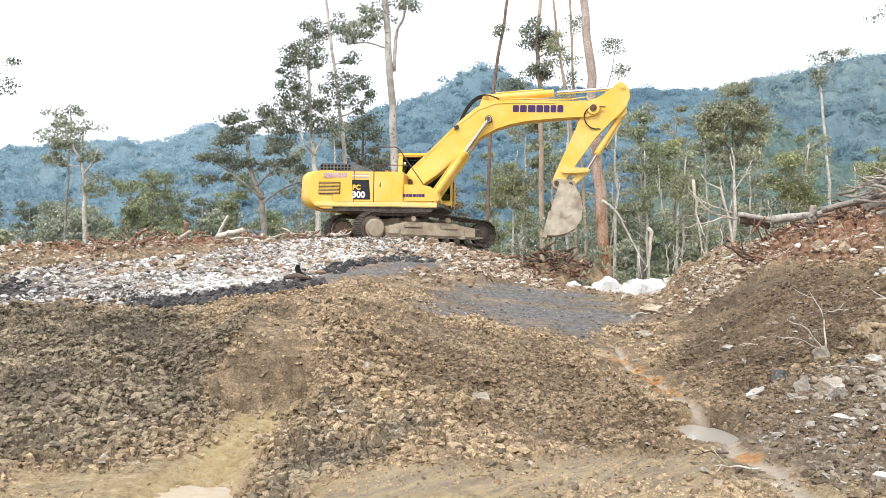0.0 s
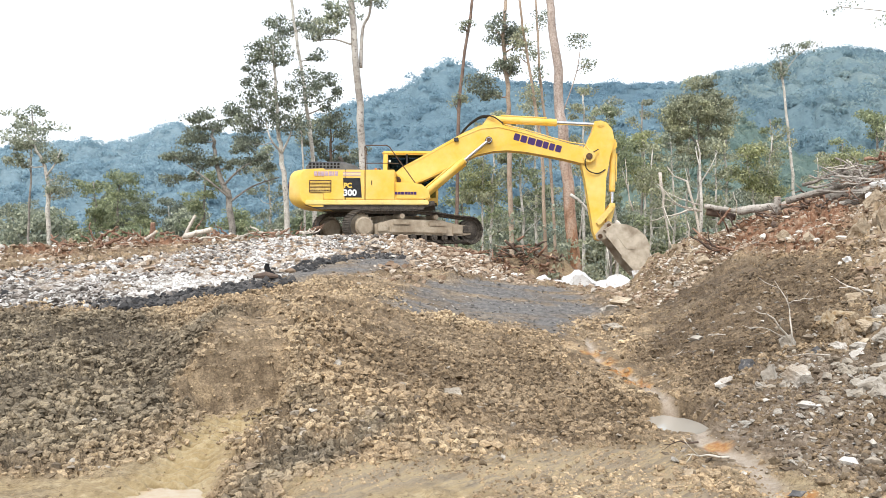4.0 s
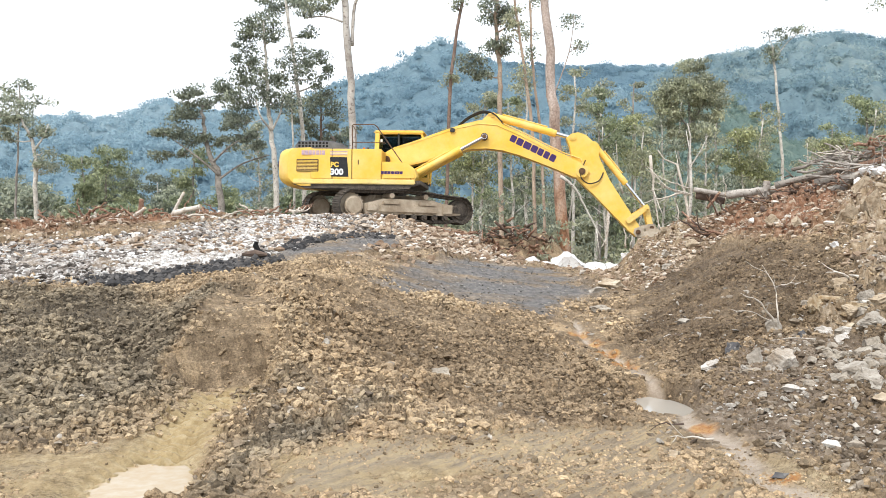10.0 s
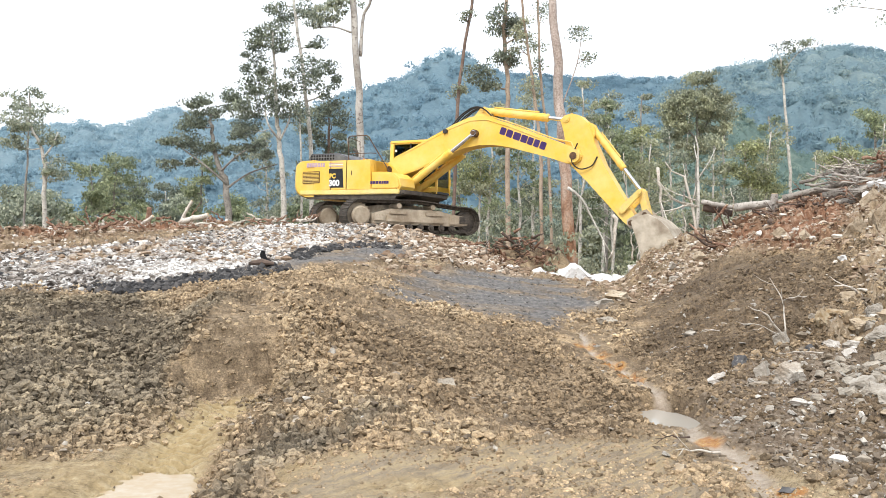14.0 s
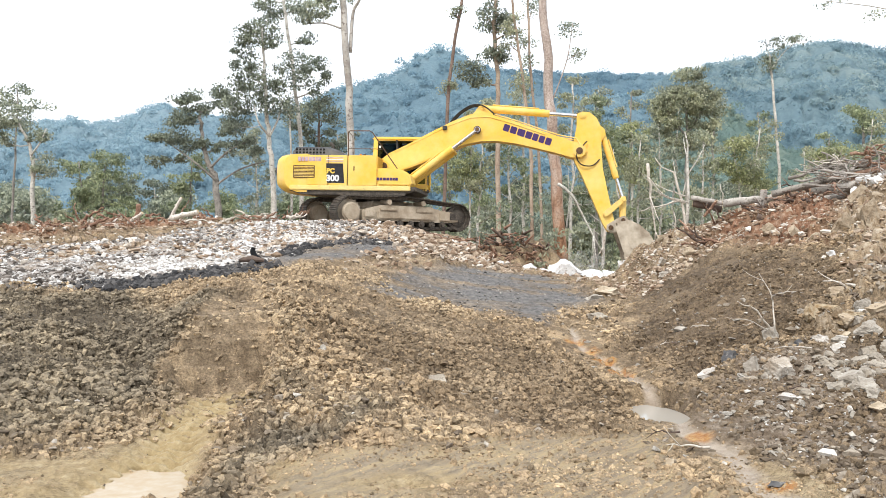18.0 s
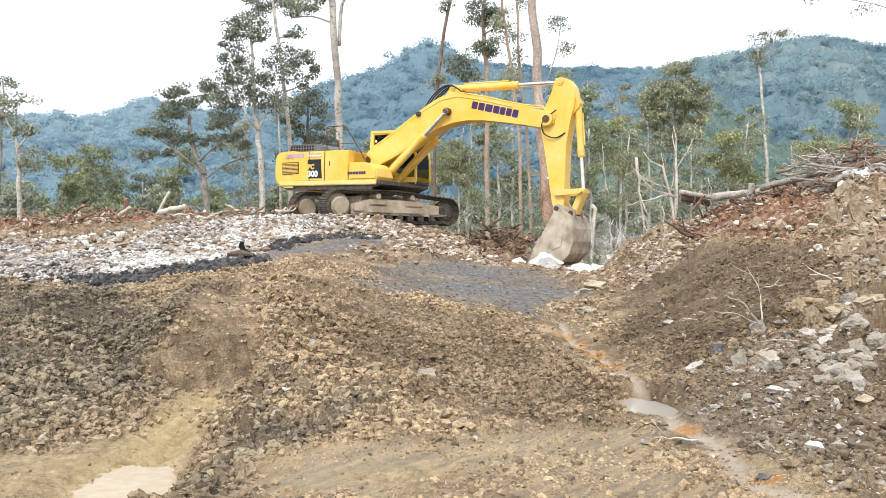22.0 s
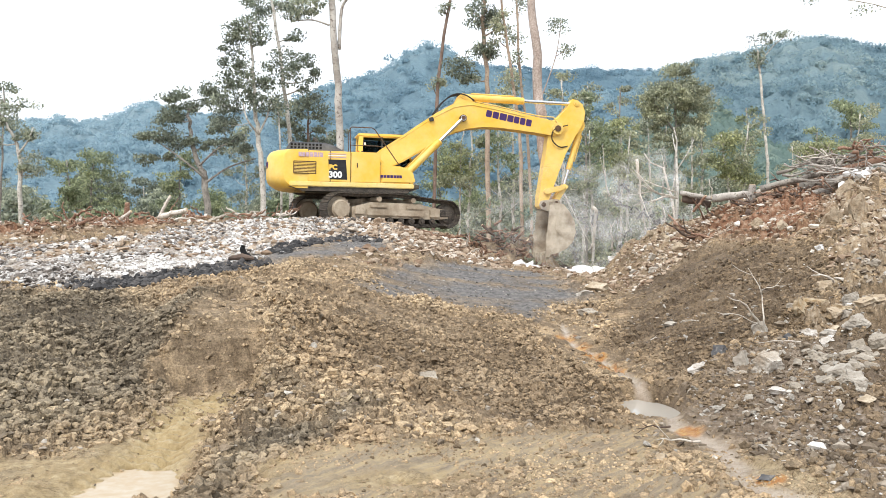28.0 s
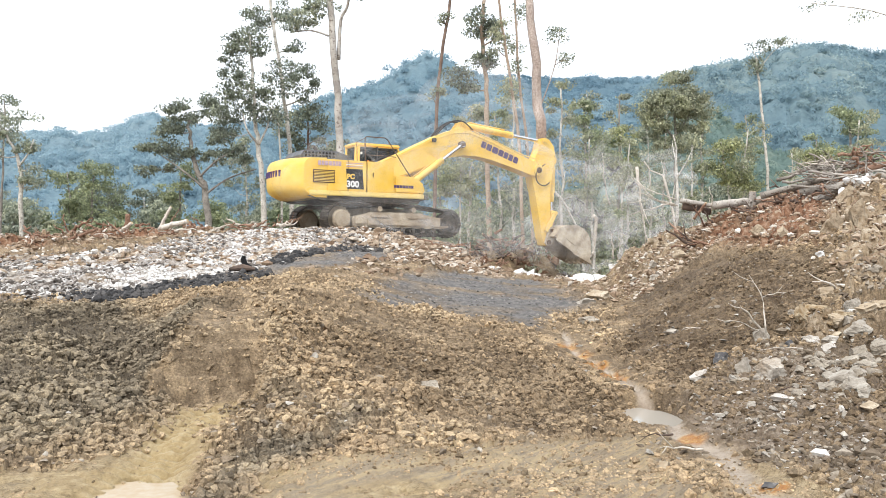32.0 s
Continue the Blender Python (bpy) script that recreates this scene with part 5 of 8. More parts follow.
for y in (-0.25, 0.25):
    bm = bmesh.new()
    tube(bm, eased([(-0.2, y * 1.3, 0.34), (0.06, y * 1.4, -0.12), (0.42, y * 1.3, -0.12), (0.6, y * 1.1, 0.2), (0.5, y * 0.9, 0.5)]), 0.02, 7)
    part("hydraulic_hose", bm, RUBBER, arm)

# bucket: origin at its pin, x to the tooth tips, back on the +z side
LINK_AT = (-0.06, 0.46)
SHELL = [(0.0, 0.6), (0.28, 0.84), (0.62, 1.0), (0.98, 1.04), (1.3, 0.93), (1.53, 0.7), (1.68, 0.38), (1.74, 0.05)]
bm = bmesh.new()
inner = [(x - (0.035 if x > 0.8 else 0.0), z - 0.045) for x, z in SHELL]
prism(bm, SHELL + inner[::-1], -0.7, 0.7, 0.006)
prism(bm, [(-0.08, 0.2), (0.0, 0.58), (0.06, 0.56), (0.02, 0.2)], -0.7, 0.7, 0.006)
bucket = part("bucket", bm, STEEL, excavator, "worn steel digging bucket coated with pale clay")
for y in (-0.73, 0.69):
    bm = bmesh.new()
    prism(bm, [(0.02, 0.1), (0.85, 0.02), (1.76, 0.0)] + SHELL[::-1][1:], y, y + 0.04, 0.008)
    part("side_plate", bm, STEEL, bucket)
    bm = bmesh.new()
    prism(bm, [(0.95, -0.03), (1.82, -0.05), (1.82, 0.1), (0.95, 0.09)], y - 0.012, y + 0.052, 0.01)
    part("side_cutter", bm, STEEL, bucket)
    bm = bmesh.new()
    prism(bm, [(0.4, 0.34), (0.85, 0.27), (1.12, 0.5), (0.9, 0.72), (0.5, 0.64)], y - 0.02, y + 0.06, 0.01)
    part("wear_plate", bm, STEEL, bucket)
for y in (-0.34, 0.26):
    bm = bmesh.new()
    prism(bm, [(-0.14, -0.08), (0.0, -0.15), (0.15, -0.08), (0.35, 0.62), (0.1, 0.66), (-0.18, 0.56), (-0.2, 0.4)], y, y + 0.08, 0.015)
    part("bucket_ear", bm, STEEL, bucket)
for i in range(5):
    bm = bmesh.new()
    y = -0.62 + i * 0.31
    prism(bm, [(1.66, -0.03), (1.66, 0.12), (1.84, 0.08), (2.0, 0.0), (1.84, -0.03)], y - 0.05, y + 0.05, 0.01)
    part("tooth", bm, STEEL, bucket)
bm = bmesh.new()
rod(bm, (LINK_AT[0], -0.38, LINK_AT[1]), (LINK_AT[0], 0.38, LINK_AT[1]), 0.07)
rod(bm, (0, -0.4, 0), (0, 0.4, 0), 0.08)
part("bucket_pin", bm, PINSTEEL, bucket)

# links and rams: each along its own x from its first pin
ROCK_L, LINK_L = 0.72, 0.68
bm = bmesh.new()
for y in (-0.33, 0.27):
    prism(bm, [(-0.09, -0.07), (0.0, -0.1), (ROCK_L, -0.08), (ROCK_L + 0.09, 0), (ROCK_L, 0.08), (0, 0.1), (-0.09, 0.07)], y, y + 0.06, 0.012)
rod(bm, (ROCK_L, -0.36, 0), (ROCK_L, 0.36, 0), 0.06)
rocker = part("rocker_link", bm, YELLOW_DIRTY, excavator, "dusty yellow rocker links")
bm = bmesh.new()
prism(bm, [(-0.1, -0.06), (0, -0.1), (LINK_L, -0.09), (LINK_L + 0.09, 0), (LINK_L, 0.09), (0, 0.1), (-0.1, 0.06)], -0.19, 0.19, 0.02)
push_link = part("push_link", bm, YELLOW_DIRTY, excavator, "dusty yellow bucket link")


def ram(name, length, bore, rod_len, rod_r, label):
    bm = bmesh.new()
    rod(bm, (0.1, 0, 0), (length, 0, 0), bore, seg=18)
    rod(bm, (length, 0, 0), (length + 0.05, 0, 0), bore * 1.12, bore * 0.9, seg=18)
    rod(bm, (length - 0.2, 0, 0), (length - 0.12, 0, 0), bore * 1.1, seg=18)
    rod(bm, (0, -bore, 0), (0, bore, 0), bore * 0.95, seg=16)
    tube(bm, [(0.3, 0, bore + 0.03), (length - 0.3, 0, bore + 0.03)], 0.022, 6)
    barrel = part(name, bm, YELLOW, excavator, label)
    bm = bmesh.new()
    rod(bm, (-rod_len, 0, 0), (-0.05, 0, 0), rod_r, seg=16)
    rod(bm, (0, -rod_r * 1.3, 0), (0, rod_r * 1.3, 0), rod_r * 1.5, seg=16)
    return barrel, part("piston_rod", bm, CHROME, excavator, "bright chromed piston rod")


RAMS = {
    "boom_right": ram("boom_cylinder", 1.95, 0.115, 1.9, 0.06, "yellow boom cylinder"),
    "boom_left": ram("boom_cylinder", 1.95, 0.115, 1.9, 0.06, "yellow boom cylinder"),
    "arm": ram("arm_cylinder", 2.15, 0.12, 2.1, 0.065, "yellow arm cylinder on top of the boom"),
    "bucket": ram("bucket_cylinder", 1.55, 0.10, 1.5, 0.055, "yellow bucket cylinder on the arm"),
}


# ---- wooded hills ----
def leaf_mesh(name, centres, radii, per, size, mat, rng, order=0.35):
    n = len(centres) * per
    c = np.repeat(np.asarray(centres), per, 0)
    r = np.repeat(np.asarray(radii), per)[:, None]
    d = rng.normal(size=(n, 3))
    d /= np.linalg.norm(d, axis=1)[:, None]
    p = c + d * (rng.uniform(0.15, 1, (n, 1)) ** 0.6) * r * np.array([1.0, 1.0, 0.55])
    u = rng.normal(size=(n, 3)) * np.array([1, 1, 0.5])
    u /= np.linalg.norm(u, axis=1)[:, None]
    face = rng.normal(size=(n, 3)) * (1 - order) + (d + [0, 0, 0.5]) * order * 1.5
    u = np.cross(face, u)
    u /= np.linalg.norm(u, axis=1)[:, None]
    v = np.cross(u, face)
    v /= np.linalg.norm(v, axis=1)[:, None]
    s = size * rng.uniform(0.55, 1.35, (n, 1))
    quad = np.stack([p - u * s * 0.6, p + v * s * 0.34 - u * s * 0.05, p + u * s * 0.6, p - v * s * 0.34 + u * s * 0.08], 1)
    return mesh_from(name, quad.reshape(-1, 3), np.arange(n * 4).reshape(-1, 4), mat)


def canopy_material(name, dark, mid_c, light):
    m, n, l, b = material(name, 0.95, 0.0, 0.1)
    lump = n.new("ShaderNodeAttribute")
    lump.attribute_name = "lump"
    fine = noise_node(n, l, 0.9, 5, 0.75)
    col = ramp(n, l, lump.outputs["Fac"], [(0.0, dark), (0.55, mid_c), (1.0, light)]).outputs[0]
    col = mix(n, l, 1.0, col, ramp(n, l, fine.outputs[0], [(0.3, (0.8, 0.82, 0.84)), (0.55, (1.0, 1.0, 1.0)), (0.75, (1.2, 1.18, 1.12))]).outputs[0], "MULTIPLY")
    l.new(col, b.inputs["Base Color"])
    thin = n.new("ShaderNodeBsdfTranslucent")
    l.new(col, thin.inputs[0])
    both = n.new("ShaderNodeMixShader")
    both.inputs[0].default_value = 0.5
    l.new(b.outputs[0], both.inputs[1]), l.new(thin.outputs[0], both.inputs[2])
    l.new(both.outputs[0], n["Material Output"].inputs[0])
    return m


def hill(name, label, crest, foot, skyline, mat, cell, seed, crowns, per):
    """A wooded hill: bearings and slopes of its skyline seen from the clearing, crest and foot in metres."""
    bs, ss = zip(*skyline)
    b = np.arange(bs[0], bs[-1], 0.0028)
    t = np.concatenate([np.linspace(0, 1, 70), 1 + np.linspace(0.03, 0.5, 8)])
    B, T = np.meshgrid(b, t)
    D = foot + (crest - foot) * T
    top = EYE[2] + crest * np.interp(B, bs, ss) - cell * 0.6
    prof = np.where(T <= 1, T ** 0.85, 1 - (T - 1) ** 2 * 1.5)
    X, Y = B * D, D
    fold = fbm(X / 90.0, Y / 130.0, seed, 3)
    Z = -3 + (top + 3) * np.clip(prof + 0.3 * fold * T * (1 - T) * 3, 0, 2)
    wx, wy = X + cell * 0.3 * fbm(X / cell * 1.7, Y / cell * 1.7, seed + 41, 2), Y + cell * 0.3 * fbm(X / cell * 1.7, Y / cell * 1.7, seed + 43, 2)
    d1, w1 = domes(wx, wy * 0.8, cell, seed + 1, 0.34, 0.78)
    d2, w2 = domes(wx, wy, cell * 0.45, seed + 5, 0.3, 0.7)
    Z = Z + d1 * 0.7 + d2 * 0.5
    n0, n1 = Z.shape
    ids = np.arange(n0 * n1).reshape(n0, n1)
    q = np.stack([ids[:-1, :-1], ids[1:, :-1], ids[1:, 1:], ids[:-1, 1:]], -1).reshape(-1, 4)
    me = mesh_from(name, np.stack([X, Y, Z], -1).reshape(-1, 3), q[:, ::-1], mat, smooth=True)
    # Tone rises with the folds; the base is lowered as shade between crowns.
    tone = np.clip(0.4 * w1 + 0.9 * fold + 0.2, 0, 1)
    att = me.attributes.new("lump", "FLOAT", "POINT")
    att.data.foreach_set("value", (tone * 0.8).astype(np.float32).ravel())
    tagged(new(name, me), label, "hill", kind="structure")
    # the treetops: rounded leaf masses of many sizes with loose leaves on them
    rng = np.random.RandomState(seed)
    keep = np.concatenate([rng.choice(n0 * n1 - n1 * 8, crowns), n1 * 62 + rng.choice(n1 * 8, crowns // 8)])
    r = cell * (0.22 + 0.5 * rng.uniform(size=len(keep)) ** 1.6)
    c = np.stack([X, Y, Z], -1).reshape(-1, 3)[keep] + rng.normal(size=(len(keep), 3)) * cell * np.array([0.25, 0.25, 0.1]) - np.outer(r, [0, 0, 0.3])
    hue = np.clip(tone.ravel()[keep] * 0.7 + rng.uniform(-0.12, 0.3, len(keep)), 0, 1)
    # leaves that cover each top, facing outwards
    n = len(keep) * per
    d = rng.normal(size=(n, 3))
    d[:, 2] = np.abs(d[:, 2]) - 0.25
    d /= np.linalg.norm(d, axis=1)[:, None]
    p = np.repeat(c, per, 0) + d * np.repeat(r, per)[:, None] * rng.uniform(0.7, 1.25, (n, 1)) * np.array([1.0, 1.0, 0.75])
    u = np.cross(d + rng.normal(size=(n, 3)) * 0.6, rng.normal(size=(n, 3)))
    u /= np.linalg.norm(u, axis=1)[:, None]
    v = np.cross(d, u)
    size = cell * 0.14 * rng.uniform(0.5, 1.3, (n, 1))
    leaf = np.stack([p - u * size * 0.7, p + v * size * 0.62, p + u * size * 0.7], 1)
    me = mesh_from("canopy", leaf.reshape(-1, 3), np.arange(n * 3).reshape(-1, 3), mat)
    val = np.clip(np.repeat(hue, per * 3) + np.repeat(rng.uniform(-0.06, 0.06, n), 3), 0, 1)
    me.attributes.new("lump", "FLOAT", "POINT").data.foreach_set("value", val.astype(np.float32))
    return tagged(new("canopy", me), "leaves of the treetops on the hill", "forest", kind="stuff")


# Distance haze is put into the three hill colours as pale blue.
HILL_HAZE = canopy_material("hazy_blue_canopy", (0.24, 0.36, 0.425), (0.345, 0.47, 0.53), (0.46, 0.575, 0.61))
HILL_BLUE_HAZE = canopy_material("haze_blue_canopy", (0.19, 0.3, 0.37), (0.27, 0.395, 0.46), (0.37, 0.49, 0.535))
HILL_GREEN_HAZE = canopy_material("hazed_hillside_canopy", (0.165, 0.265, 0.325), (0.265, 0.375, 0.415), (0.42, 0.5, 0.475))
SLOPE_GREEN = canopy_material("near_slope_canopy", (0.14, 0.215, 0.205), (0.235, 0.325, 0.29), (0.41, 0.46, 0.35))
hill("backdrop_hill_middle", "steep rainforest hill with a rounded top, tinted haze-blue", 560, 150, [(-0.42, 0.09), (-0.2, 0.125), (-0.163, 0.137), (-0.134, 0.149), (-0.107, 0.155), (-0.072, 0.168), (-0.055, 0.174), (-0.037, 0.188), (-0.024, 0.193), (-0.009, 0.194), (0.005, 0.191), (0.025, 0.188), (0.057, 0.186), (0.104, 0.183), (0.161, 0.182), (0.186, 0.184), (0.221, 0.182), (0.256, 0.179), (0.3, 0.16), (0.42, 0.15)], HILL_BLUE_HAZE, 6.5, 101, 4600, 72)
hill("backdrop_hill_left", "low forested ridge, tinted haze-blue", 330, 110, [(-0.95, 0.1), (-0.6, 0.11), (-0.513, 0.117), (-0.470, 0.119), (-0.426, 0.122), (-0.404, 0.112), (-0.391, 0.120), (-0.365, 0.118), (-0.343, 0.135), (-0.321, 0.140), (-0.293, 0.133), (-0.241, 0.126), (-0.18, 0.11), (-0.12, 0.07), (-0.08, 0.05)], HILL_HAZE, 5.0, 202, 3800, 72)
hill("backdrop_hill_right", "green rainforest slope rising beyond the clearing", 380, 130, [(0.12, 0.06), (0.2, 0.13), (0.256, 0.176), (0.274, 0.185), (0.300, 0.186), (0.330, 0.194), (0.365, 0.198), (0.386, 0.206), (0.408, 0.213), (0.447, 0.218), (0.477, 0.216), (0.501, 0.212), (0.6, 0.2), (0.8, 0.17), (1.0, 0.12)], HILL_GREEN_HAZE, 5.6, 303, 4600, 72)
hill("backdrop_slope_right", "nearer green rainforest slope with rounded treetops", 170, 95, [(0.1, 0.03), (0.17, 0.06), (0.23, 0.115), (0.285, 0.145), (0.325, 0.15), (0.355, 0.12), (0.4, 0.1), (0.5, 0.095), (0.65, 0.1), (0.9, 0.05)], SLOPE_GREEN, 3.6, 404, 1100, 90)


# ---- trees ----
def leaf_material(name, stops, rough=0.55):
    m, n, l, b = material(name, rough, 0.0, 0.3)
    g = n.new("ShaderNodeNewGeometry")
    big = noise_node(n, l, 0.5, 3)
    col = ramp(n, l, g.outputs["Random Per Island"], stops).outputs[0]
    col = mix(n, l, 1.0, col, ramp(n, l, big.outputs[0], [(0.3, (0.7, 0.72, 0.75)), (0.7, (1.3, 1.25, 1.1))]).outputs[0], "MULTIPLY")
    l.new(col, b.inputs["Base Color"])
    thin = n.new("ShaderNodeBsdfTranslucent")
    l.new(col, thin.inputs[0])
    both = n.new("ShaderNodeMixShader")
    both.inputs[0].default_value = 0.45
    l.new(b.outputs[0], both.inputs[1]), l.new(thin.outputs[0], both.inputs[2])
    l.new(both.outputs[0], n["Material Output"].inputs[0])
    return m


# Leaf colours are paled, the greens greyed, to carry haze over the trees.
LEAF = {
    "dark": leaf_material("dark_leaves", [(0.0, (0.13, 0.15, 0.125)), (0.6, (0.225, 0.26, 0.21)), (1.0, (0.38, 0.42, 0.34))]),
    "grey": leaf_material("hazy_grey_green_leaves", [(0.0, (0.185, 0.215, 0.18)), (0.6, (0.33, 0.37, 0.3)), (1.0, (0.5, 0.525, 0.43))]),
    "green": leaf_material("fresh_leaves", [(0.0, (0.17, 0.205, 0.135)), (0.6, (0.305, 0.355, 0.23)), (1.0, (0.47, 0.515, 0.35))]),
    "olive": leaf_material("olive_leaves", [(0.0, (0.23, 0.25, 0.185)), (0.6, (0.39, 0.415, 0.305)), (1.0, (0.56, 0.57, 0.44))]),
    "lime": leaf_material("yellow_green_leaves", [(0.0, (0.2, 0.225, 0.13)), (0.6, (0.37, 0.4, 0.23)), (1.0, (0.55, 0.57, 0.36))]),
    "rust": leaf_material("withered_leaves", [(0.0, (0.2, 0.1, 0.05)), (0.6, (0.33, 0.19, 0.1)), (1.0, (0.42, 0.29, 0.18))]),
}
def big_bark():
    """Flaking bark: orange-red patches low on the stem, pale pinkish grey higher up."""
    m, n, l, b = material("flaking_red_bark", 0.9, 0.0, 0.25)
    z = n.new("ShaderNodeSeparateXYZ")
    l.new(n.new("ShaderNodeTexCoord").outputs["Object"], z.inputs[0])
    far = n.new("ShaderNodeMapping")
    far.inputs["Scale"].default_value = (1.6, 1.6, 0.5)
    l.new(n.new("ShaderNodeTexCoord").outputs["Object"], far.inputs[0])
    flakes, fine = noise_node(n, l, 1.7, 6, 0.7), noise_node(n, l, 13, 4, 0.7)
    l.new(far.outputs[0], flakes.inputs["Vector"])
    high = n.new("ShaderNodeMapRange")
    high.inputs["From Min"].default_value, high.inputs["From Max"].default_value = 1.5, 7.5
    l.new(z.outputs[2], high.inputs[0])
    low_c = ramp(n, l, flakes.outputs[0], [(0.36, (0.2, 0.1, 0.06)), (0.48, (0.4, 0.22, 0.13)), (0.6, (0.5, 0.36, 0.27))]).outputs[0]
    top_c = ramp(n, l, flakes.outputs[0], [(0.36, (0.33, 0.26, 0.22)), (0.6, (0.52, 0.44, 0.39))]).outputs[0]
    col = mix(n, l, high.outputs[0], low_c, top_c)
    col = mix(n, l, 1.0, col, ramp(n, l, fine.outputs[0], [(0.34, (0.6, 0.58, 0.56)), (0.55, (1.0, 1.0, 1.0)), (0.7, (1.2, 1.2, 1.18))]).outputs[0], "MULTIPLY")
    l.new(col, b.inputs["Base Color"])
    bump(n, l, b, flakes.outputs[0], 0.6, 0.05)
    return m


BARK = {
    "big": big_bark(),
    "tan": grainy("tan_bark", (0.3, 0.22, 0.16), (0.5, 0.4, 0.31), 1.6, 0.9, fine=14, bumps=0.6, dist=0.03, c3=(0.2, 0.15, 0.12)),
    "mottled": grainy("mottled_grey_bark", (0.32, 0.29, 0.26), (0.56, 0.53, 0.48), 1.4, 0.9, fine=9, bumps=0.6, dist=0.03, c3=(0.2, 0.17, 0.15)),
    "pale": grainy("pale_bark", (0.43, 0.4, 0.35), (0.65, 0.62, 0.56), 2.5, 0.9, fine=14, bumps=0.6, dist=0.03, c3=(0.16, 0.14, 0.12)),
    "brown": grainy("brown_bark", (0.16, 0.11, 0.085), (0.28, 0.2, 0.16), 2.0, 0.9, fine=14, bumps=0.7, dist=0.03, c3=(0.1, 0.075, 0.06)),
    "red": grainy("reddish_bark", (0.30, 0.17, 0.12), (0.46, 0.31, 0.24), 1.1, 0.9, fine=12, bumps=0.6, dist=0.03, c3=(0.5, 0.42, 0.36)),
    "grey": grainy("grey_bark", (0.2, 0.185, 0.165), (0.38, 0.35, 0.31), 2.2, 0.9, fine=14, bumps=0.6, dist=0.03, c3=(0.09, 0.08, 0.07)),
    "dead": grainy("bleached_wood", (0.5, 0.45, 0.38), (0.66, 0.6, 0.53), 3, 0.85, fine=20, bumps=0.5, dist=0.02, c3=(0.28, 0.22, 0.17)),
}


def tree(x, y, height, radius, lean=0.0, crown_from=0.5, spread=1.6, limbs=9, per=42, leaf=0.2, clump=0.55, kind="dark", bark="grey", label="", seed=0, twigs=3, group="forest trees behind the clearing", z=None, fork=0, tip=0.35, sink=0.5, rise=0.5):
    """A tree in two parts, stem with its limbs and crown of leaves. lean: how far its top stands to the side."""
    rng = np.random.RandomState(seed + 17)
    base_z = (float(large_form(np.array([x * 1.0]), np.array([y * 1.0]))[0]) if z is None else z) - sink
    height = height + sink + (max(0.0, 1.7 - base_z - sink) if z is None else 0.0)
    root = thing("tree", label or "rainforest tree with a ragged crown", "tree", group, m=Matrix.Translation((x, y, base_z)))
    bm = bmesh.new()
    n = 12
    wob = [Vector((rng.normal() * min(radius * 0.5, 0.05), rng.normal() * min(radius * 0.5, 0.05), 0)) for _ in range(n + 1)]
    axis = lambda f: Vector((lean * f ** 1.2, 0, height * f))
    pts = [axis(i / n) + wob[i] * min(1, i / 3) for i in range(n + 1)]
    rad = [radius * (1.25 if i == 0 else 1.0 - (1 - tip) * (i / n) ** 0.9) for i in range(n + 1)]
    tube(bm, pts, rad, 10)
    centres, radii = [], []
    stems = [(pts, rad)]
    for k in range(fork):
        f0 = rng.uniform(0.25, 0.55)
        p0 = axis(f0)
        end = axis(1.0) + Vector((rng.uniform(-1, 1) * spread * 0.6, rng.uniform(-1, 1) * spread * 0.5, -rng.uniform(0, 0.12) * height))
        line = [p0.lerp(end, i / 6) + Vector((0, 0, 0.12 * height * math.sin(i / 6 * math.pi) * 0.4)) for i in range(7)]
        rr = [radius * (0.62 - 0.45 * i / 6) for i in range(7)]
        tube(bm, line, rr, 7)
        stems.append((line, rr))
    for k in range(limbs):
        line0, rr0 = stems[k % len(stems)]
        f = crown_from + (1 - crown_from) * (k + rng.uniform(0, 0.9)) / limbs
        j = min(len(line0) - 2, int(f * (len(line0) - 1)))
        g = f * (len(line0) - 1) - j
        p0 = line0[j].lerp(line0[j + 1], min(1, g))
        a = rng.uniform(0, 2 * math.pi)
        reach = spread * rng.uniform(0.55, 1.1) * (1.1 - 0.55 * (f - crown_from) / max(0.01, 1 - crown_from))
        end = p0 + Vector((math.cos(a) * reach, math.sin(a) * reach, reach * rng.uniform(rise - 0.25, rise + 0.4)))
        mid_p = p0.lerp(end, 0.5) + Vector((0, 0, -0.08 * reach)) + Vector(rng.normal(size=3) * 0.08 * reach)
        r0 = max(0.012, rr0[j] * 0.42)
        tube(bm, [p0, mid_p, end], [r0, r0 * 0.6, r0 * 0.22], 6)
        for q in range(twigs):
            s0 = p0.lerp(end, 0.35 + 0.6 * q / max(1, twigs - 1)) if twigs > 1 else end
            e = s0 + Vector(rng.normal(size=3) * np.array([0.3, 0.3, 0.16]) * reach) + Vector((0, 0, 0.12 * reach))
            tube(bm, [s0, e], [r0 * 0.3, r0 * 0.1], 5)
            centres.append(e[:]), radii.append(clump * rng.uniform(0.6, 1.25))
        centres.append(end[:]), radii.append(clump * rng.uniform(0.7, 1.3))
    part("trunk", bm, BARK[bark], root, smooth=True)
    if per and centres:
        ob = new("crown", leaf_mesh("crown", centres, radii, int(per * 1.6), leaf * 0.76, LEAF[kind], rng))
        ob.parent = root
    return root


def seen(u, v, y):
    """A place by bearing and slope in thousandths from the eye, at a depth."""
    return Vector((u / 1000 * y, y, EYE[2] + v / 1000 * y))


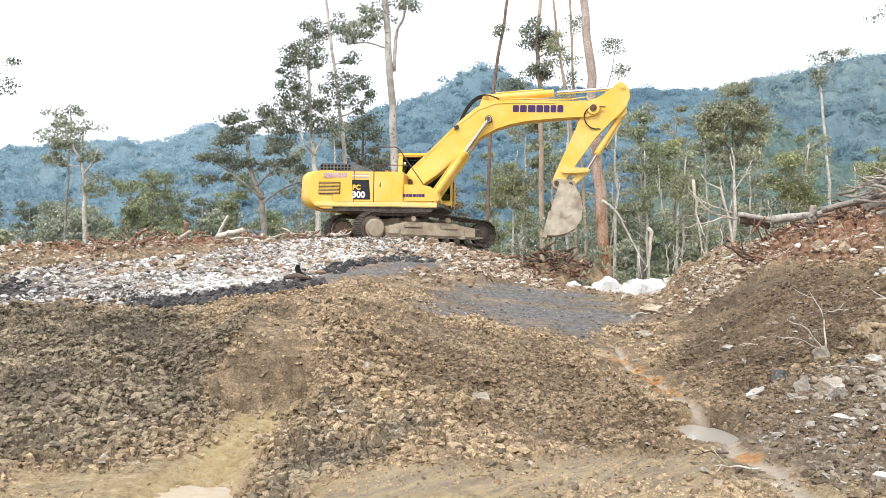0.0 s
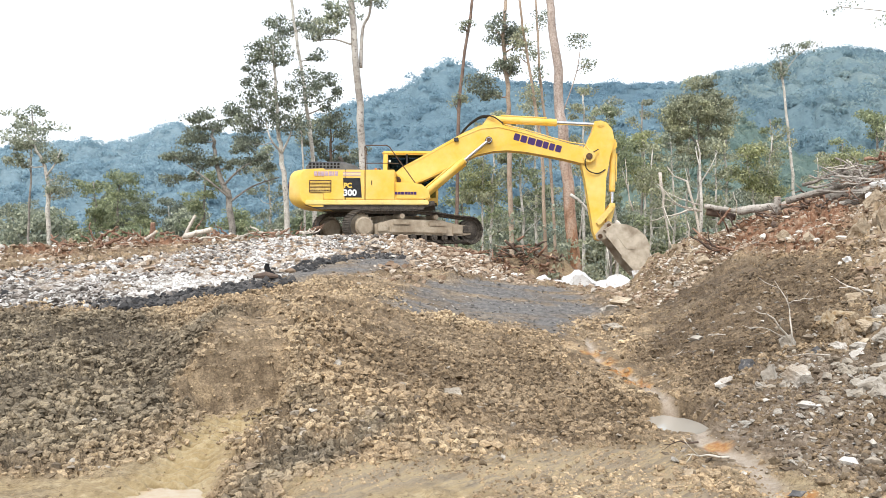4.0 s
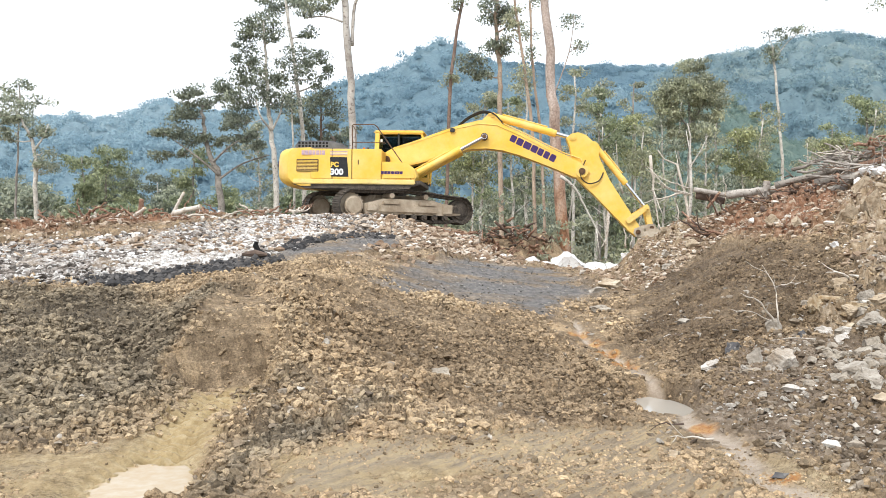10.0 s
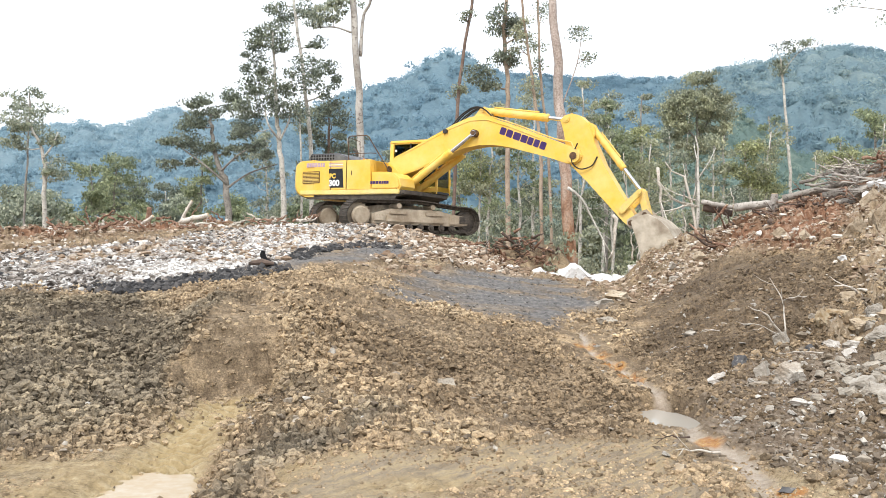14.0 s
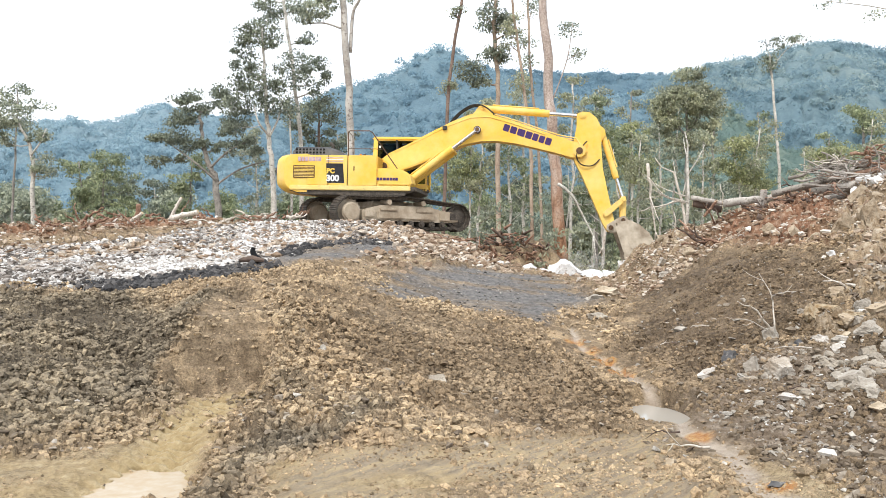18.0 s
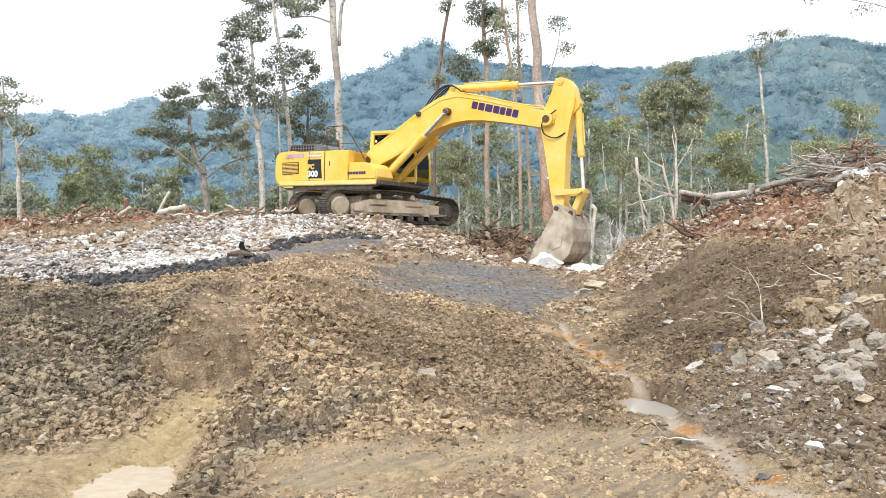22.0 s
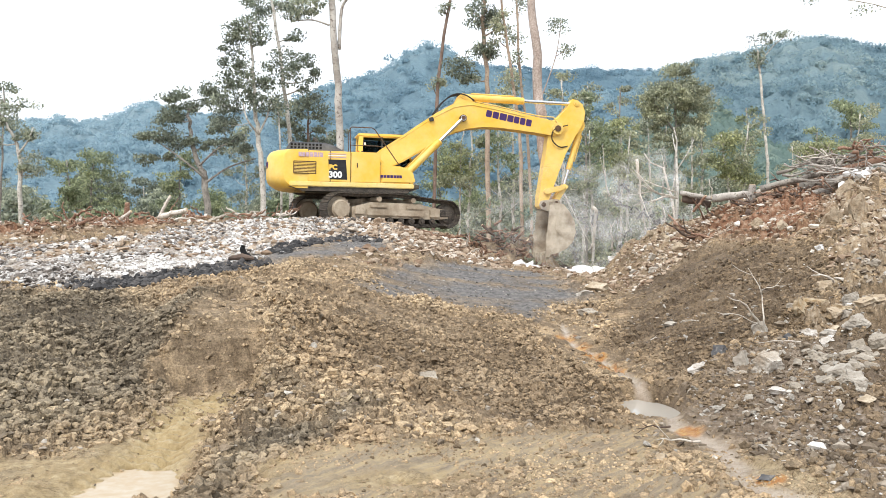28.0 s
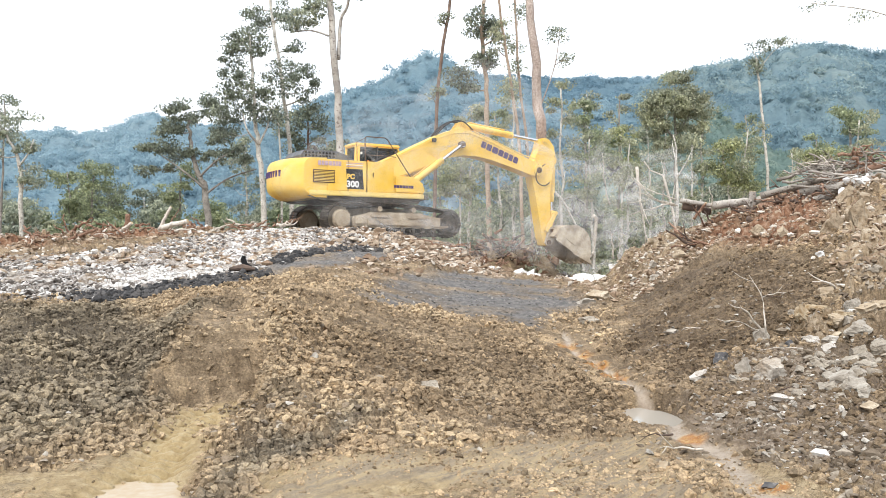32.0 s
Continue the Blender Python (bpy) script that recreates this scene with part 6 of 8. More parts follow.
def shaped_tree(y, stem, radius, tip, extra, crowns, per, leaf, kind, bark, label, seed):
    """A tree with a stem along bearings and slopes, further stems, and rounded leaf masses (place, half width, half height, clumps)."""
    rng = np.random.RandomState(seed)
    base = seen(*stem[0], y)
    foot = float(large_form(np.array([base.x]), np.array([y * 1.0]))[0])
    line = [seen(u, v, y) for u, v in stem]
    line[0].z = min(line[0].z, foot) - 0.3
    base = line[0].copy()
    root = thing("tree", label, "tree", "forest trees behind the clearing", m=Matrix.Translation(base))
    bm = bmesh.new()
    pts = [p - base for p in eased(line, 5)]
    n = len(pts) - 1
    pts = [p + Vector((rng.normal() * radius * 0.16, rng.normal() * radius * 0.5, 0)) if i else p for i, p in enumerate(pts)]
    tube(bm, pts, [radius * ((1.3 if i == 0 else 1.0) - (1 - tip) * (i / n) ** 0.9) for i in range(n + 1)], 12)
    wood = [(p, radius * (1 - (1 - tip) * i / n)) for i, p in enumerate(pts)]
    for places, r in extra:
        more = eased([seen(u, v, y + 0.4 * rng.normal() * (k > 0)) - base for k, (u, v) in enumerate(places)], 5)
        m = len(more) - 1
        tube(bm, more, [r * (1 - 0.6 * i / m) for i in range(m + 1)], 8)
        wood += [(p, r * (1 - 0.6 * i / m)) for i, p in enumerate(more)]
    clumps = []
    for u, v, hw, hh, count in crowns:
        for _ in range(count):
            d = rng.normal(size=3)
            d *= rng.uniform(0.25, 1) ** 0.5 / np.linalg.norm(d)
            clumps.append(seen(u + d[0] * hw, v + d[2] * hh, y) + Vector((0, d[1] * hw / 1000 * y * 0.8, 0)) - base)
    reach = lambda c: min((c - p).length + (0.8 if p.z > c.z else 0) for p, r in wood)
    clumps.sort(key=reach)
    centres, radii = [], []
    for c in clumps:
        p, r = min(wood, key=lambda w: (c - w[0]).length + (0.8 if w[0].z > c.z else 0))
        r = max(0.009, min(r * 0.5, 0.05))
        bend = p.lerp(c, 0.5) + Vector(rng.normal(size=3)) * 0.07 * (c - p).length - Vector((0, 0, 0.06 * (c - p).length))
        tube(bm, [p, bend, c], [r, r * 0.75, r * 0.45], 5)
        wood += [(bend, r * 0.75), (c, r * 0.5)]
        centres.append(c[:]), radii.append(rng.uniform(0.24, 0.66) * (1 + max(0, y - 46) * 0.02))
    part("trunk", bm, BARK[bark], root, smooth=True)
    ob = new("crown", leaf_mesh("crown", centres, radii, int(per * 1.7), leaf * 0.72, LEAF[kind], rng))
    ob.parent = root
    return root


# along the ridge, from the open end of the clearing to the heap
P = lambda u, y: (u - 784) / 1539 * y
shaped_tree(44, [(-470, -14), (-472, 41), (-473, 82), (-481, 106), (-494, 128)], 0.14, 0.3, [([(-473, 82), (-463, 96), (-456, 112)], 0.06)], [(-497, 128, 20, 18, 16), (-468, 102, 14, 12, 10), (-458, 67, 14, 14, 12), (-508, 99, 12, 9, 6)], 44, 0.17, "grey", "pale", "slender pale-barked tree with a thin grey-green crown", 30)
shaped_tree(50, [(-393, -3), (-391, 41), (-387, 74)], 0.09, 0.3, [], [(-406, 38, 23, 20, 20), (-377, 64, 26, 16, 22), (-390, 80, 13, 8, 8), (-367, 35, 16, 18, 12)], 44, 0.18, "green", "grey", "bushy green tree at the edge of the clearing", 31)
shaped_tree(43, [(-260, 4), (-261, 43), (-270, 72), (-278, 107), (-280, 133)], 0.2, 0.3, [([(-261, 54), (-286, 75), (-311, 93)], 0.07), ([(-268, 68), (-247, 88), (-221, 101)], 0.06), ([(-261, 49), (-234, 67), (-203, 77)], 0.06)], [(-318, 104, 23, 9, 13), (-289, 140, 23, 14, 17), (-257, 148, 16, 13, 10), (-299, 123, 18, 8, 10), (-241, 124, 20, 12, 12), (-318, 78, 18, 6, 8), (-237, 91, 29, 9, 14), (-286, 97, 20, 8, 10)], 60, 0.16, "dark", "grey", "wide-spreading dark-leaved tree with crooked pale limbs", 32)
shaped_tree(41, [(-194, 4), (-196, 56), (-201, 108), (-204, 140), (-206, 179), (-209, 230)], 0.15, 0.3, [([(-200, 105), (-213, 122), (-218, 143)], 0.06), ([(-200, 105), (-190, 126), (-186, 148)], 0.06)], [(-228, 195, 16, 26, 22), (-205, 224, 20, 18, 18), (-212, 160, 26, 18, 24), (-176, 179, 23, 23, 20), (-228, 224, 10, 12, 8), (-189, 140, 26, 14, 14), (-234, 166, 12, 8, 6), (-237, 141, 18, 14, 14), (-242, 115, 17, 12, 10)], 38, 0.16, "dark", "pale", "tall dark-leaved tree with a pale crooked stem", 33)
shaped_tree(43, [(-161, 1), (-164, 89), (-171, 163), (-182, 241), (-191, 314)], 0.12, 0.5, [], [(-199, 250, 20, 14, 14), (-170, 257, 13, 12, 8), (-150, 179, 20, 16, 14), (-160, 218, 9, 9, 6), (-140, 157, 13, 12, 8)], 40, 0.16, "dark", "pale", "tall slim leaning tree with dark open foliage", 34)
shaped_tree(46, [(-173, 4), (-175, 82), (-178, 137)], 0.08, 0.4, [], [(-178, 137, 16, 12, 8)], 36, 0.16, "olive", "pale", "thin pale stem with a small withering crown", 35)
shaped_tree(47, [(-139, -1), (-142, 70), (-143, 131)], 0.15, 0.3, [], [(-143, 127, 25, 25, 34), (-131, 92, 20, 16, 22), (-163, 115, 16, 20, 14), (-162, 69, 20, 20, 18)], 34, 0.18, "dark", "brown", "dense dark green tree behind the machine", 36)
shaped_tree(39, [(-103, 2), (-107, 85), (-111, 177), (-117, 263), (-123, 347)], 0.185, 0.72, [([(-108, 202), (-105, 247), (-96, 270), (-92, 347)], 0.09), ([(-119, 229), (-139, 235), (-163, 233)], 0.05)], [(-144, 252, 20, 12, 14), (-126, 271, 20, 12, 10), (-92, 280, 13, 9, 6), (-161, 240, 9, 5, 4)], 38, 0.17, "grey", "mottled", "tall white-barked twin-stemmed tree", 37)
shaped_tree(45, [(-2, 3), (4, 139), (10, 208), (19, 260), (25, 322)], 0.1, 0.7, [], [(14, 250, 6, 6, 4), (6, 161, 8, 8, 6)], 30, 0.18, "olive", "brown", "bare leaning dark trunk with a few tufts", 38)
shaped_tree(40, [(65, -5), (62, 104), (61, 178), (56, 226), (59, 271), (60, 323)], 0.125, 0.55, [], [(53, 245, 16, 16, 16), (71, 233, 9, 13, 9), (58, 200, 16, 12, 13), (27, 184, 14, 10, 9), (43, 169, 10, 9, 7)], 38, 0.17, "dark", "tan", "tall tan-stemmed tree with dark tufts of leaves", 39)
shaped_tree(38, [(103, -9), (99, 100), (89, 178), (79, 243), (72, 316)], 0.085, 0.5, [], [(76, 226, 9, 26, 12), (86, 175, 8, 13, 6)], 26, 0.15, "olive", "tan", "thin pale tree with feathery leaves", 40)
shaped_tree(40, [(116, -9), (109, 92), (99, 178), (94, 265), (91, 323)], 0.075, 0.5, [], [(94, 207, 8, 23, 9), (102, 252, 6, 13, 5)], 26, 0.15, "grey", "tan", "thin pale tree with feathery leaves", 41)
shaped_tree(37, [(137, -27), (126, 92), (119, 178), (112, 265), (106, 349)], 0.27, 0.52, [([(124, 149), (140, 195), (146, 237)], 0.03), ([(140, 195), (154, 204)], 0.018)], [(143, 227, 9, 12, 7), (153, 203, 6, 6, 4)], 24, 0.13, "grey", "big", "massive straight trunk, reddish below and pale above, tallest beside the pit", 42)
shaped_tree(46, [(30, -4), (31, 71), (35, 110)], 0.07, 0.4, [], [(26, 77, 16, 16, 18), (42, 58, 13, 16, 14), (16, 58, 10, 13, 8)], 40, 0.18, "lime", "pale", "light green young tree behind the boom", 43)
shaped_tree(48, [(176, 0), (176, 72), (173, 147)], 0.1, 0.4, [], [(173, 137, 16, 20, 16), (191, 102, 20, 16, 16)], 42, 0.2, "green", "grey", "slender green tree behind the pit", 44)
shaped_tree(48, [(215, 0), (217, 60), (216, 121)], 0.09, 0.4, [], [(217, 115, 20, 12, 16), (206, 82, 16, 16, 13), (227, 69, 16, 20, 15)], 40, 0.19, "lime", "pale", "slender yellow-green tree behind the pit", 45)
shaped_tree(58, [(281, 8), (279, 58), (278, 115), (278, 170)], 0.15, 0.3, [([(278, 109), (262, 130), (252, 144)], 0.08), ([(278, 112), (294, 136), (302, 161)], 0.08)], [(274, 149, 32, 21, 50), (300, 164, 17, 13, 16), (253, 128, 20, 14, 20), (282, 180, 17, 8, 12), (257, 154, 20, 13, 18), (262, 109, 25, 13, 18), (298, 128, 17, 18, 18), (242, 144, 14, 10, 10), (310, 145, 12, 14, 10), (281, 98, 18, 9, 10)], 46, 0.22, "olive", "grey", "big rounded grey-green tree with a pale forked stem", 46)
shaped_tree(52, [(343, 19), (341, 41), (335, 80), (332, 106)], 0.09, 0.4, [], [(336, 98, 18, 13, 20), (324, 74, 13, 13, 11), (350, 67, 20, 16, 18), (364, 53, 13, 10, 9)], 44, 0.2, "lime", "pale", "yellow-green tree with a thin stem", 47)
shaped_tree(45, [(444, 45), (444, 75), (443, 94)], 0.07, 0.4, [], [(440, 89, 20, 10, 18), (460, 89, 13, 9, 9)], 46, 0.17, "lime", "grey", "rounded light green bush behind the logs", 48)
shaped_tree(58, [(390, 16), (386, 59), (381, 116), (375, 180), (372, 203)], 0.115, 0.55, [([(374, 187), (390, 208), (411, 224)], 0.04)], [(372, 195, 8, 10, 12), (383, 216, 16, 5, 7), (405, 223, 12, 5, 5)], 30, 0.18, "dark", "pale", "tall thin pole-like tree with a small tuft", 49)
shaped_tree(30, [(585, -34), (580, 140), (571, 307)], 0.16, 0.5, [([(577, 211), (521, 252), (437, 265)], 0.03)], [(435, 257, 6, 4, 3), (492, 249, 12, 4, 5), (451, 268, 6, 4, 3), (585, 269, 39, 26, 10)], 9, 0.11, "grey", "pale", "tall tree whose twigs hang into the sky", 50)
tree(P(20, 48), 48, 7.6, 0.1, 0.3, 0.7, 1.6, 8, 26, 0.2, 0.5, "grey", "grey", "thin tree with sparse grey-green leaves", 2)
tree(P(1520, 70), 70, 9.5, 0.2, 0.2, 0.4, 2.8, 18, 50, 0.26, 0.8, "green", "grey", "broad green tree above the log pile", 21)
tree(P(700, 60), 60, 6.0, 0.1, 0.5, 0.5, 1.5, 8, 10, 0.2, 0.5, "rust", "brown", "half-dead tree with bare twigs", 23)
tree(P(-215, 30), 30, 6.2, 0.12, 0.3, 0.72, 2.9, 9, 26, 0.15, 0.4, "dark", "grey", "tree whose dark leafy sprays reach over the clearing", 25)



def forest(seed, count, y0, y1, kinds, group):
    """Rows of trees between the clearing and the hills, drawn from a few grown forms."""
    rng = np.random.RandomState(seed)
    forms = [tree(0, 80, h, 0.13, rng.uniform(-0.3, 0.3), 0.32, 2.0, 15, 46, 0.3, 0.85, k, b, lab, seed + i, group=group, z=0.0) for i, (h, k, b, lab) in enumerate(kinds)]
    first = list(forms)
    for i in range(count):
        y = y0 * (y1 / y0) ** rng.uniform()
        b = -0.62 + 1.24 * (i + rng.uniform()) / count
        m = Matrix.Translation((b * y, y, -3.0 + rng.uniform(-0.5, 0.6))) @ Matrix.Rotation(rng.uniform(0, 6.28), 4, "Z")
        src = forms[rng.randint(len(forms))]
        if first and src in first:
            src.matrix_world = m
            first.remove(src)
        else:
            copy_thing(src, m)
    for src in first:
        src.matrix_world = Matrix.Translation((rng.uniform(-20, 20), y1, -3.0))


for k, (u, y, h, kind, bark) in enumerate(((1010, 44, 7.4, "olive", "pale"), (1050, 52, 8.4, "grey", "pale"), (1070, 44, 5.0, "green", "pale"), (1110, 56, 9.0, "olive", "grey"), (1128, 44, 4.6, "olive", "pale"), (1172, 50, 6.0, "grey", "pale"), (1188, 62, 8.8, "green", "pale"), (1245, 50, 5.6, "olive", "pale"), (1262, 60, 9.2, "grey", "pale"), (1330, 52, 6.2, "olive", "pale"), (1345, 64, 8.8, "green", "grey"), (1420, 56, 5.2, "olive", "pale"), (1460, 62, 6.8, "green", "grey"), (905, 46, 6.4, "green", "pale"), (845, 46, 6.8, "olive", "pale"), (925, 52, 9.0, "olive", "pale"), (800, 54, 5.4, "green", "grey"), (655, 50, 4.6, "grey", "grey"), (600, 50, 5.4, "dark", "grey"), (455, 50, 5.4, "grey", "pale"), (330, 46, 3.6, "green", "grey"), (150, 46, 3.4, "green", "grey"), (1535, 58, 7.6, "olive", "pale"))):
    tree(P(u, y), y, h, 0.07 + 0.006 * h, 0.3 * math.sin(k * 2.3), 0.38, 1.35, 12, 26 if u > 990 else 32, 0.2, 0.5, kind, bark, "airy %s tree with a slim stem at the forest edge" % {"olive": "yellow-green", "green": "light green", "grey": "grey-green", "dark": "dark green"}[kind], 500 + k, twigs=3)
forest(401, 24, 52, 66, [(4.6, "green", "grey", "bushy green tree at the forest edge"), (4.2, "olive", "pale", "slender yellow-green tree at the forest edge"), (5.4, "grey", "grey", "grey-green tree at the forest edge"), (3.8, "green", "brown", "low leafy tree at the forest edge")], "trees at the forest edge")
forest(402, 44, 72, 115, [(7.0, "grey", "grey", "grey-green tree below the wooded hills"), (8.5, "grey", "pale", "pale-stemmed tree below the wooded hills"), (6.4, "green", "grey", "green tree below the wooded hills"), (8.0, "dark", "pale", "tall dark tree below the wooded hills")], "forest trees below the hills")


# ---- undergrowth along the ridge ----
def undergrowth(name, label, mat, count, b0, b1, y0, y1, h, seed, leaf=0.16):
    rng = np.random.RandomState(seed)
    y = rng.uniform(y0, y1, count)
    x = rng.uniform(b0, b1, count) * y
    z = large_form(x, y) - 0.3
    k = np.clip(0.6 + 1.6 * fbm(x * 0.5, y * 0.5, seed), 0.05, 1.4)
    c = np.stack([x, y, z + h * k * rng.uniform(0.3, 1, count)], -1)
    me = leaf_mesh(name, c, np.full(count, 0.4), 26, leaf, mat, rng)
    return tagged(new(name, me), label, "bushes", kind="stuff")


undergrowth("bushes", "grey-green bushes behind the ridge", LEAF["grey"], 200, -0.6, -0.1, 34, 46, 1.4, 7)
undergrowth("bushes", "yellow-green scrub behind the ridge", LEAF["olive"], 200, -0.6, -0.3, 36, 48, 1.5, 8)
undergrowth("bushes", "light green scrub beside the pit", LEAF["grey"], 300, 0.0, 0.42, 36, 52, 2.6, 9)
undergrowth("bushes", "olive scrub beside the pit", LEAF["olive"], 240, 0.1, 0.45, 34, 50, 2.2, 10)


# ---- boulders ----
def boulder(x, y, size, seed, mat, label, squash=(1.0, 0.8, 0.65), turn_z=0.0, tilt=0.0, up=0.0, name="boulder", category="rock", group=""):
    rng = np.random.RandomState(seed)
    bm = bmesh.new()
    near_by = size > 0.085 and y < 13
    bmesh.ops.create_icosphere(bm, subdivisions=5 if near_by and size > 0.13 else 4 if near_by else 3, radius=1.0)
    co = np.array([v.co[:] for v in bm.verts])
    block = np.linalg.qr(rng.normal(size=(3, 3)))[0]
    cuts = np.concatenate([block, -block, rng.normal(size=(6, 3))])
    cuts /= np.linalg.norm(cuts, axis=1)[:, None]
    for k, c in enumerate(cuts):
        d = co @ c
        co = co - np.outer(np.maximum(0, d - (rng.uniform(0.48, 0.72) if k < 6 else rng.uniform(0.6, 0.85))), c)
    for v, c in zip(bm.verts, co):
        n = noise.noise(Vector(c) * 2.1 + Vector((seed, 0, 0))) * 0.2 + noise.noise(Vector(c) * 5.0 + Vector((0, seed, 0))) * 0.1 + (noise.noise(Vector(c) * 13.0) * 0.05 + noise.noise(Vector(c) * 27.0) * 0.03 if near_by else 0)
        v.co = Vector((c[0] * squash[0], c[1] * squash[1], c[2] * squash[2])) * size * (1 + n)
    ob = solid(name, bm, mat, label, category, group)
    z = ground_at(x, y) + size * squash[2] * (0.3 + up)
    ob.matrix_world = Matrix.Translation((x, y, z)) @ pose(0, 0, 0, tilt, tilt * 0.6, turn_z)
    return ob


LIMESTONE = grainy("white_boulder", (0.66, 0.65, 0.64), (0.84, 0.84, 0.83), 2.5, 0.85, fine=14, bumps=0.6, dist=0.04, c3=(0.5, 0.46, 0.42))
GREYROCK = grainy("grey_boulder", (0.26, 0.222, 0.175), (0.46, 0.41, 0.335), 4.0, 0.9, fine=28, bumps=0.7, dist=0.02, c3=(0.2, 0.17, 0.14))
CHALK = grainy("chalky_rock", (0.27, 0.235, 0.19), (0.5, 0.46, 0.4), 6.0, 0.9, fine=26, bumps=0.7, dist=0.02, c3=(0.3, 0.26, 0.21))
TANROCK = grainy("tan_sandstone", (0.36, 0.28, 0.19), (0.54, 0.46, 0.35), 3.5, 0.9, fine=24, bumps=0.6, dist=0.02, c3=(0.22, 0.17, 0.12))
OCHRE = grainy("ochre_ledge_rock", (0.25, 0.165, 0.08), (0.47, 0.4, 0.29), 6.0, 0.9, fine=16, bumps=0.7, dist=0.03, c3=(0.24, 0.17, 0.09))
BROWNFACE = grainy("brown_faced_boulder", (0.25, 0.19, 0.13), (0.58, 0.54, 0.48), 2.6, 0.9, fine=24, bumps=0.6, dist=0.02, c3=(0.36, 0.3, 0.23))
CLAYROCK = grainy("cut_bank_clay", (0.24, 0.175, 0.11), (0.45, 0.375, 0.275), 2.6, 0.92, fine=9, bumps=1.0, dist=0.08, c3=(0.22, 0.16, 0.1))
PALEROCK = grainy("dusty_white_rock", (0.42, 0.38, 0.33), (0.64, 0.6, 0.55), 7.0, 0.9, fine=22, bumps=0.8, dist=0.03, c3=(0.3, 0.25, 0.2))
SHALE = grainy("dark_shale", (0.06, 0.06, 0.065), (0.14, 0.135, 0.13), 5.0, 0.8, fine=30, bumps=0.6, dist=0.02, c3=(0.24, 0.22, 0.2))

white_a = boulder(3.36, 24.0, 0.52, 3, LIMESTONE, "white limestone boulder beside the pit", (1.0, 0.8, 0.72), group="white boulders")
white_big = boulder(4.15, 23.0, 0.84, 5, LIMESTONE, "large white limestone boulder pushed by the bucket", (1.0, 0.7, 0.6), 12, group="white boulders")
for x, y, s, k in ((3.85, 24.3, 0.3, 7), (4.25, 24.2, 0.36, 8), (4.62, 24.0, 0.34, 9), (4.95, 23.6, 0.26, 10), (2.4, 24.2, 0.26, 11), (1.6, 24.6, 0.2, 12), (4.4, 25.2, 0.4, 13), (2.9, 24.9, 0.22, 15)):
    boulder(x, y, s, k, LIMESTONE, "small white limestone boulder beside the pit", group="white boulders", up=-0.1)
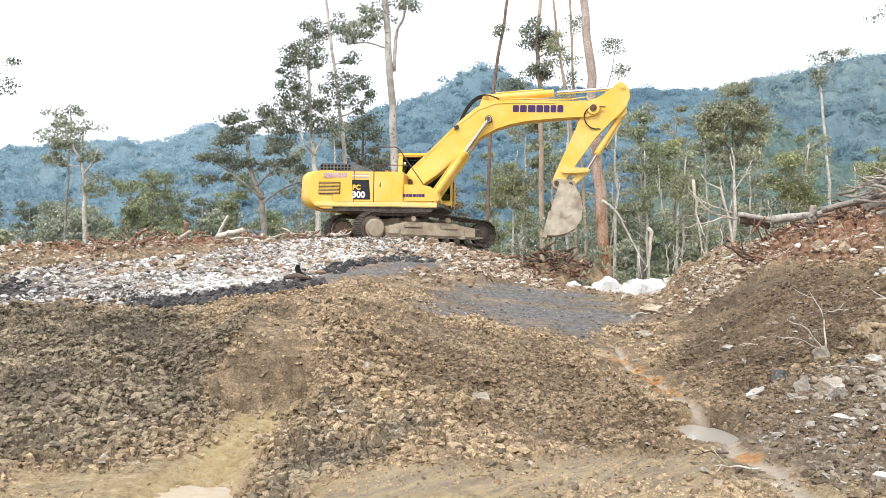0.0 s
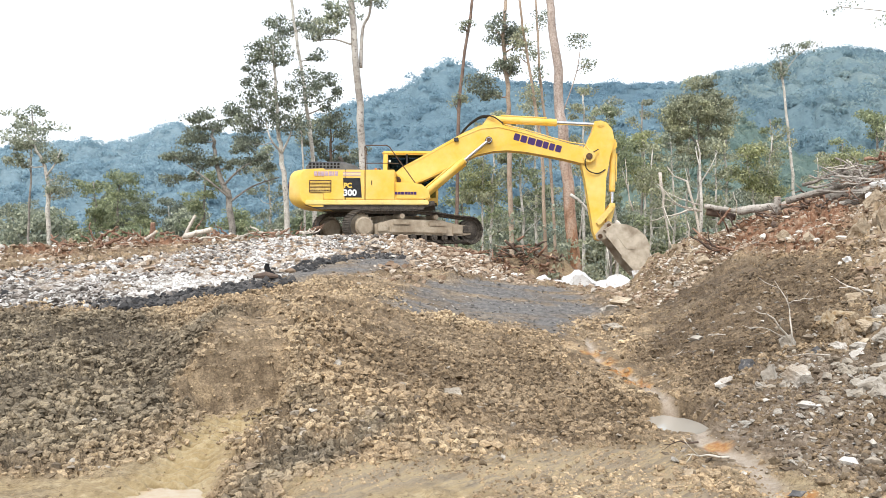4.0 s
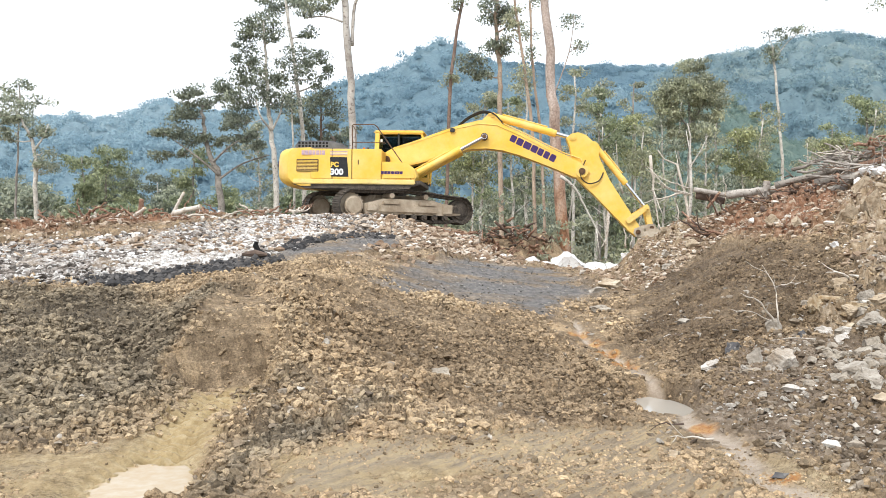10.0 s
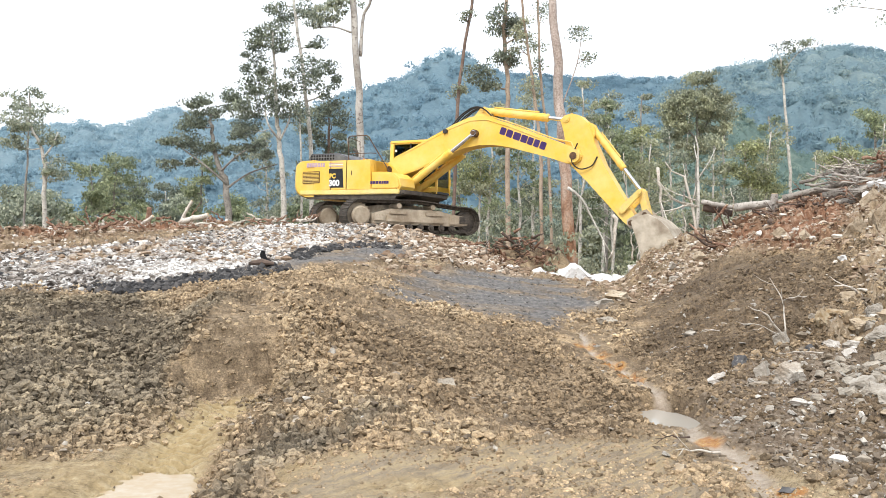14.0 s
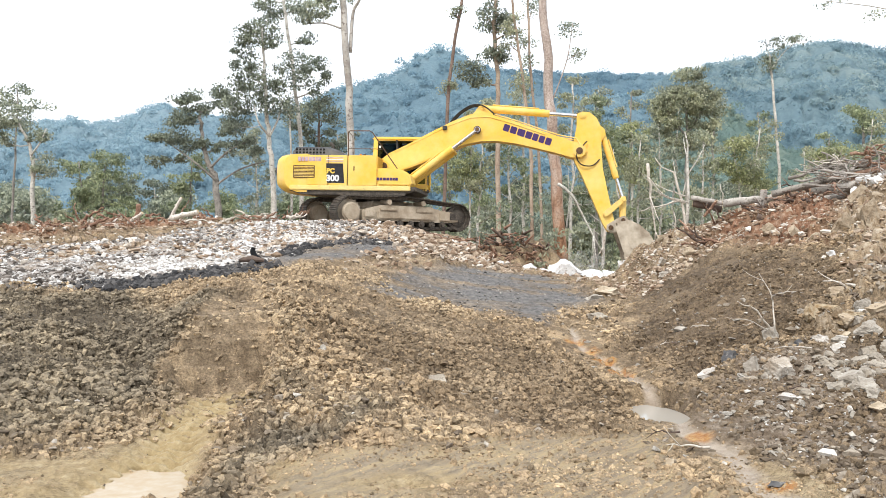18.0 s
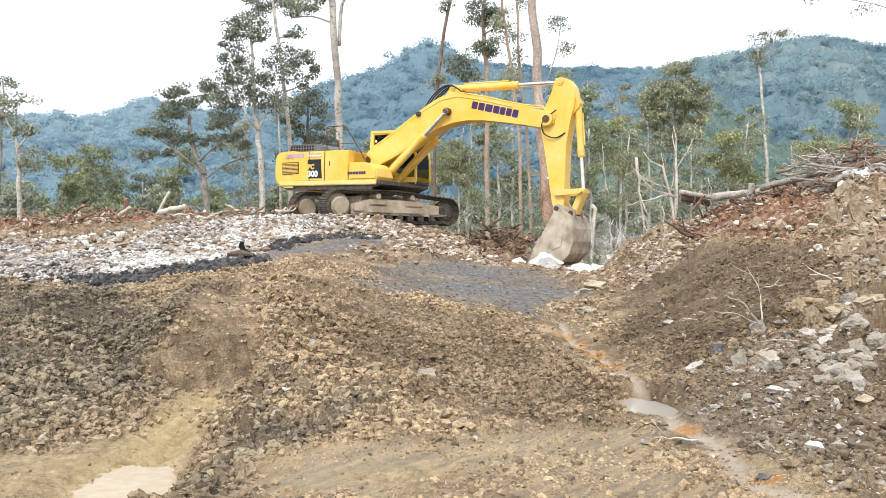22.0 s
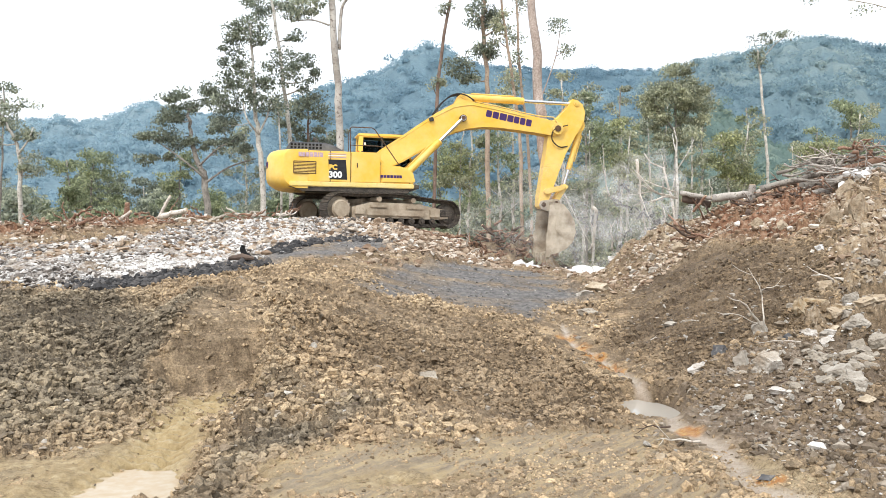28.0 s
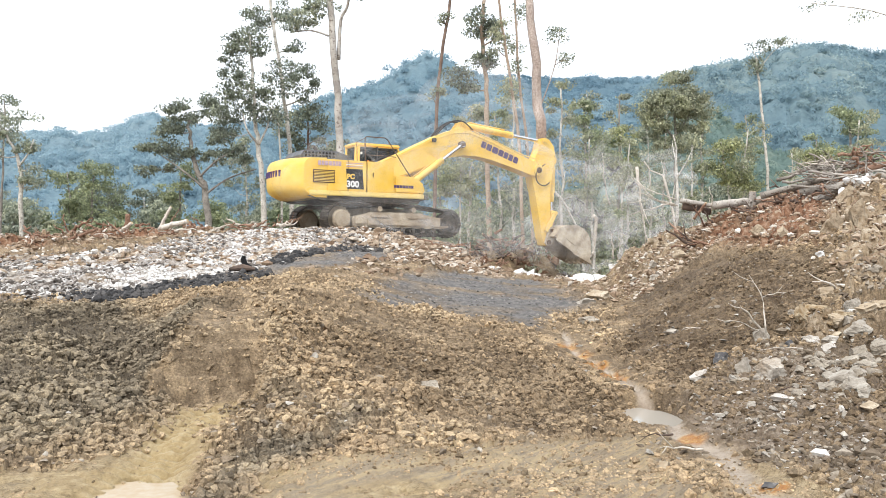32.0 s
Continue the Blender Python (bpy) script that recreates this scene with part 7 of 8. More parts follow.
for x, y, s, k, sq, tz, m, lab in (
    (3.16, 8.12, 0.2, 21, (1.0, 0.85, 0.95), 20, BROWNFACE, "large pale boulder with a brown face, half buried in the spoil"),
    (3.06, 8.56, 0.15, 22, (0.8, 0.75, 1.25), 60, CHALK, "upright pale grey rock in the spoil"),
    (3.56, 9.4, 0.15, 24, (1.0, 0.7, 1.1), 30, CHALK, "pale upright rock beside dry sticks"),
    (2.74, 8.8, 0.21, 23, (1.5, 0.45, 0.4), 38, PALEROCK, "long flat white slab of rock"),
    (3.0, 9.05, 0.12, 31, (1.0, 0.8, 1.1), 0, SHALE, "dark grey rock in the spoil"),
    # Added dark rock in place of a hollow's shade.
    (3.75, 9.1, 0.1, 34, (1.3, 0.8, 0.7), 15, SHALE, "dark rock standing for a shaded hollow in the spoil"),
    (3.97, 9.08, 0.14, 25, (1.3, 0.7, 0.7), -10, PALEROCK, "white block of broken ledge rock"),
    (3.95, 8.64, 0.1, 26, (1.2, 0.8, 0.7), 35, PALEROCK, "white block of broken ledge rock"),
    (3.61, 7.36, 0.21, 27, (1.3, 0.8, 0.55), 12, CHALK, "wide pale rock shelf in the spoil"),
    (3.38, 7.48, 0.08, 28, (1.0, 0.9, 0.9), 0, CHALK, "rounded pale stone in the spoil"),
    (2.97, 7.42, 0.1, 29, (1.5, 0.7, 0.45), -5, PALEROCK, "flat white stone in the spoil"),
    (3.18, 6.7, 0.055, 30, (0.7, 0.6, 1.4), 0, CHALK, "small upright pale stone"),
    (4.3, 9.7, 0.23, 40, (1.2, 0.8, 0.9), 25, OCHRE, "ochre-stained rock of the broken ledge"),
    (4.44, 9.38, 0.26, 41, (1.4, 0.8, 0.6), -12, OCHRE, "ochre-stained slab of the broken ledge"),
    (4.75, 9.78, 0.17, 42, (1.0, 0.8, 0.9), 50, CHALK, "pale rock of the broken ledge"),
    (4.41, 8.9, 0.18, 43, (1.2, 0.8, 0.7), 10, CHALK, "pale rock of the broken ledge"),
    (4.05, 9.54, 0.13, 44, (0.9, 0.8, 1.1), 70, OCHRE, "ochre-stained rock of the broken ledge"),
    (4.13, 8.92, 0.1, 45, (1.2, 0.8, 0.6), 0, PALEROCK, "white block of broken ledge rock"),
    (4.05, 8.26, 0.14, 46, (1.2, 0.8, 0.8), 40, GREYROCK, "grey rock of the broken ledge"),
    (3.46, 8.54, 0.07, 47, (1.0, 0.8, 0.8), 20, CHALK, "pale stone in the spoil"),
    (3.24, 7.74, 0.06, 48, (1.0, 0.8, 0.9), 60, CHALK, "pale stone in the spoil"),
    (2.75, 7.5, 0.06, 49, (1.2, 0.8, 0.7), 30, CHALK, "pale stone in the spoil"),
    (3.18, 11.58, 0.1, 50, (1.4, 0.8, 0.6), 10, CHALK, "pale stone on the dark slope"),
    (3.7, 8.08, 0.11, 51, (1.2, 0.8, 0.7), 10, GREYROCK, "grey rock in the spoil"),
    (3.95, 7.86, 0.12, 52, (1.1, 0.8, 0.8), 55, GREYROCK, "grey rock in the spoil"),
    (3.57, 8.2, 0.07, 53, (1.2, 0.8, 0.7), 80, CHALK, "pale stone in the spoil"),
    (3.38, 6.7, 0.1, 54, (1.3, 0.8, 0.6), 15, TANROCK, "tan rock in the spoil"),
    (6.54, 14.18, 0.36, 61, (1.1, 0.6, 1.1), 20, CLAYROCK, "pale clay rock of the cut bank"),
    (6.87, 14.02, 0.4, 62, (1.0, 0.6, 1.2), 60, CLAYROCK, "pale clay rock of the cut bank"),
    (6.05, 12.66, 0.26, 63, (1.2, 0.6, 1.0), -20, CLAYROCK, "pale clay rock of the cut bank"),
    (6.2, 12.38, 0.26, 64, (1.1, 0.7, 1.0), 35, CLAYROCK, "pale clay rock of the cut bank"),
    (7.84, 16.34, 0.34, 65, (1.2, 0.6, 1.1), 10, CLAYROCK, "pale clay rock under the logs"),
    (7.91, 15.84, 0.3, 66, (1.1, 0.7, 1.0), 75, CLAYROCK, "pale clay rock under the logs"),
    (6.13, 16.26, 0.23, 67, (0.9, 0.8, 1.2), 0, CLAYROCK, "pale clay block standing out of the heap"),
    (6.25, 14.58, 0.25, 68, (1.2, 0.7, 0.9), 30, TANROCK, "tan rock in the red heap"),
    (6.14, 15.24, 0.17, 69, (1.0, 0.7, 0.9), 30, TANROCK, "tan rock in the red heap"),
    (5.65, 12.6, 0.13, 70, (1.2, 0.7, 0.7), 30, LIMESTONE, "white stone at the foot of the cut bank"),
    (-0.05, 8.6, 0.14, 32, (1.1, 0.8, 0.6), 20, GREYROCK, "grey stone bedded in the bank"),
    (-1.22, 8.75, 0.09, 33, (1.0, 0.8, 0.7), 50, CHALK, "pale stone lying on the bank"),
    (2.16, 5.55, 0.075, 35, (1.5, 0.7, 0.4), 15, SHALE, "dark flat stone in the wet channel"),
    (1.65, 6.2, 0.09, 36, (0.8, 0.6, 0.9), 35, TANROCK, "pale stone on the track"),
    (2.95, 16.8, 0.26, 37, (1.2, 0.8, 0.6), 25, CHALK, "pale angular rock beside the grey patch"),
    (3.35, 17.6, 0.34, 38, (1.2, 0.7, 0.5), -10, TANROCK, "pale angular rock beside the grey patch"),
    (2.55, 14.2, 0.2, 39, (1.1, 0.8, 0.7), 0, GREYROCK, "pale angular rock above the channel"),
):
    boulder(x, y, s * (0.85 if k < 60 else 0.8), k, m, lab, sq, tz, up=-0.12 if k < 60 else -0.45)

# the broken ledge and its rubble on the near slope
rng = np.random.RandomState(12)
for k in range(62):
    y = rng.uniform(7.0, 10.6)
    x = rng.uniform(max(0.415 * y, 3.0), 0.52 * y)
    ledge = x / y > 0.44 and y > 8.6
    s = rng.uniform(0.04, 0.09) if k % 4 else rng.uniform(0.09, 0.17)
    boulder(x, y, s, 700 + k, (TANROCK if ledge and k % 3 else GREYROCK) if k % 5 else CHALK, "angular %s rock of the broken ledge" % ("tan" if ledge and k % 3 else "grey"), (rng.uniform(0.9, 1.4), rng.uniform(0.6, 0.9), rng.uniform(0.5, 0.85)), rng.uniform(0, 180), rng.uniform(-25, 25), name="rock", group="broken rocks on the near slope")
for k in range(34):
    y = rng.uniform(17.0, 22.5)
    x = rng.uniform(0.228, 0.285) * y
    boulder(x, y, rng.uniform(0.05, 0.16), 800 + k, TANROCK if k % 3 else CHALK, "angular %s rock on the end of the heap" % ("tan" if k % 3 else "chalky white"), (rng.uniform(0.9, 1.4), rng.uniform(0.6, 0.9), rng.uniform(0.5, 0.9)), rng.uniform(0, 180), rng.uniform(-25, 25), name="rock", group="broken rocks on the end of the heap")


# ---- timber ----
LOGBARK = grainy("weathered_log_bark", (0.28, 0.25, 0.22), (0.48, 0.44, 0.39), 3.0, 0.9, fine=22, bumps=0.7, dist=0.02, c3=(0.15, 0.12, 0.1))
LOGEND = grainy("cut_wood", (0.5, 0.38, 0.24), (0.62, 0.5, 0.34), 6.0, 0.85, fine=40, bumps=0.3)
REDWOOD = grainy("torn_red_wood", (0.165, 0.088, 0.058), (0.32, 0.195, 0.135), 3.0, 0.9, fine=25, bumps=0.6, dist=0.02, c3=(0.5, 0.36, 0.25))
DARKWOOD = grainy("dark_rotten_wood", (0.07, 0.05, 0.04), (0.16, 0.115, 0.09), 3.0, 0.9, fine=25, bumps=0.6, dist=0.02)


GREYLOG = grainy("old_grey_bark", (0.19, 0.165, 0.14), (0.34, 0.305, 0.265), 3.0, 0.9, fine=22, bumps=0.7, dist=0.02, c3=(0.1, 0.085, 0.07))


def timber(name, p, q, r, mat, label, category, group="", seed=0, ends=LOGEND, bend=0.04, taper=0.8):
    """A felled log with bark, sawn or broken ends and a stub or two."""
    rng = np.random.RandomState(seed)
    p, q = Vector(p), Vector(q)
    root = thing(name, label, category, group, m=Matrix.Translation(p))
    n = 9
    pts, rad = [], []
    for i in range(n + 1):
        f = i / n
        pts.append((q - p) * f + Vector(rng.normal(size=3) * r * bend * 4 * math.sin(math.pi * f)))
        rad.append(r * (1 - (1 - taper) * f) * rng.uniform(0.94, 1.06))
    bm = bmesh.new()
    tube(bm, pts, rad, 14)
    w = (q - p).normalized()
    for k in range(2):
        f = rng.uniform(0.25, 0.85)
        s = (q - p) * f
        side = Vector(rng.normal(size=3))
        side = (side - w * side.dot(w)).normalized()
        tube(bm, [s, s + side * r * 1.7], [r * 0.35, r * 0.22], 7)
    part("bark", bm, mat, root, smooth=True)
    for end, d, rr in ((pts[0], -w, rad[0]), (pts[-1], w, rad[-1])):
        bm = bmesh.new()
        rod(bm, end, end + d * 0.012, rr * 0.9, rr * 0.86, seg=14)
        part("cut_end", bm, ends, root)
    return root


for k, (a, b, r, m, lab) in enumerate((
    ((287, 33, 21.0), (320, 26, 20.8), 0.1, DARKWOOD, "short hollow dark log on the heap"),
    ((285, 39, 20.9), (322, 33, 20.6), 0.06, LOGBARK, "thin grey pole on the heap"),
    ((323, 33, 20.6), (385, 41, 19.8), 0.1, LOGBARK, "grey log lying along the top of the heap"),
    ((378, 44, 19.2), (486, 72, 18.2), 0.075, GREYLOG, "long grey-brown log lying up the heap"),
    ((420, 36, 18.2), (462, 43, 17.7), 0.08, LOGBARK, "smooth pale grey log on the heap"),
    ((424, 47, 18.5), (480, 59, 17.9), 0.085, GREYLOG, "grey log on the heap"),
    ((452, 50, 17.6), (545, 72, 17.0), 0.09, LOGBARK, "grey log on top of the heap"),
    ((470, 66, 18.0), (560, 90, 17.0), 0.07, REDWOOD, "reddish peeled log on top of the heap"),
    ((375, 30, 19.3), (412, 44, 19.0), 0.085, REDWOOD, "torn red root log on the heap"),
    ((300, 18, 20.6), (314, 36, 20.4), 0.035, REDWOOD, "split reddish stake leaning on the heap"),
)):
    timber("log", seen(*a), seen(*b), r, m, lab, "log", "logs on the spoil heap", k)
timber("stump", seen(367, 30, 19.9), seen(368, 49, 19.9), 0.095, LOGBARK, "short pale tree stump standing on the heap", "stump", seed=31, taper=0.8)


def branch(pts, r, mat, label, group, name="dead_branch", seed=0, forks=2):
    rng = np.random.RandomState(seed)
    pts = [Vector(p) for p in pts]
    bm = bmesh.new()
    n = 6
    line = []
    for i in range(n + 1):
        f = i / n * (len(pts) - 1)
        j = min(int(f), len(pts) - 2)
        line.append(pts[j].lerp(pts[j + 1], f - j) + Vector(rng.normal(size=3) * r * 0.7))
    tube(bm, line, [r * (1 - 0.7 * i / n) for i in range(n + 1)], 7)
    long = (pts[-1] - pts[0]).length
    for k in range(forks):
        i = rng.randint(2, n)
        d = (line[i] - line[i - 1]).normalized() + Vector(rng.normal(size=3) * 0.5)
        tube(bm, [line[i], line[i] + d * long * 0.16, line[i] + d * long * 0.26 + Vector((0, 0, long * 0.04))], [r * 0.45, r * 0.3, r * 0.1], 5)
    return solid(name, bm, mat, label, "branch", group, smooth=True)


rng = np.random.RandomState(77)
for k in range(46):
    u, y = rng.uniform(425, 560), rng.uniform(17.0, 18.6)
    v = 54 + (u - 415) * 0.20 + rng.uniform(-10, 18)
    a = seen(u, v, y)
    ln = rng.uniform(0.5, 1.7)
    d = Vector((rng.uniform(-1, 1), rng.uniform(-0.5, 0.5), rng.uniform(-0.12, 0.14))).normalized()
    branch([a - d * ln / 2, a + Vector((0, 0, rng.uniform(-0.05, 0.08))), a + d * ln / 2], rng.uniform(0.012, 0.034), LOGBARK if k % 5 else REDWOOD, "dead branch heaped on the logs", "branches on the log pile", seed=k)
for k in range(30):
    u, y = rng.uniform(270, 470), rng.uniform(18.0, 20.5)
    x = u / 1000 * y
    a = Vector((x, y, ground_at(x, y) + rng.uniform(0.02, 0.12)))
    d = Vector((rng.uniform(-1, 1), rng.uniform(-0.5, 0.5), rng.uniform(-0.1, 0.35))).normalized()
    ln = rng.uniform(0.3, 1.0)
    branch([a, a + d * ln * 0.5, a + d * ln], rng.uniform(0.015, 0.045), REDWOOD if k % 2 else DARKWOOD, "broken reddish branch in the heap", "broken branches in the heap", seed=100 + k, forks=1)
for k in range(4):
    a = seen(282 - 2 * k, 34 + rng.uniform(-6, 6), 21.2)
    branch([a, a + Vector((-0.5, 0, 0.15)), a + Vector((-0.9, 0.2, rng.uniform(0.1, 0.7)))], 0.02, BARK["dead"], "bleached twig reaching out over the pit", "broken branches in the heap", seed=150 + k)

# the brush heap on top of the logs
branch([seen(395, 61, 18.6), seen(434, 72, 18.4), seen(476, 83, 18.2)], 0.04, GREYLOG, "long crooked bough lying up the log pile", "branches on the log pile", seed=170)
for k in range(44):
    u, y = rng.uniform(424, 478), rng.uniform(17.8, 18.5)
    top = 88 - abs(u - 452) * 0.25
    a = seen(u, rng.uniform(66, top), y)
    d = Vector((rng.uniform(-1, 1), rng.uniform(-0.5, 0.5), rng.uniform(-0.35, 0.35))).normalized() * rng.uniform(0.15, 0.42)
    branch([a - d, a + Vector((0, 0, rng.uniform(-0.04, 0.06))), a + d], rng.uniform(0.007, 0.02), (GREYLOG, LOGBARK, BARK["dead"])[k % 3], "dead twig tangled in the brush heap", "twigs of the brush heap", seed=500 + k, forks=1)
for k in range(22):
    u, y = rng.uniform(482, 520), rng.uniform(17.4, 18.2)
    a = seen(u, rng.uniform(76, 96), y)
    d = Vector((rng.uniform(-1, 1), rng.uniform(-0.5, 0.5), rng.uniform(-0.4, 0.4))).normalized() * rng.uniform(0.15, 0.4)
    branch([a - d, a, a + d], rng.uniform(0.015, 0.045), REDWOOD if k % 3 else GREYLOG, "torn reddish root on the log pile", "roots on the log pile", seed=560 + k, forks=1)
for k in range(9):
    y = rng.uniform(16.6, 17.6)
    x = rng.uniform(0.474, 0.505) * y
    boulder(x, y, rng.uniform(0.08, 0.2), 900 + k, CHALK if k % 3 else LIMESTONE, "pale rock lodged under the log pile", (1.2, 0.8, 0.8), 50 * k, 15, name="rock", group="pale rocks under the log pile")
for k in range(20):
    y = rng.uniform(16.9, 18.4)
    a = seen(rng.uniform(462, 512), rng.uniform(38, 60), y)
    ob = boulder(a.x, y, rng.uniform(0.07, 0.17), 930 + k, LIMESTONE if k % 3 else CHALK, "white rock jammed among the logs", (1.2, 0.8, 0.75), 50 * k, 15, name="rock", group="white rocks among the logs")
    ob.location.z = max(ob.location.z, a.z - 0.1)
# torn bark and roots hanging below the logs
for k in range(34):
    u, y = rng.uniform(372, 470), rng.uniform(17.6, 19.4)
    x = u / 1000 * y
    a = Vector((x, y, ground_at(x, y) + rng.uniform(0.0, 0.16)))
    d = Vector((rng.uniform(-0.8, 0.3), rng.uniform(-0.9, 0.1), rng.uniform(-0.5, 0.2))).normalized() * rng.uniform(0.2, 0.6)
    branch([a, a + d * 0.5 + Vector((0, 0, 0.04)), a + d], rng.uniform(0.012, 0.04), REDWOOD if k % 3 else DARKWOOD, "torn reddish root in the heap", "torn roots in the heap", name="torn_root", seed=600 + k, forks=1)

for k in range(60):
    y = rng.uniform(18.0, 19.2)
    u = rng.uniform(372, 470)
    a = seen(u, 14 + (u - 372) * 0.24 + rng.uniform(-8, 14), y)
    d = Vector((rng.uniform(-0.6, 0.9), rng.uniform(-0.6, 0.2), rng.uniform(-0.3, 0.3))).normalized() * rng.uniform(0.2, 0.7)
    branch([a - d * 0.5, a + Vector((0, 0, rng.uniform(-0.04, 0.05))), a + d * 0.5], rng.uniform(0.02, 0.075), (REDWOOD, DARKWOOD, REDWOOD)[k % 3], "torn dark root jammed under the logs", "torn roots in the heap", name="torn_root", seed=680 + k, forks=1)

# dead sticks on the near slope
for k, (pts, r) in enumerate((
    (((3.6, 9.4, 0.62), (3.35, 9.25, 0.85), (3.12, 9.15, 0.98)), 0.014),
    (((3.6, 9.4, 0.62), (3.62, 9.5, 0.95), (3.5, 9.6, 1.25)), 0.01),
    (((3.6, 9.4, 0.6), (3.3, 9.2, 0.75), (3.1, 9.1, 0.8)), 0.009),
    (((4.9, 10.4, 0.98), (4.7, 10.3, 1.1), (4.5, 10.3, 1.15)), 0.018),
    (((3.4, 7.1, 0.16), (3.75, 7.1, 0.12), (4.0, 7.2, 0.14)), 0.012),
)):
    branch([Vector(p) for p in pts], r, BARK["dead"], "dry bleached stick on the spoil slope", "dry sticks on the slope", seed=200 + k)
for k in range(16):
    y = rng.uniform(6.5, 12.5)
    x = rng.uniform(0.24, 0.5) * y
    z = ground_at(x, y) + 0.03
    d = Vector((rng.uniform(-1, 1), rng.uniform(-0.3, 0.3), rng.uniform(-0.06, 0.06))).normalized() * rng.uniform(0.08, 0.22)
    branch([(x, y, z), Vector((x, y, z + 0.02)) + d, Vector((x, y, z)) + d * 2], rng.uniform(0.005, 0.011), BARK["dead"] if k % 2 else DARKWOOD, "dry stick lying on the spoil slope", "dry sticks on the slope", seed=220 + k)

# torn roots at the foot of the big trunk
roots = thing("root_clump", "tangle of torn reddish roots beside the big trunk", "roots", m=Matrix.Translation((2.85, 35.6, 0.0)))
for k in range(150):
    x, y = rng.uniform(-2.2, 1.5), rng.uniform(-0.9, 0.4)
    z = ground_at(2.85 + x, 35.6 + y)
    p0 = Vector((x, y, z + rng.uniform(0.0, 0.75 - 0.28 * abs(x))))
    d = Vector((rng.uniform(-1, 1), rng.uniform(-0.6, 0.3), rng.uniform(-0.2, 0.55)))
    ln = rng.uniform(0.3, 0.9)
    bm = bmesh.new()
    r = rng.uniform(0.018, 0.075)
    tube(bm, [p0, p0 + d * ln * 0.4 + Vector(rng.normal(size=3) * 0.07), p0 + d * ln * 0.8 + Vector(rng.normal(size=3) * 0.1) - Vector((0, 0, 0.1))], [r, r * 0.7, r * 0.2], 6)
    part("root", bm, REDWOOD if k % 3 else DARKWOOD, roots, smooth=True)
timber("log", (3.9, 35.9, ground_at(3.9, 35.9) + 0.12), (6.1, 36.5, ground_at(6.1, 36.5) + 0.12), 0.1, DARKWOOD, "dark fallen log behind the white boulders", "log", seed=51)
timber("log", (2.0, 35.5, ground_at(2.0, 35.5) + 0.8), (2.7, 35.7, ground_at(2.7, 35.7) + 0.1), 0.06, DARKWOOD, "dark broken root leaning on the roots", "log", seed=52)

# wood litter along the ridge
for k, (a, b, r, m, lab) in enumerate((
    ((-315, 8, 26.5), (-301, 34, 26.5), 0.05, BARK["dead"], "split pale stake sticking up from the ridge"),
    ((-312, 10, 26.2), (-282, 18, 26.0), 0.09, BARK["dead"], "pale split plank on the ridge"),
    ((-362, 4, 26.5), (-346, 16, 26.3), 0.06, BARK["dead"], "pale split stake on the ridge"),
    ((-352, 4, 27.5), (-350, 26, 27.5), 0.09, REDWOOD, "short reddish stump on the ridge"),
    ((-420, -4, 25.5), (-385, 10, 26.0), 0.05, REDWOOD, "reddish branch on the ridge"),
)):
    timber("wood_piece", seen(*a), seen(*b), r, m, lab, "wood", "wood litter on the ridge", 60 + k)
for k in range(116):
    u = rng.uniform(-460, -165) if k < 92 else rng.uniform(5, 75)
    y = rng.uniform(25.5, 28.5)
    x = u / 1000 * y
    z = ground_at(x, y) + rng.uniform(0.03, 0.2)
    d = Vector((rng.uniform(-1, 1), rng.uniform(-0.5, 0.5), rng.uniform(-0.1, 0.3))).normalized() * rng.uniform(0.2, 0.8)
    branch([(x, y, z), Vector((x, y, z + 0.03)) + d * 0.5, Vector((x, y, z)) + d], rng.uniform(0.015, 0.06), REDWOOD if k % 4 else BARK["dead"], "torn reddish wood on the ridge", "torn wood on the ridge", name="torn_wood", seed=300 + k, forks=1)

# small dark stump on the white rubble
sx, sy = -3.55, 16.3
stump = thing("charred_stump", "small black stump on the white rubble", "stump", m=Matrix.Translation((sx, sy, ground_at(sx, sy))))
bm = bmesh.new()
tube(bm, [(0, 0, -0.05), (0.02, 0, 0.1), (-0.02, 0, 0.2), (0.0, 0, 0.26)], [0.1, 0.06, 0.05, 0.04], 9)
tube(bm, [(0.02, 0, 0.1), (0.12, 0, 0.05), (0.2, 0, -0.03)], [0.05, 0.04, 0.02], 7)
part("stem", bm, VOIDBLACK, stump)
bm = bmesh.new()
tube(bm, [(-0.25, -0.1, 0.02), (0.0, -0.12, 0.05), (0.22, -0.1, 0.02)], [0.03, 0.07, 0.03], 8)
part("root", bm, DARKWOOD, stump)

# bare and broken trees between the trunk and the heap
BROKEN = (
    (36, ((186, 23), (186, 2), (184, -32)), 0.1),
    (36, ((133, 55), (153, 31), (182, -24)), 0.075),
    (36, ((234, 77), (239, 41), (245, -19)), 0.07),
    (37, ((278, -5), (275, 38), (261, 70), (242, 82)), 0.075),
    (37, ((280, -5), (279, 67), (278, 115)), 0.085),
    (37, ((275, 36), (246, 29), (224, 23)), 0.05),
    (36, ((207, -29), (206, -14), (203, 5)), 0.05),
    (36, ((213, -29), (215, -14), (219, 1)), 0.045),
    (37, ((230, -27), (220, -14), (215, -5)), 0.04),
    (37, ((269, -5), (267, 12), (263, 28)), 0.05),
    (38, ((141, -4), (145, 35), (151, 74)), 0.045),
    (37, ((203, 35), (198, 54), (195, 93)), 0.04),
    (44, ((314, 20), (322, 38), (318, 54)), 0.05),
    (40, ((373, 47), (360, 37), (347, 33)), 0.035),
)
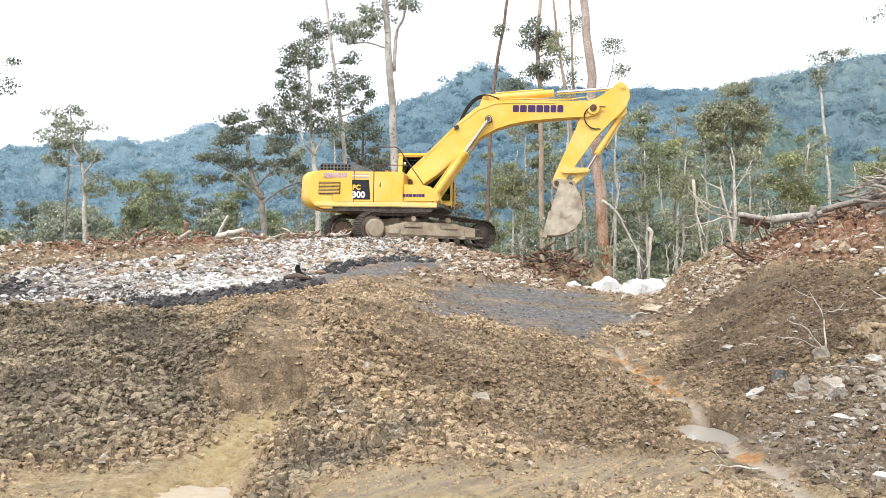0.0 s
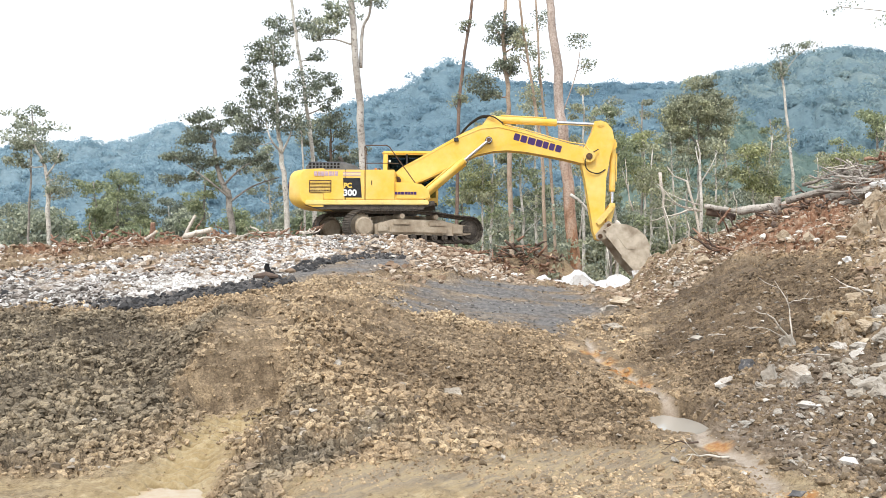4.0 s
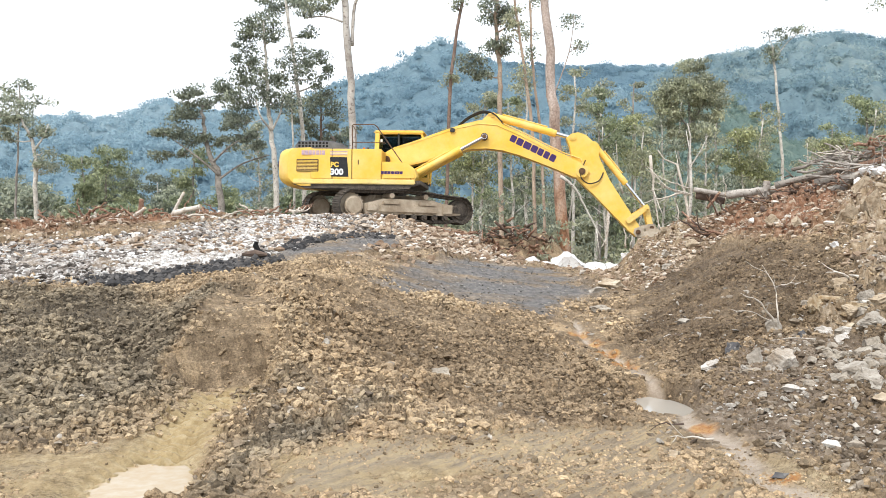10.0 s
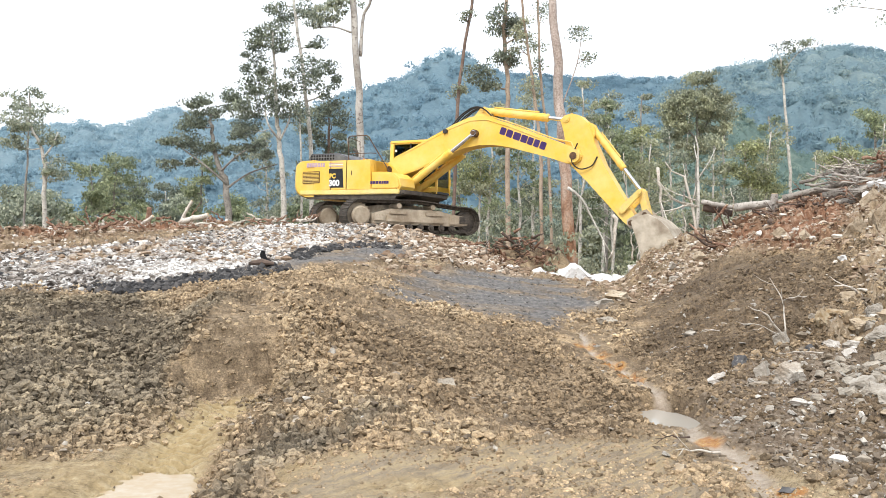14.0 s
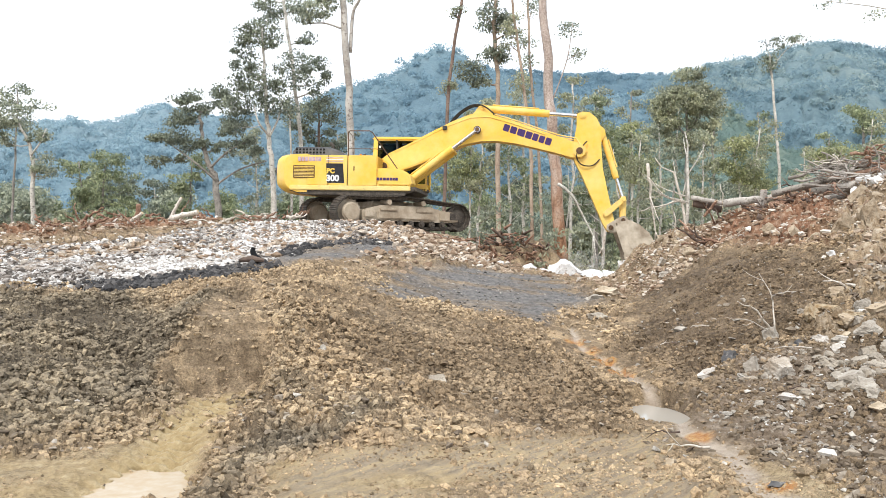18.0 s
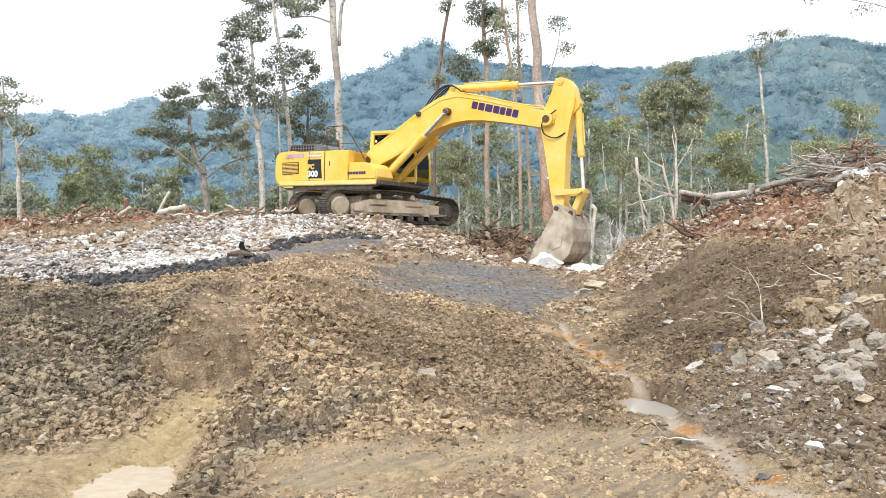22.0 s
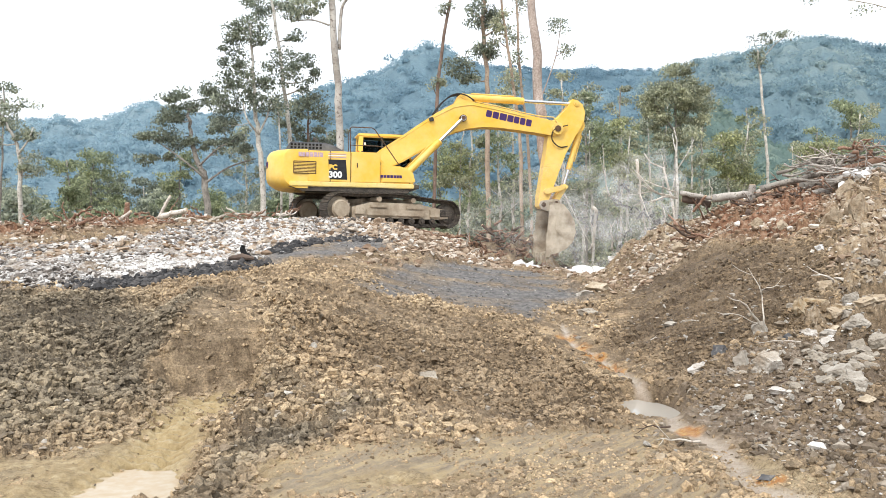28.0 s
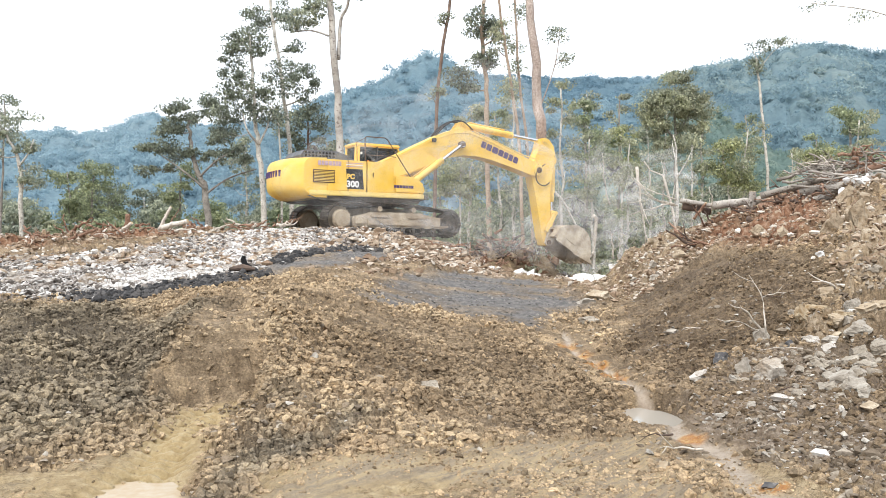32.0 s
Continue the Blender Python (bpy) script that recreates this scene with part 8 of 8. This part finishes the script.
for k, (y, places, r) in enumerate(BROKEN):
    branch([seen(u, v, y) for u, v in places], r, BARK["dead"] if k % 3 != 1 else BARK["pale"], "bare bleached trunk of a broken tree", "broken trees by the pit", name="broken_tree", seed=400 + k, forks=2)


# ---- dust that the digging raises over the pit ----
def dust_material(name, thick):
    m, n, l, b = material(name, 1.0, 0.0, 0.0)
    b.inputs["Base Color"].default_value = (0.85, 0.84, 0.83, 1)
    clear, both = n.new("ShaderNodeBsdfTransparent"), n.new("ShaderNodeMixShader")
    puffy = noise_node(n, l, 0.9, 2)
    l.new(ramp(n, l, puffy.outputs[0], [(0.36, (0.0,) * 3), (0.7, (thick,) * 3)]).outputs[0], both.inputs[0])
    l.new(clear.outputs[0], both.inputs[1]), l.new(b.outputs[0], both.inputs[2])
    l.new(both.outputs[0], n["Material Output"].inputs[0])
    return m


DUST, THINDUST = dust_material("drifting_dust", 0.17), dust_material("thin_dust_veil", 0.08)
dust = thing("dust_cloud", "thin pale dust rising from the pit", "dust", m=Matrix.Translation((6.6, 33.5, 0.0)))
puffs = []
for k, (x, y, z, size) in enumerate(((-1.5, 0.0, 0.3, 1.0), (0.0, 0.5, 0.7, 1.2), (1.5, 0.2, 0.2, 1.1), (2.6, 0.8, 1.3, 1.2), (0.5, 1.2, 2.6, 1.4), (-1.4, 0.9, 2.0, 1.0), (2.2, 1.5, 3.4, 1.3))):
    bm = bmesh.new()
    bmesh.ops.create_icosphere(bm, subdivisions=5, radius=1.0)
    for v in bm.verts:
        v.co = Vector((v.co.x, v.co.y * 0.7, v.co.z * 0.9)) * size * (1 + 0.7 * noise.noise(v.co * 1.5 + Vector((k * 3.1, 0, 0))) + 0.3 * noise.noise(v.co * 4 + Vector((0, k * 2.0, 0))))
    puff = part("puff", bm, DUST, dust, smooth=True)
    puff.visible_shadow = False
    puffs.append((puff, (17.0, 18.0, 19.5, 20.5, 21.5, 24.0, 25.0)[k], x, y, z))
veils = []
for k, size in enumerate((2.6, 3.0)):
    bm = bmesh.new()
    bmesh.ops.create_icosphere(bm, subdivisions=5, radius=1.0)
    for v in bm.verts:
        v.co = Vector((v.co.x * 1.3, v.co.y * 0.4, v.co.z * 0.8)) * size * (1 + 0.6 * noise.noise(v.co * 1.2 + Vector((k * 7.1, 0, 0))) + 0.3 * noise.noise(v.co * 3 + Vector((0, k * 2.0, 0))))
    veil_puff = part("puff", bm, THINDUST, dust, "wide thin veil of drifting dust", smooth=True)
    veil_puff.visible_shadow = False
    veils.append(veil_puff)


def extra_motions():
    """The white boulders that the bucket shoves aside, and the dust."""
    for puff, t0, x, y, z in puffs:
        up = lambda a, b, c: Matrix.Translation((a, b, c))
        walk(puff, [(0, up(x * 0.5, y, -4.2)), (t0, up(x * 0.5, y, -4.2)), (t0 + 1.2, up(x * 0.8, y, z * 0.45)), (t0 + 2.6, up(x, y + 0.6, z)), (34, up(x * 1.3 + 0.4, y + 1.5, z + 0.8))])
    for k, veil_puff in enumerate(veils):
        x, z, t0 = (-2.6, -5.6, 0.6)[k], (3.2, 3.6, 3.4)[k], (25.6, 27.0, 24.6)[k]
        at = lambda a, b, c: Matrix.Translation((a, b, c))
        walk(veil_puff, [(0, at(-0.4, -1.5, -6.5)), (t0, at(-0.4, -1.5, -6.5)), (t0 + 2.5, at(x * 0.5, -4.0 - k, z * 0.5)), (t0 + 4.0, at(x, -5.8 - k, z)), (34, at(x - 0.6, -6.0 - k, z + 0.4))])
    m, w = white_big.matrix_world.copy(), white_a.matrix_world.copy()
    shift = lambda base, x, y, z, a=0: Matrix.Translation((x, y, z)) @ base @ Matrix.Rotation(radians(a), 4, "Y")
    walk(white_big, [(0, m), (2.0, m), (2.5, shift(m, 0.03, 0.02, 0)), (3.0, shift(m, 0.1, 0.1, -0.02, 6)), (3.5, shift(m, 0.25, 0.4, -0.1, 14)), (4.5, shift(m, 1.1, 2.4, -0.6, 60)), (5.5, shift(m, 2.0, 4.2, -1.2, 100)), (32, shift(m, 2.0, 4.2, -1.2, 100))])
    walk(white_a, [(0, w), (21.5, w), (22.0, shift(w, -0.22, 0, 0.02, -8)), (22.5, shift(w, -0.5, 0.05, 0.04, -22)), (23.0, shift(w, -0.75, 0.1, 0.06, -34)), (23.5, shift(w, -0.88, 0.15, 0.06, -40)), (24.3, shift(w, -0.85, 0.4, -0.02, -48)), (25.0, shift(w, -0.75, 0.9, -0.3, -60)), (32, shift(w, -0.75, 0.9, -0.3, -60))])


# ---- what moves ----
# Every half second: the swing of the house, and the slopes of boom, arm and bucket, in degrees.
SWING = [-34.7, -50.2, -52.9, -51.4, -44.8, -37.5, -30.2, -29.8, -30.0, -30.2, -30.4, -30.6, -26.5, -26.1, -32.0, -40.9, -42.2, -45.7, -44.2, -41.5, -34.8, -34.7, -37.3, -46.7, -55.0, -57.1, -59.8, -61.3, -59.1, -61.1, -58.8, -56.5, -54.2, -52.0, -50.3, -45.5, -37.5, -33.1, -35.3, -41.1, -46.1, -51.1, -60.6, -63.8, -61.8, -58.1, -50.5, -41.2, -33.0, -27.0, -28.4, -29.9, -28.8, -27.8, -26.7, -25.6, -19.9, -14.2, -6.2, -0.1, -0.8, -2.1, -2.2, -2.6, -2.5]
BOOM = [22.6, 21.2, 20.5, 18.0, 13.6, 11.6, 11.4, 9.1, 7.4, 5.8, 4.2, 2.5, -1.2, -1.4, 0.4, -0.5, -4.9, -5.5, -5.8, -4.2, -2.8, -2.2, 2.8, 7.1, 8.0, 5.3, 4.3, 4.1, 2.4, 4.0, 3.7, 3.4, 3.0, 2.7, 6.2, 7.3, 5.1, 7.3, 12.3, 15.5, 15.4, 14.1, 11.9, 9.7, 9.3, 9.9, 9.1, 7.2, 7.1, 8.9, 9.3, 9.3, 10.1, 10.9, 11.7, 12.5, 12.7, 12.8, 12.4, 13.0, 11.6, 9.9, 7.5, 5.1, 3.9]
ARM = [-115.0, -116.8, -118.5, -111.8, -101.8, -95.5, -90.2, -86.2, -82.2, -78.2, -73.5, -67.2, -52.0, -48.8, -46.8, -44.5, -43.2, -45.0, -46.8, -46.8, -46.8, -43.9, -41.0, -40.8, -40.8, -44.4, -48.0, -47.9, -47.8, -50.2, -50.0, -49.4, -48.8, -48.5, -54.2, -62.1, -67.0, -61.1, -55.2, -57.0, -60.8, -68.1, -75.5, -78.5, -81.5, -88.3, -95.8, -101.6, -104.8, -95.3, -82.0, -76.0, -76.8, -79.1, -82.5, -86.8, -100.2, -112.4, -119.0, -109.2, -95.2, -87.3, -82.5, -80.7, -80.0]
BUCKET = [-102.0, -102.8, -103.5, -97.9, -87.0, -71.7, -57.5, -51.5, -46.0, -40.5, -35.6, -32.0, -30.0, -28.7, -28.0, -28.5, -30.0, -49.6, -71.5, -76.8, -79.0, -73.8, -66.0, -60.5, -57.5, -58.5, -60.5, -62.7, -65.5, -70.0, -68.8, -66.0, -63.2, -62.0, -69.0, -67.8, -65.0, -53.9, -44.5, -52.0, -65.5, -80.0, -94.0, -103.6, -112.5, -125.2, -133.0, -132.4, -130.5, -103.1, -70.0, -61.0, -62.1, -65.0, -69.3, -74.5, -89.0, -101.4, -108.0, -88.8, -64.5, -57.4, -51.0, -35.5, -24.5]


def glide(values, t):
    """A smooth curve through half-second values."""
    s = min(max(t * 2, 0), len(values) - 1.0001)
    i = int(s)
    f = s - i
    p = [values[min(max(k, 0), len(values) - 1)] for k in (i - 1, i, i + 1, i + 2)]
    return p[1] + 0.5 * f * (p[2] - p[0] + f * (2 * p[0] - 5 * p[1] + 4 * p[2] - p[3] + f * (3 * (p[1] - p[2]) + p[3] - p[0])))


def drive(t):
    """How far the machine stands behind its final spot."""
    return float(np.interp(t, [0, 0.25, 0.5, 0.75, 1.0, 32], [-0.68, -0.45, -0.23, -0.08, 0, 0]))


def turn(a, p):
    """A place in the plane of the boom, turned by a degrees."""
    c, s = math.cos(radians(a)), math.sin(radians(a))
    return Vector((p[0] * c - p[1] * s, p[0] * s + p[1] * c))


def linkage(t):
    """Poses of the moving parts in the machine's space at a time."""
    swing, b, a, k = (glide(v, t) for v in (SWING, BOOM, ARM, BUCKET))
    S = Matrix.Rotation(radians(swing), 4, "Z")
    flat = lambda p, ang, y=0.0: S @ Matrix.Translation((p[0], y, p[1])) @ Matrix.Rotation(-radians(ang), 4, "Y")
    foot = Vector(FOOT)
    elbow = foot + turn(b, (BOOM_L, 0))
    tip = elbow + turn(a, (ARM_L, 0))
    out = {house: S, boom: flat(foot, b), arm: flat(elbow, a), bucket: flat(tip, k)}
    rock, ear = elbow + turn(a, ROCK), tip + turn(k, LINK_AT)
    d = ear - rock
    dist = min(max(d.length, 0.06), ROCK_L + LINK_L - 0.001)
    along_d = (ROCK_L ** 2 - LINK_L ** 2 + dist ** 2) / (2 * dist)
    high = math.sqrt(max(0.0, ROCK_L ** 2 - along_d ** 2))
    u = d.normalized()
    knee = rock + u * along_d + Vector((-u.y, u.x)) * high
    slope = lambda p, q: math.degrees(math.atan2(q.y - p.y, q.x - p.x))
    out[rocker] = flat(rock, slope(rock, knee))
    out[push_link] = flat(knee, slope(knee, ear))
    low, high_pin = Vector((0.72, 1.55)), foot + turn(b, CYL_PIN)
    pairs = {"boom_right": (low, high_pin, -0.42), "boom_left": (low, high_pin, 0.42), "arm": (foot + turn(b, ARMCYL_BASE), elbow + turn(a, ARM_TOP), 0.0), "bucket": (elbow + turn(a, BKT_BASE), knee, 0.0)}
    for name, (p, q, y) in pairs.items():
        barrel, piston = RAMS[name]
        out[barrel], out[piston] = flat(p, slope(p, q), y), flat(q, slope(p, q), y)
    return out


def motions():
    times = [i / 6 for i in range(193)]
    poses = [linkage(t) for t in times]
    for ob in poses[0]:
        walk(ob, [(t, p[ob]) for t, p in zip(times, poses)])
    start = [0, 0.25, 0.5, 0.75, 1.0, 32.0]
    walk(excavator, [(t, MACHINE @ Matrix.Translation((drive(t), 0, 0))) for t in start])
    for ob, s, y in shoes:
        walk(ob, [(t, shoe_pose(s - drive(t), y)) for t in start])
    extra_motions()


motions()
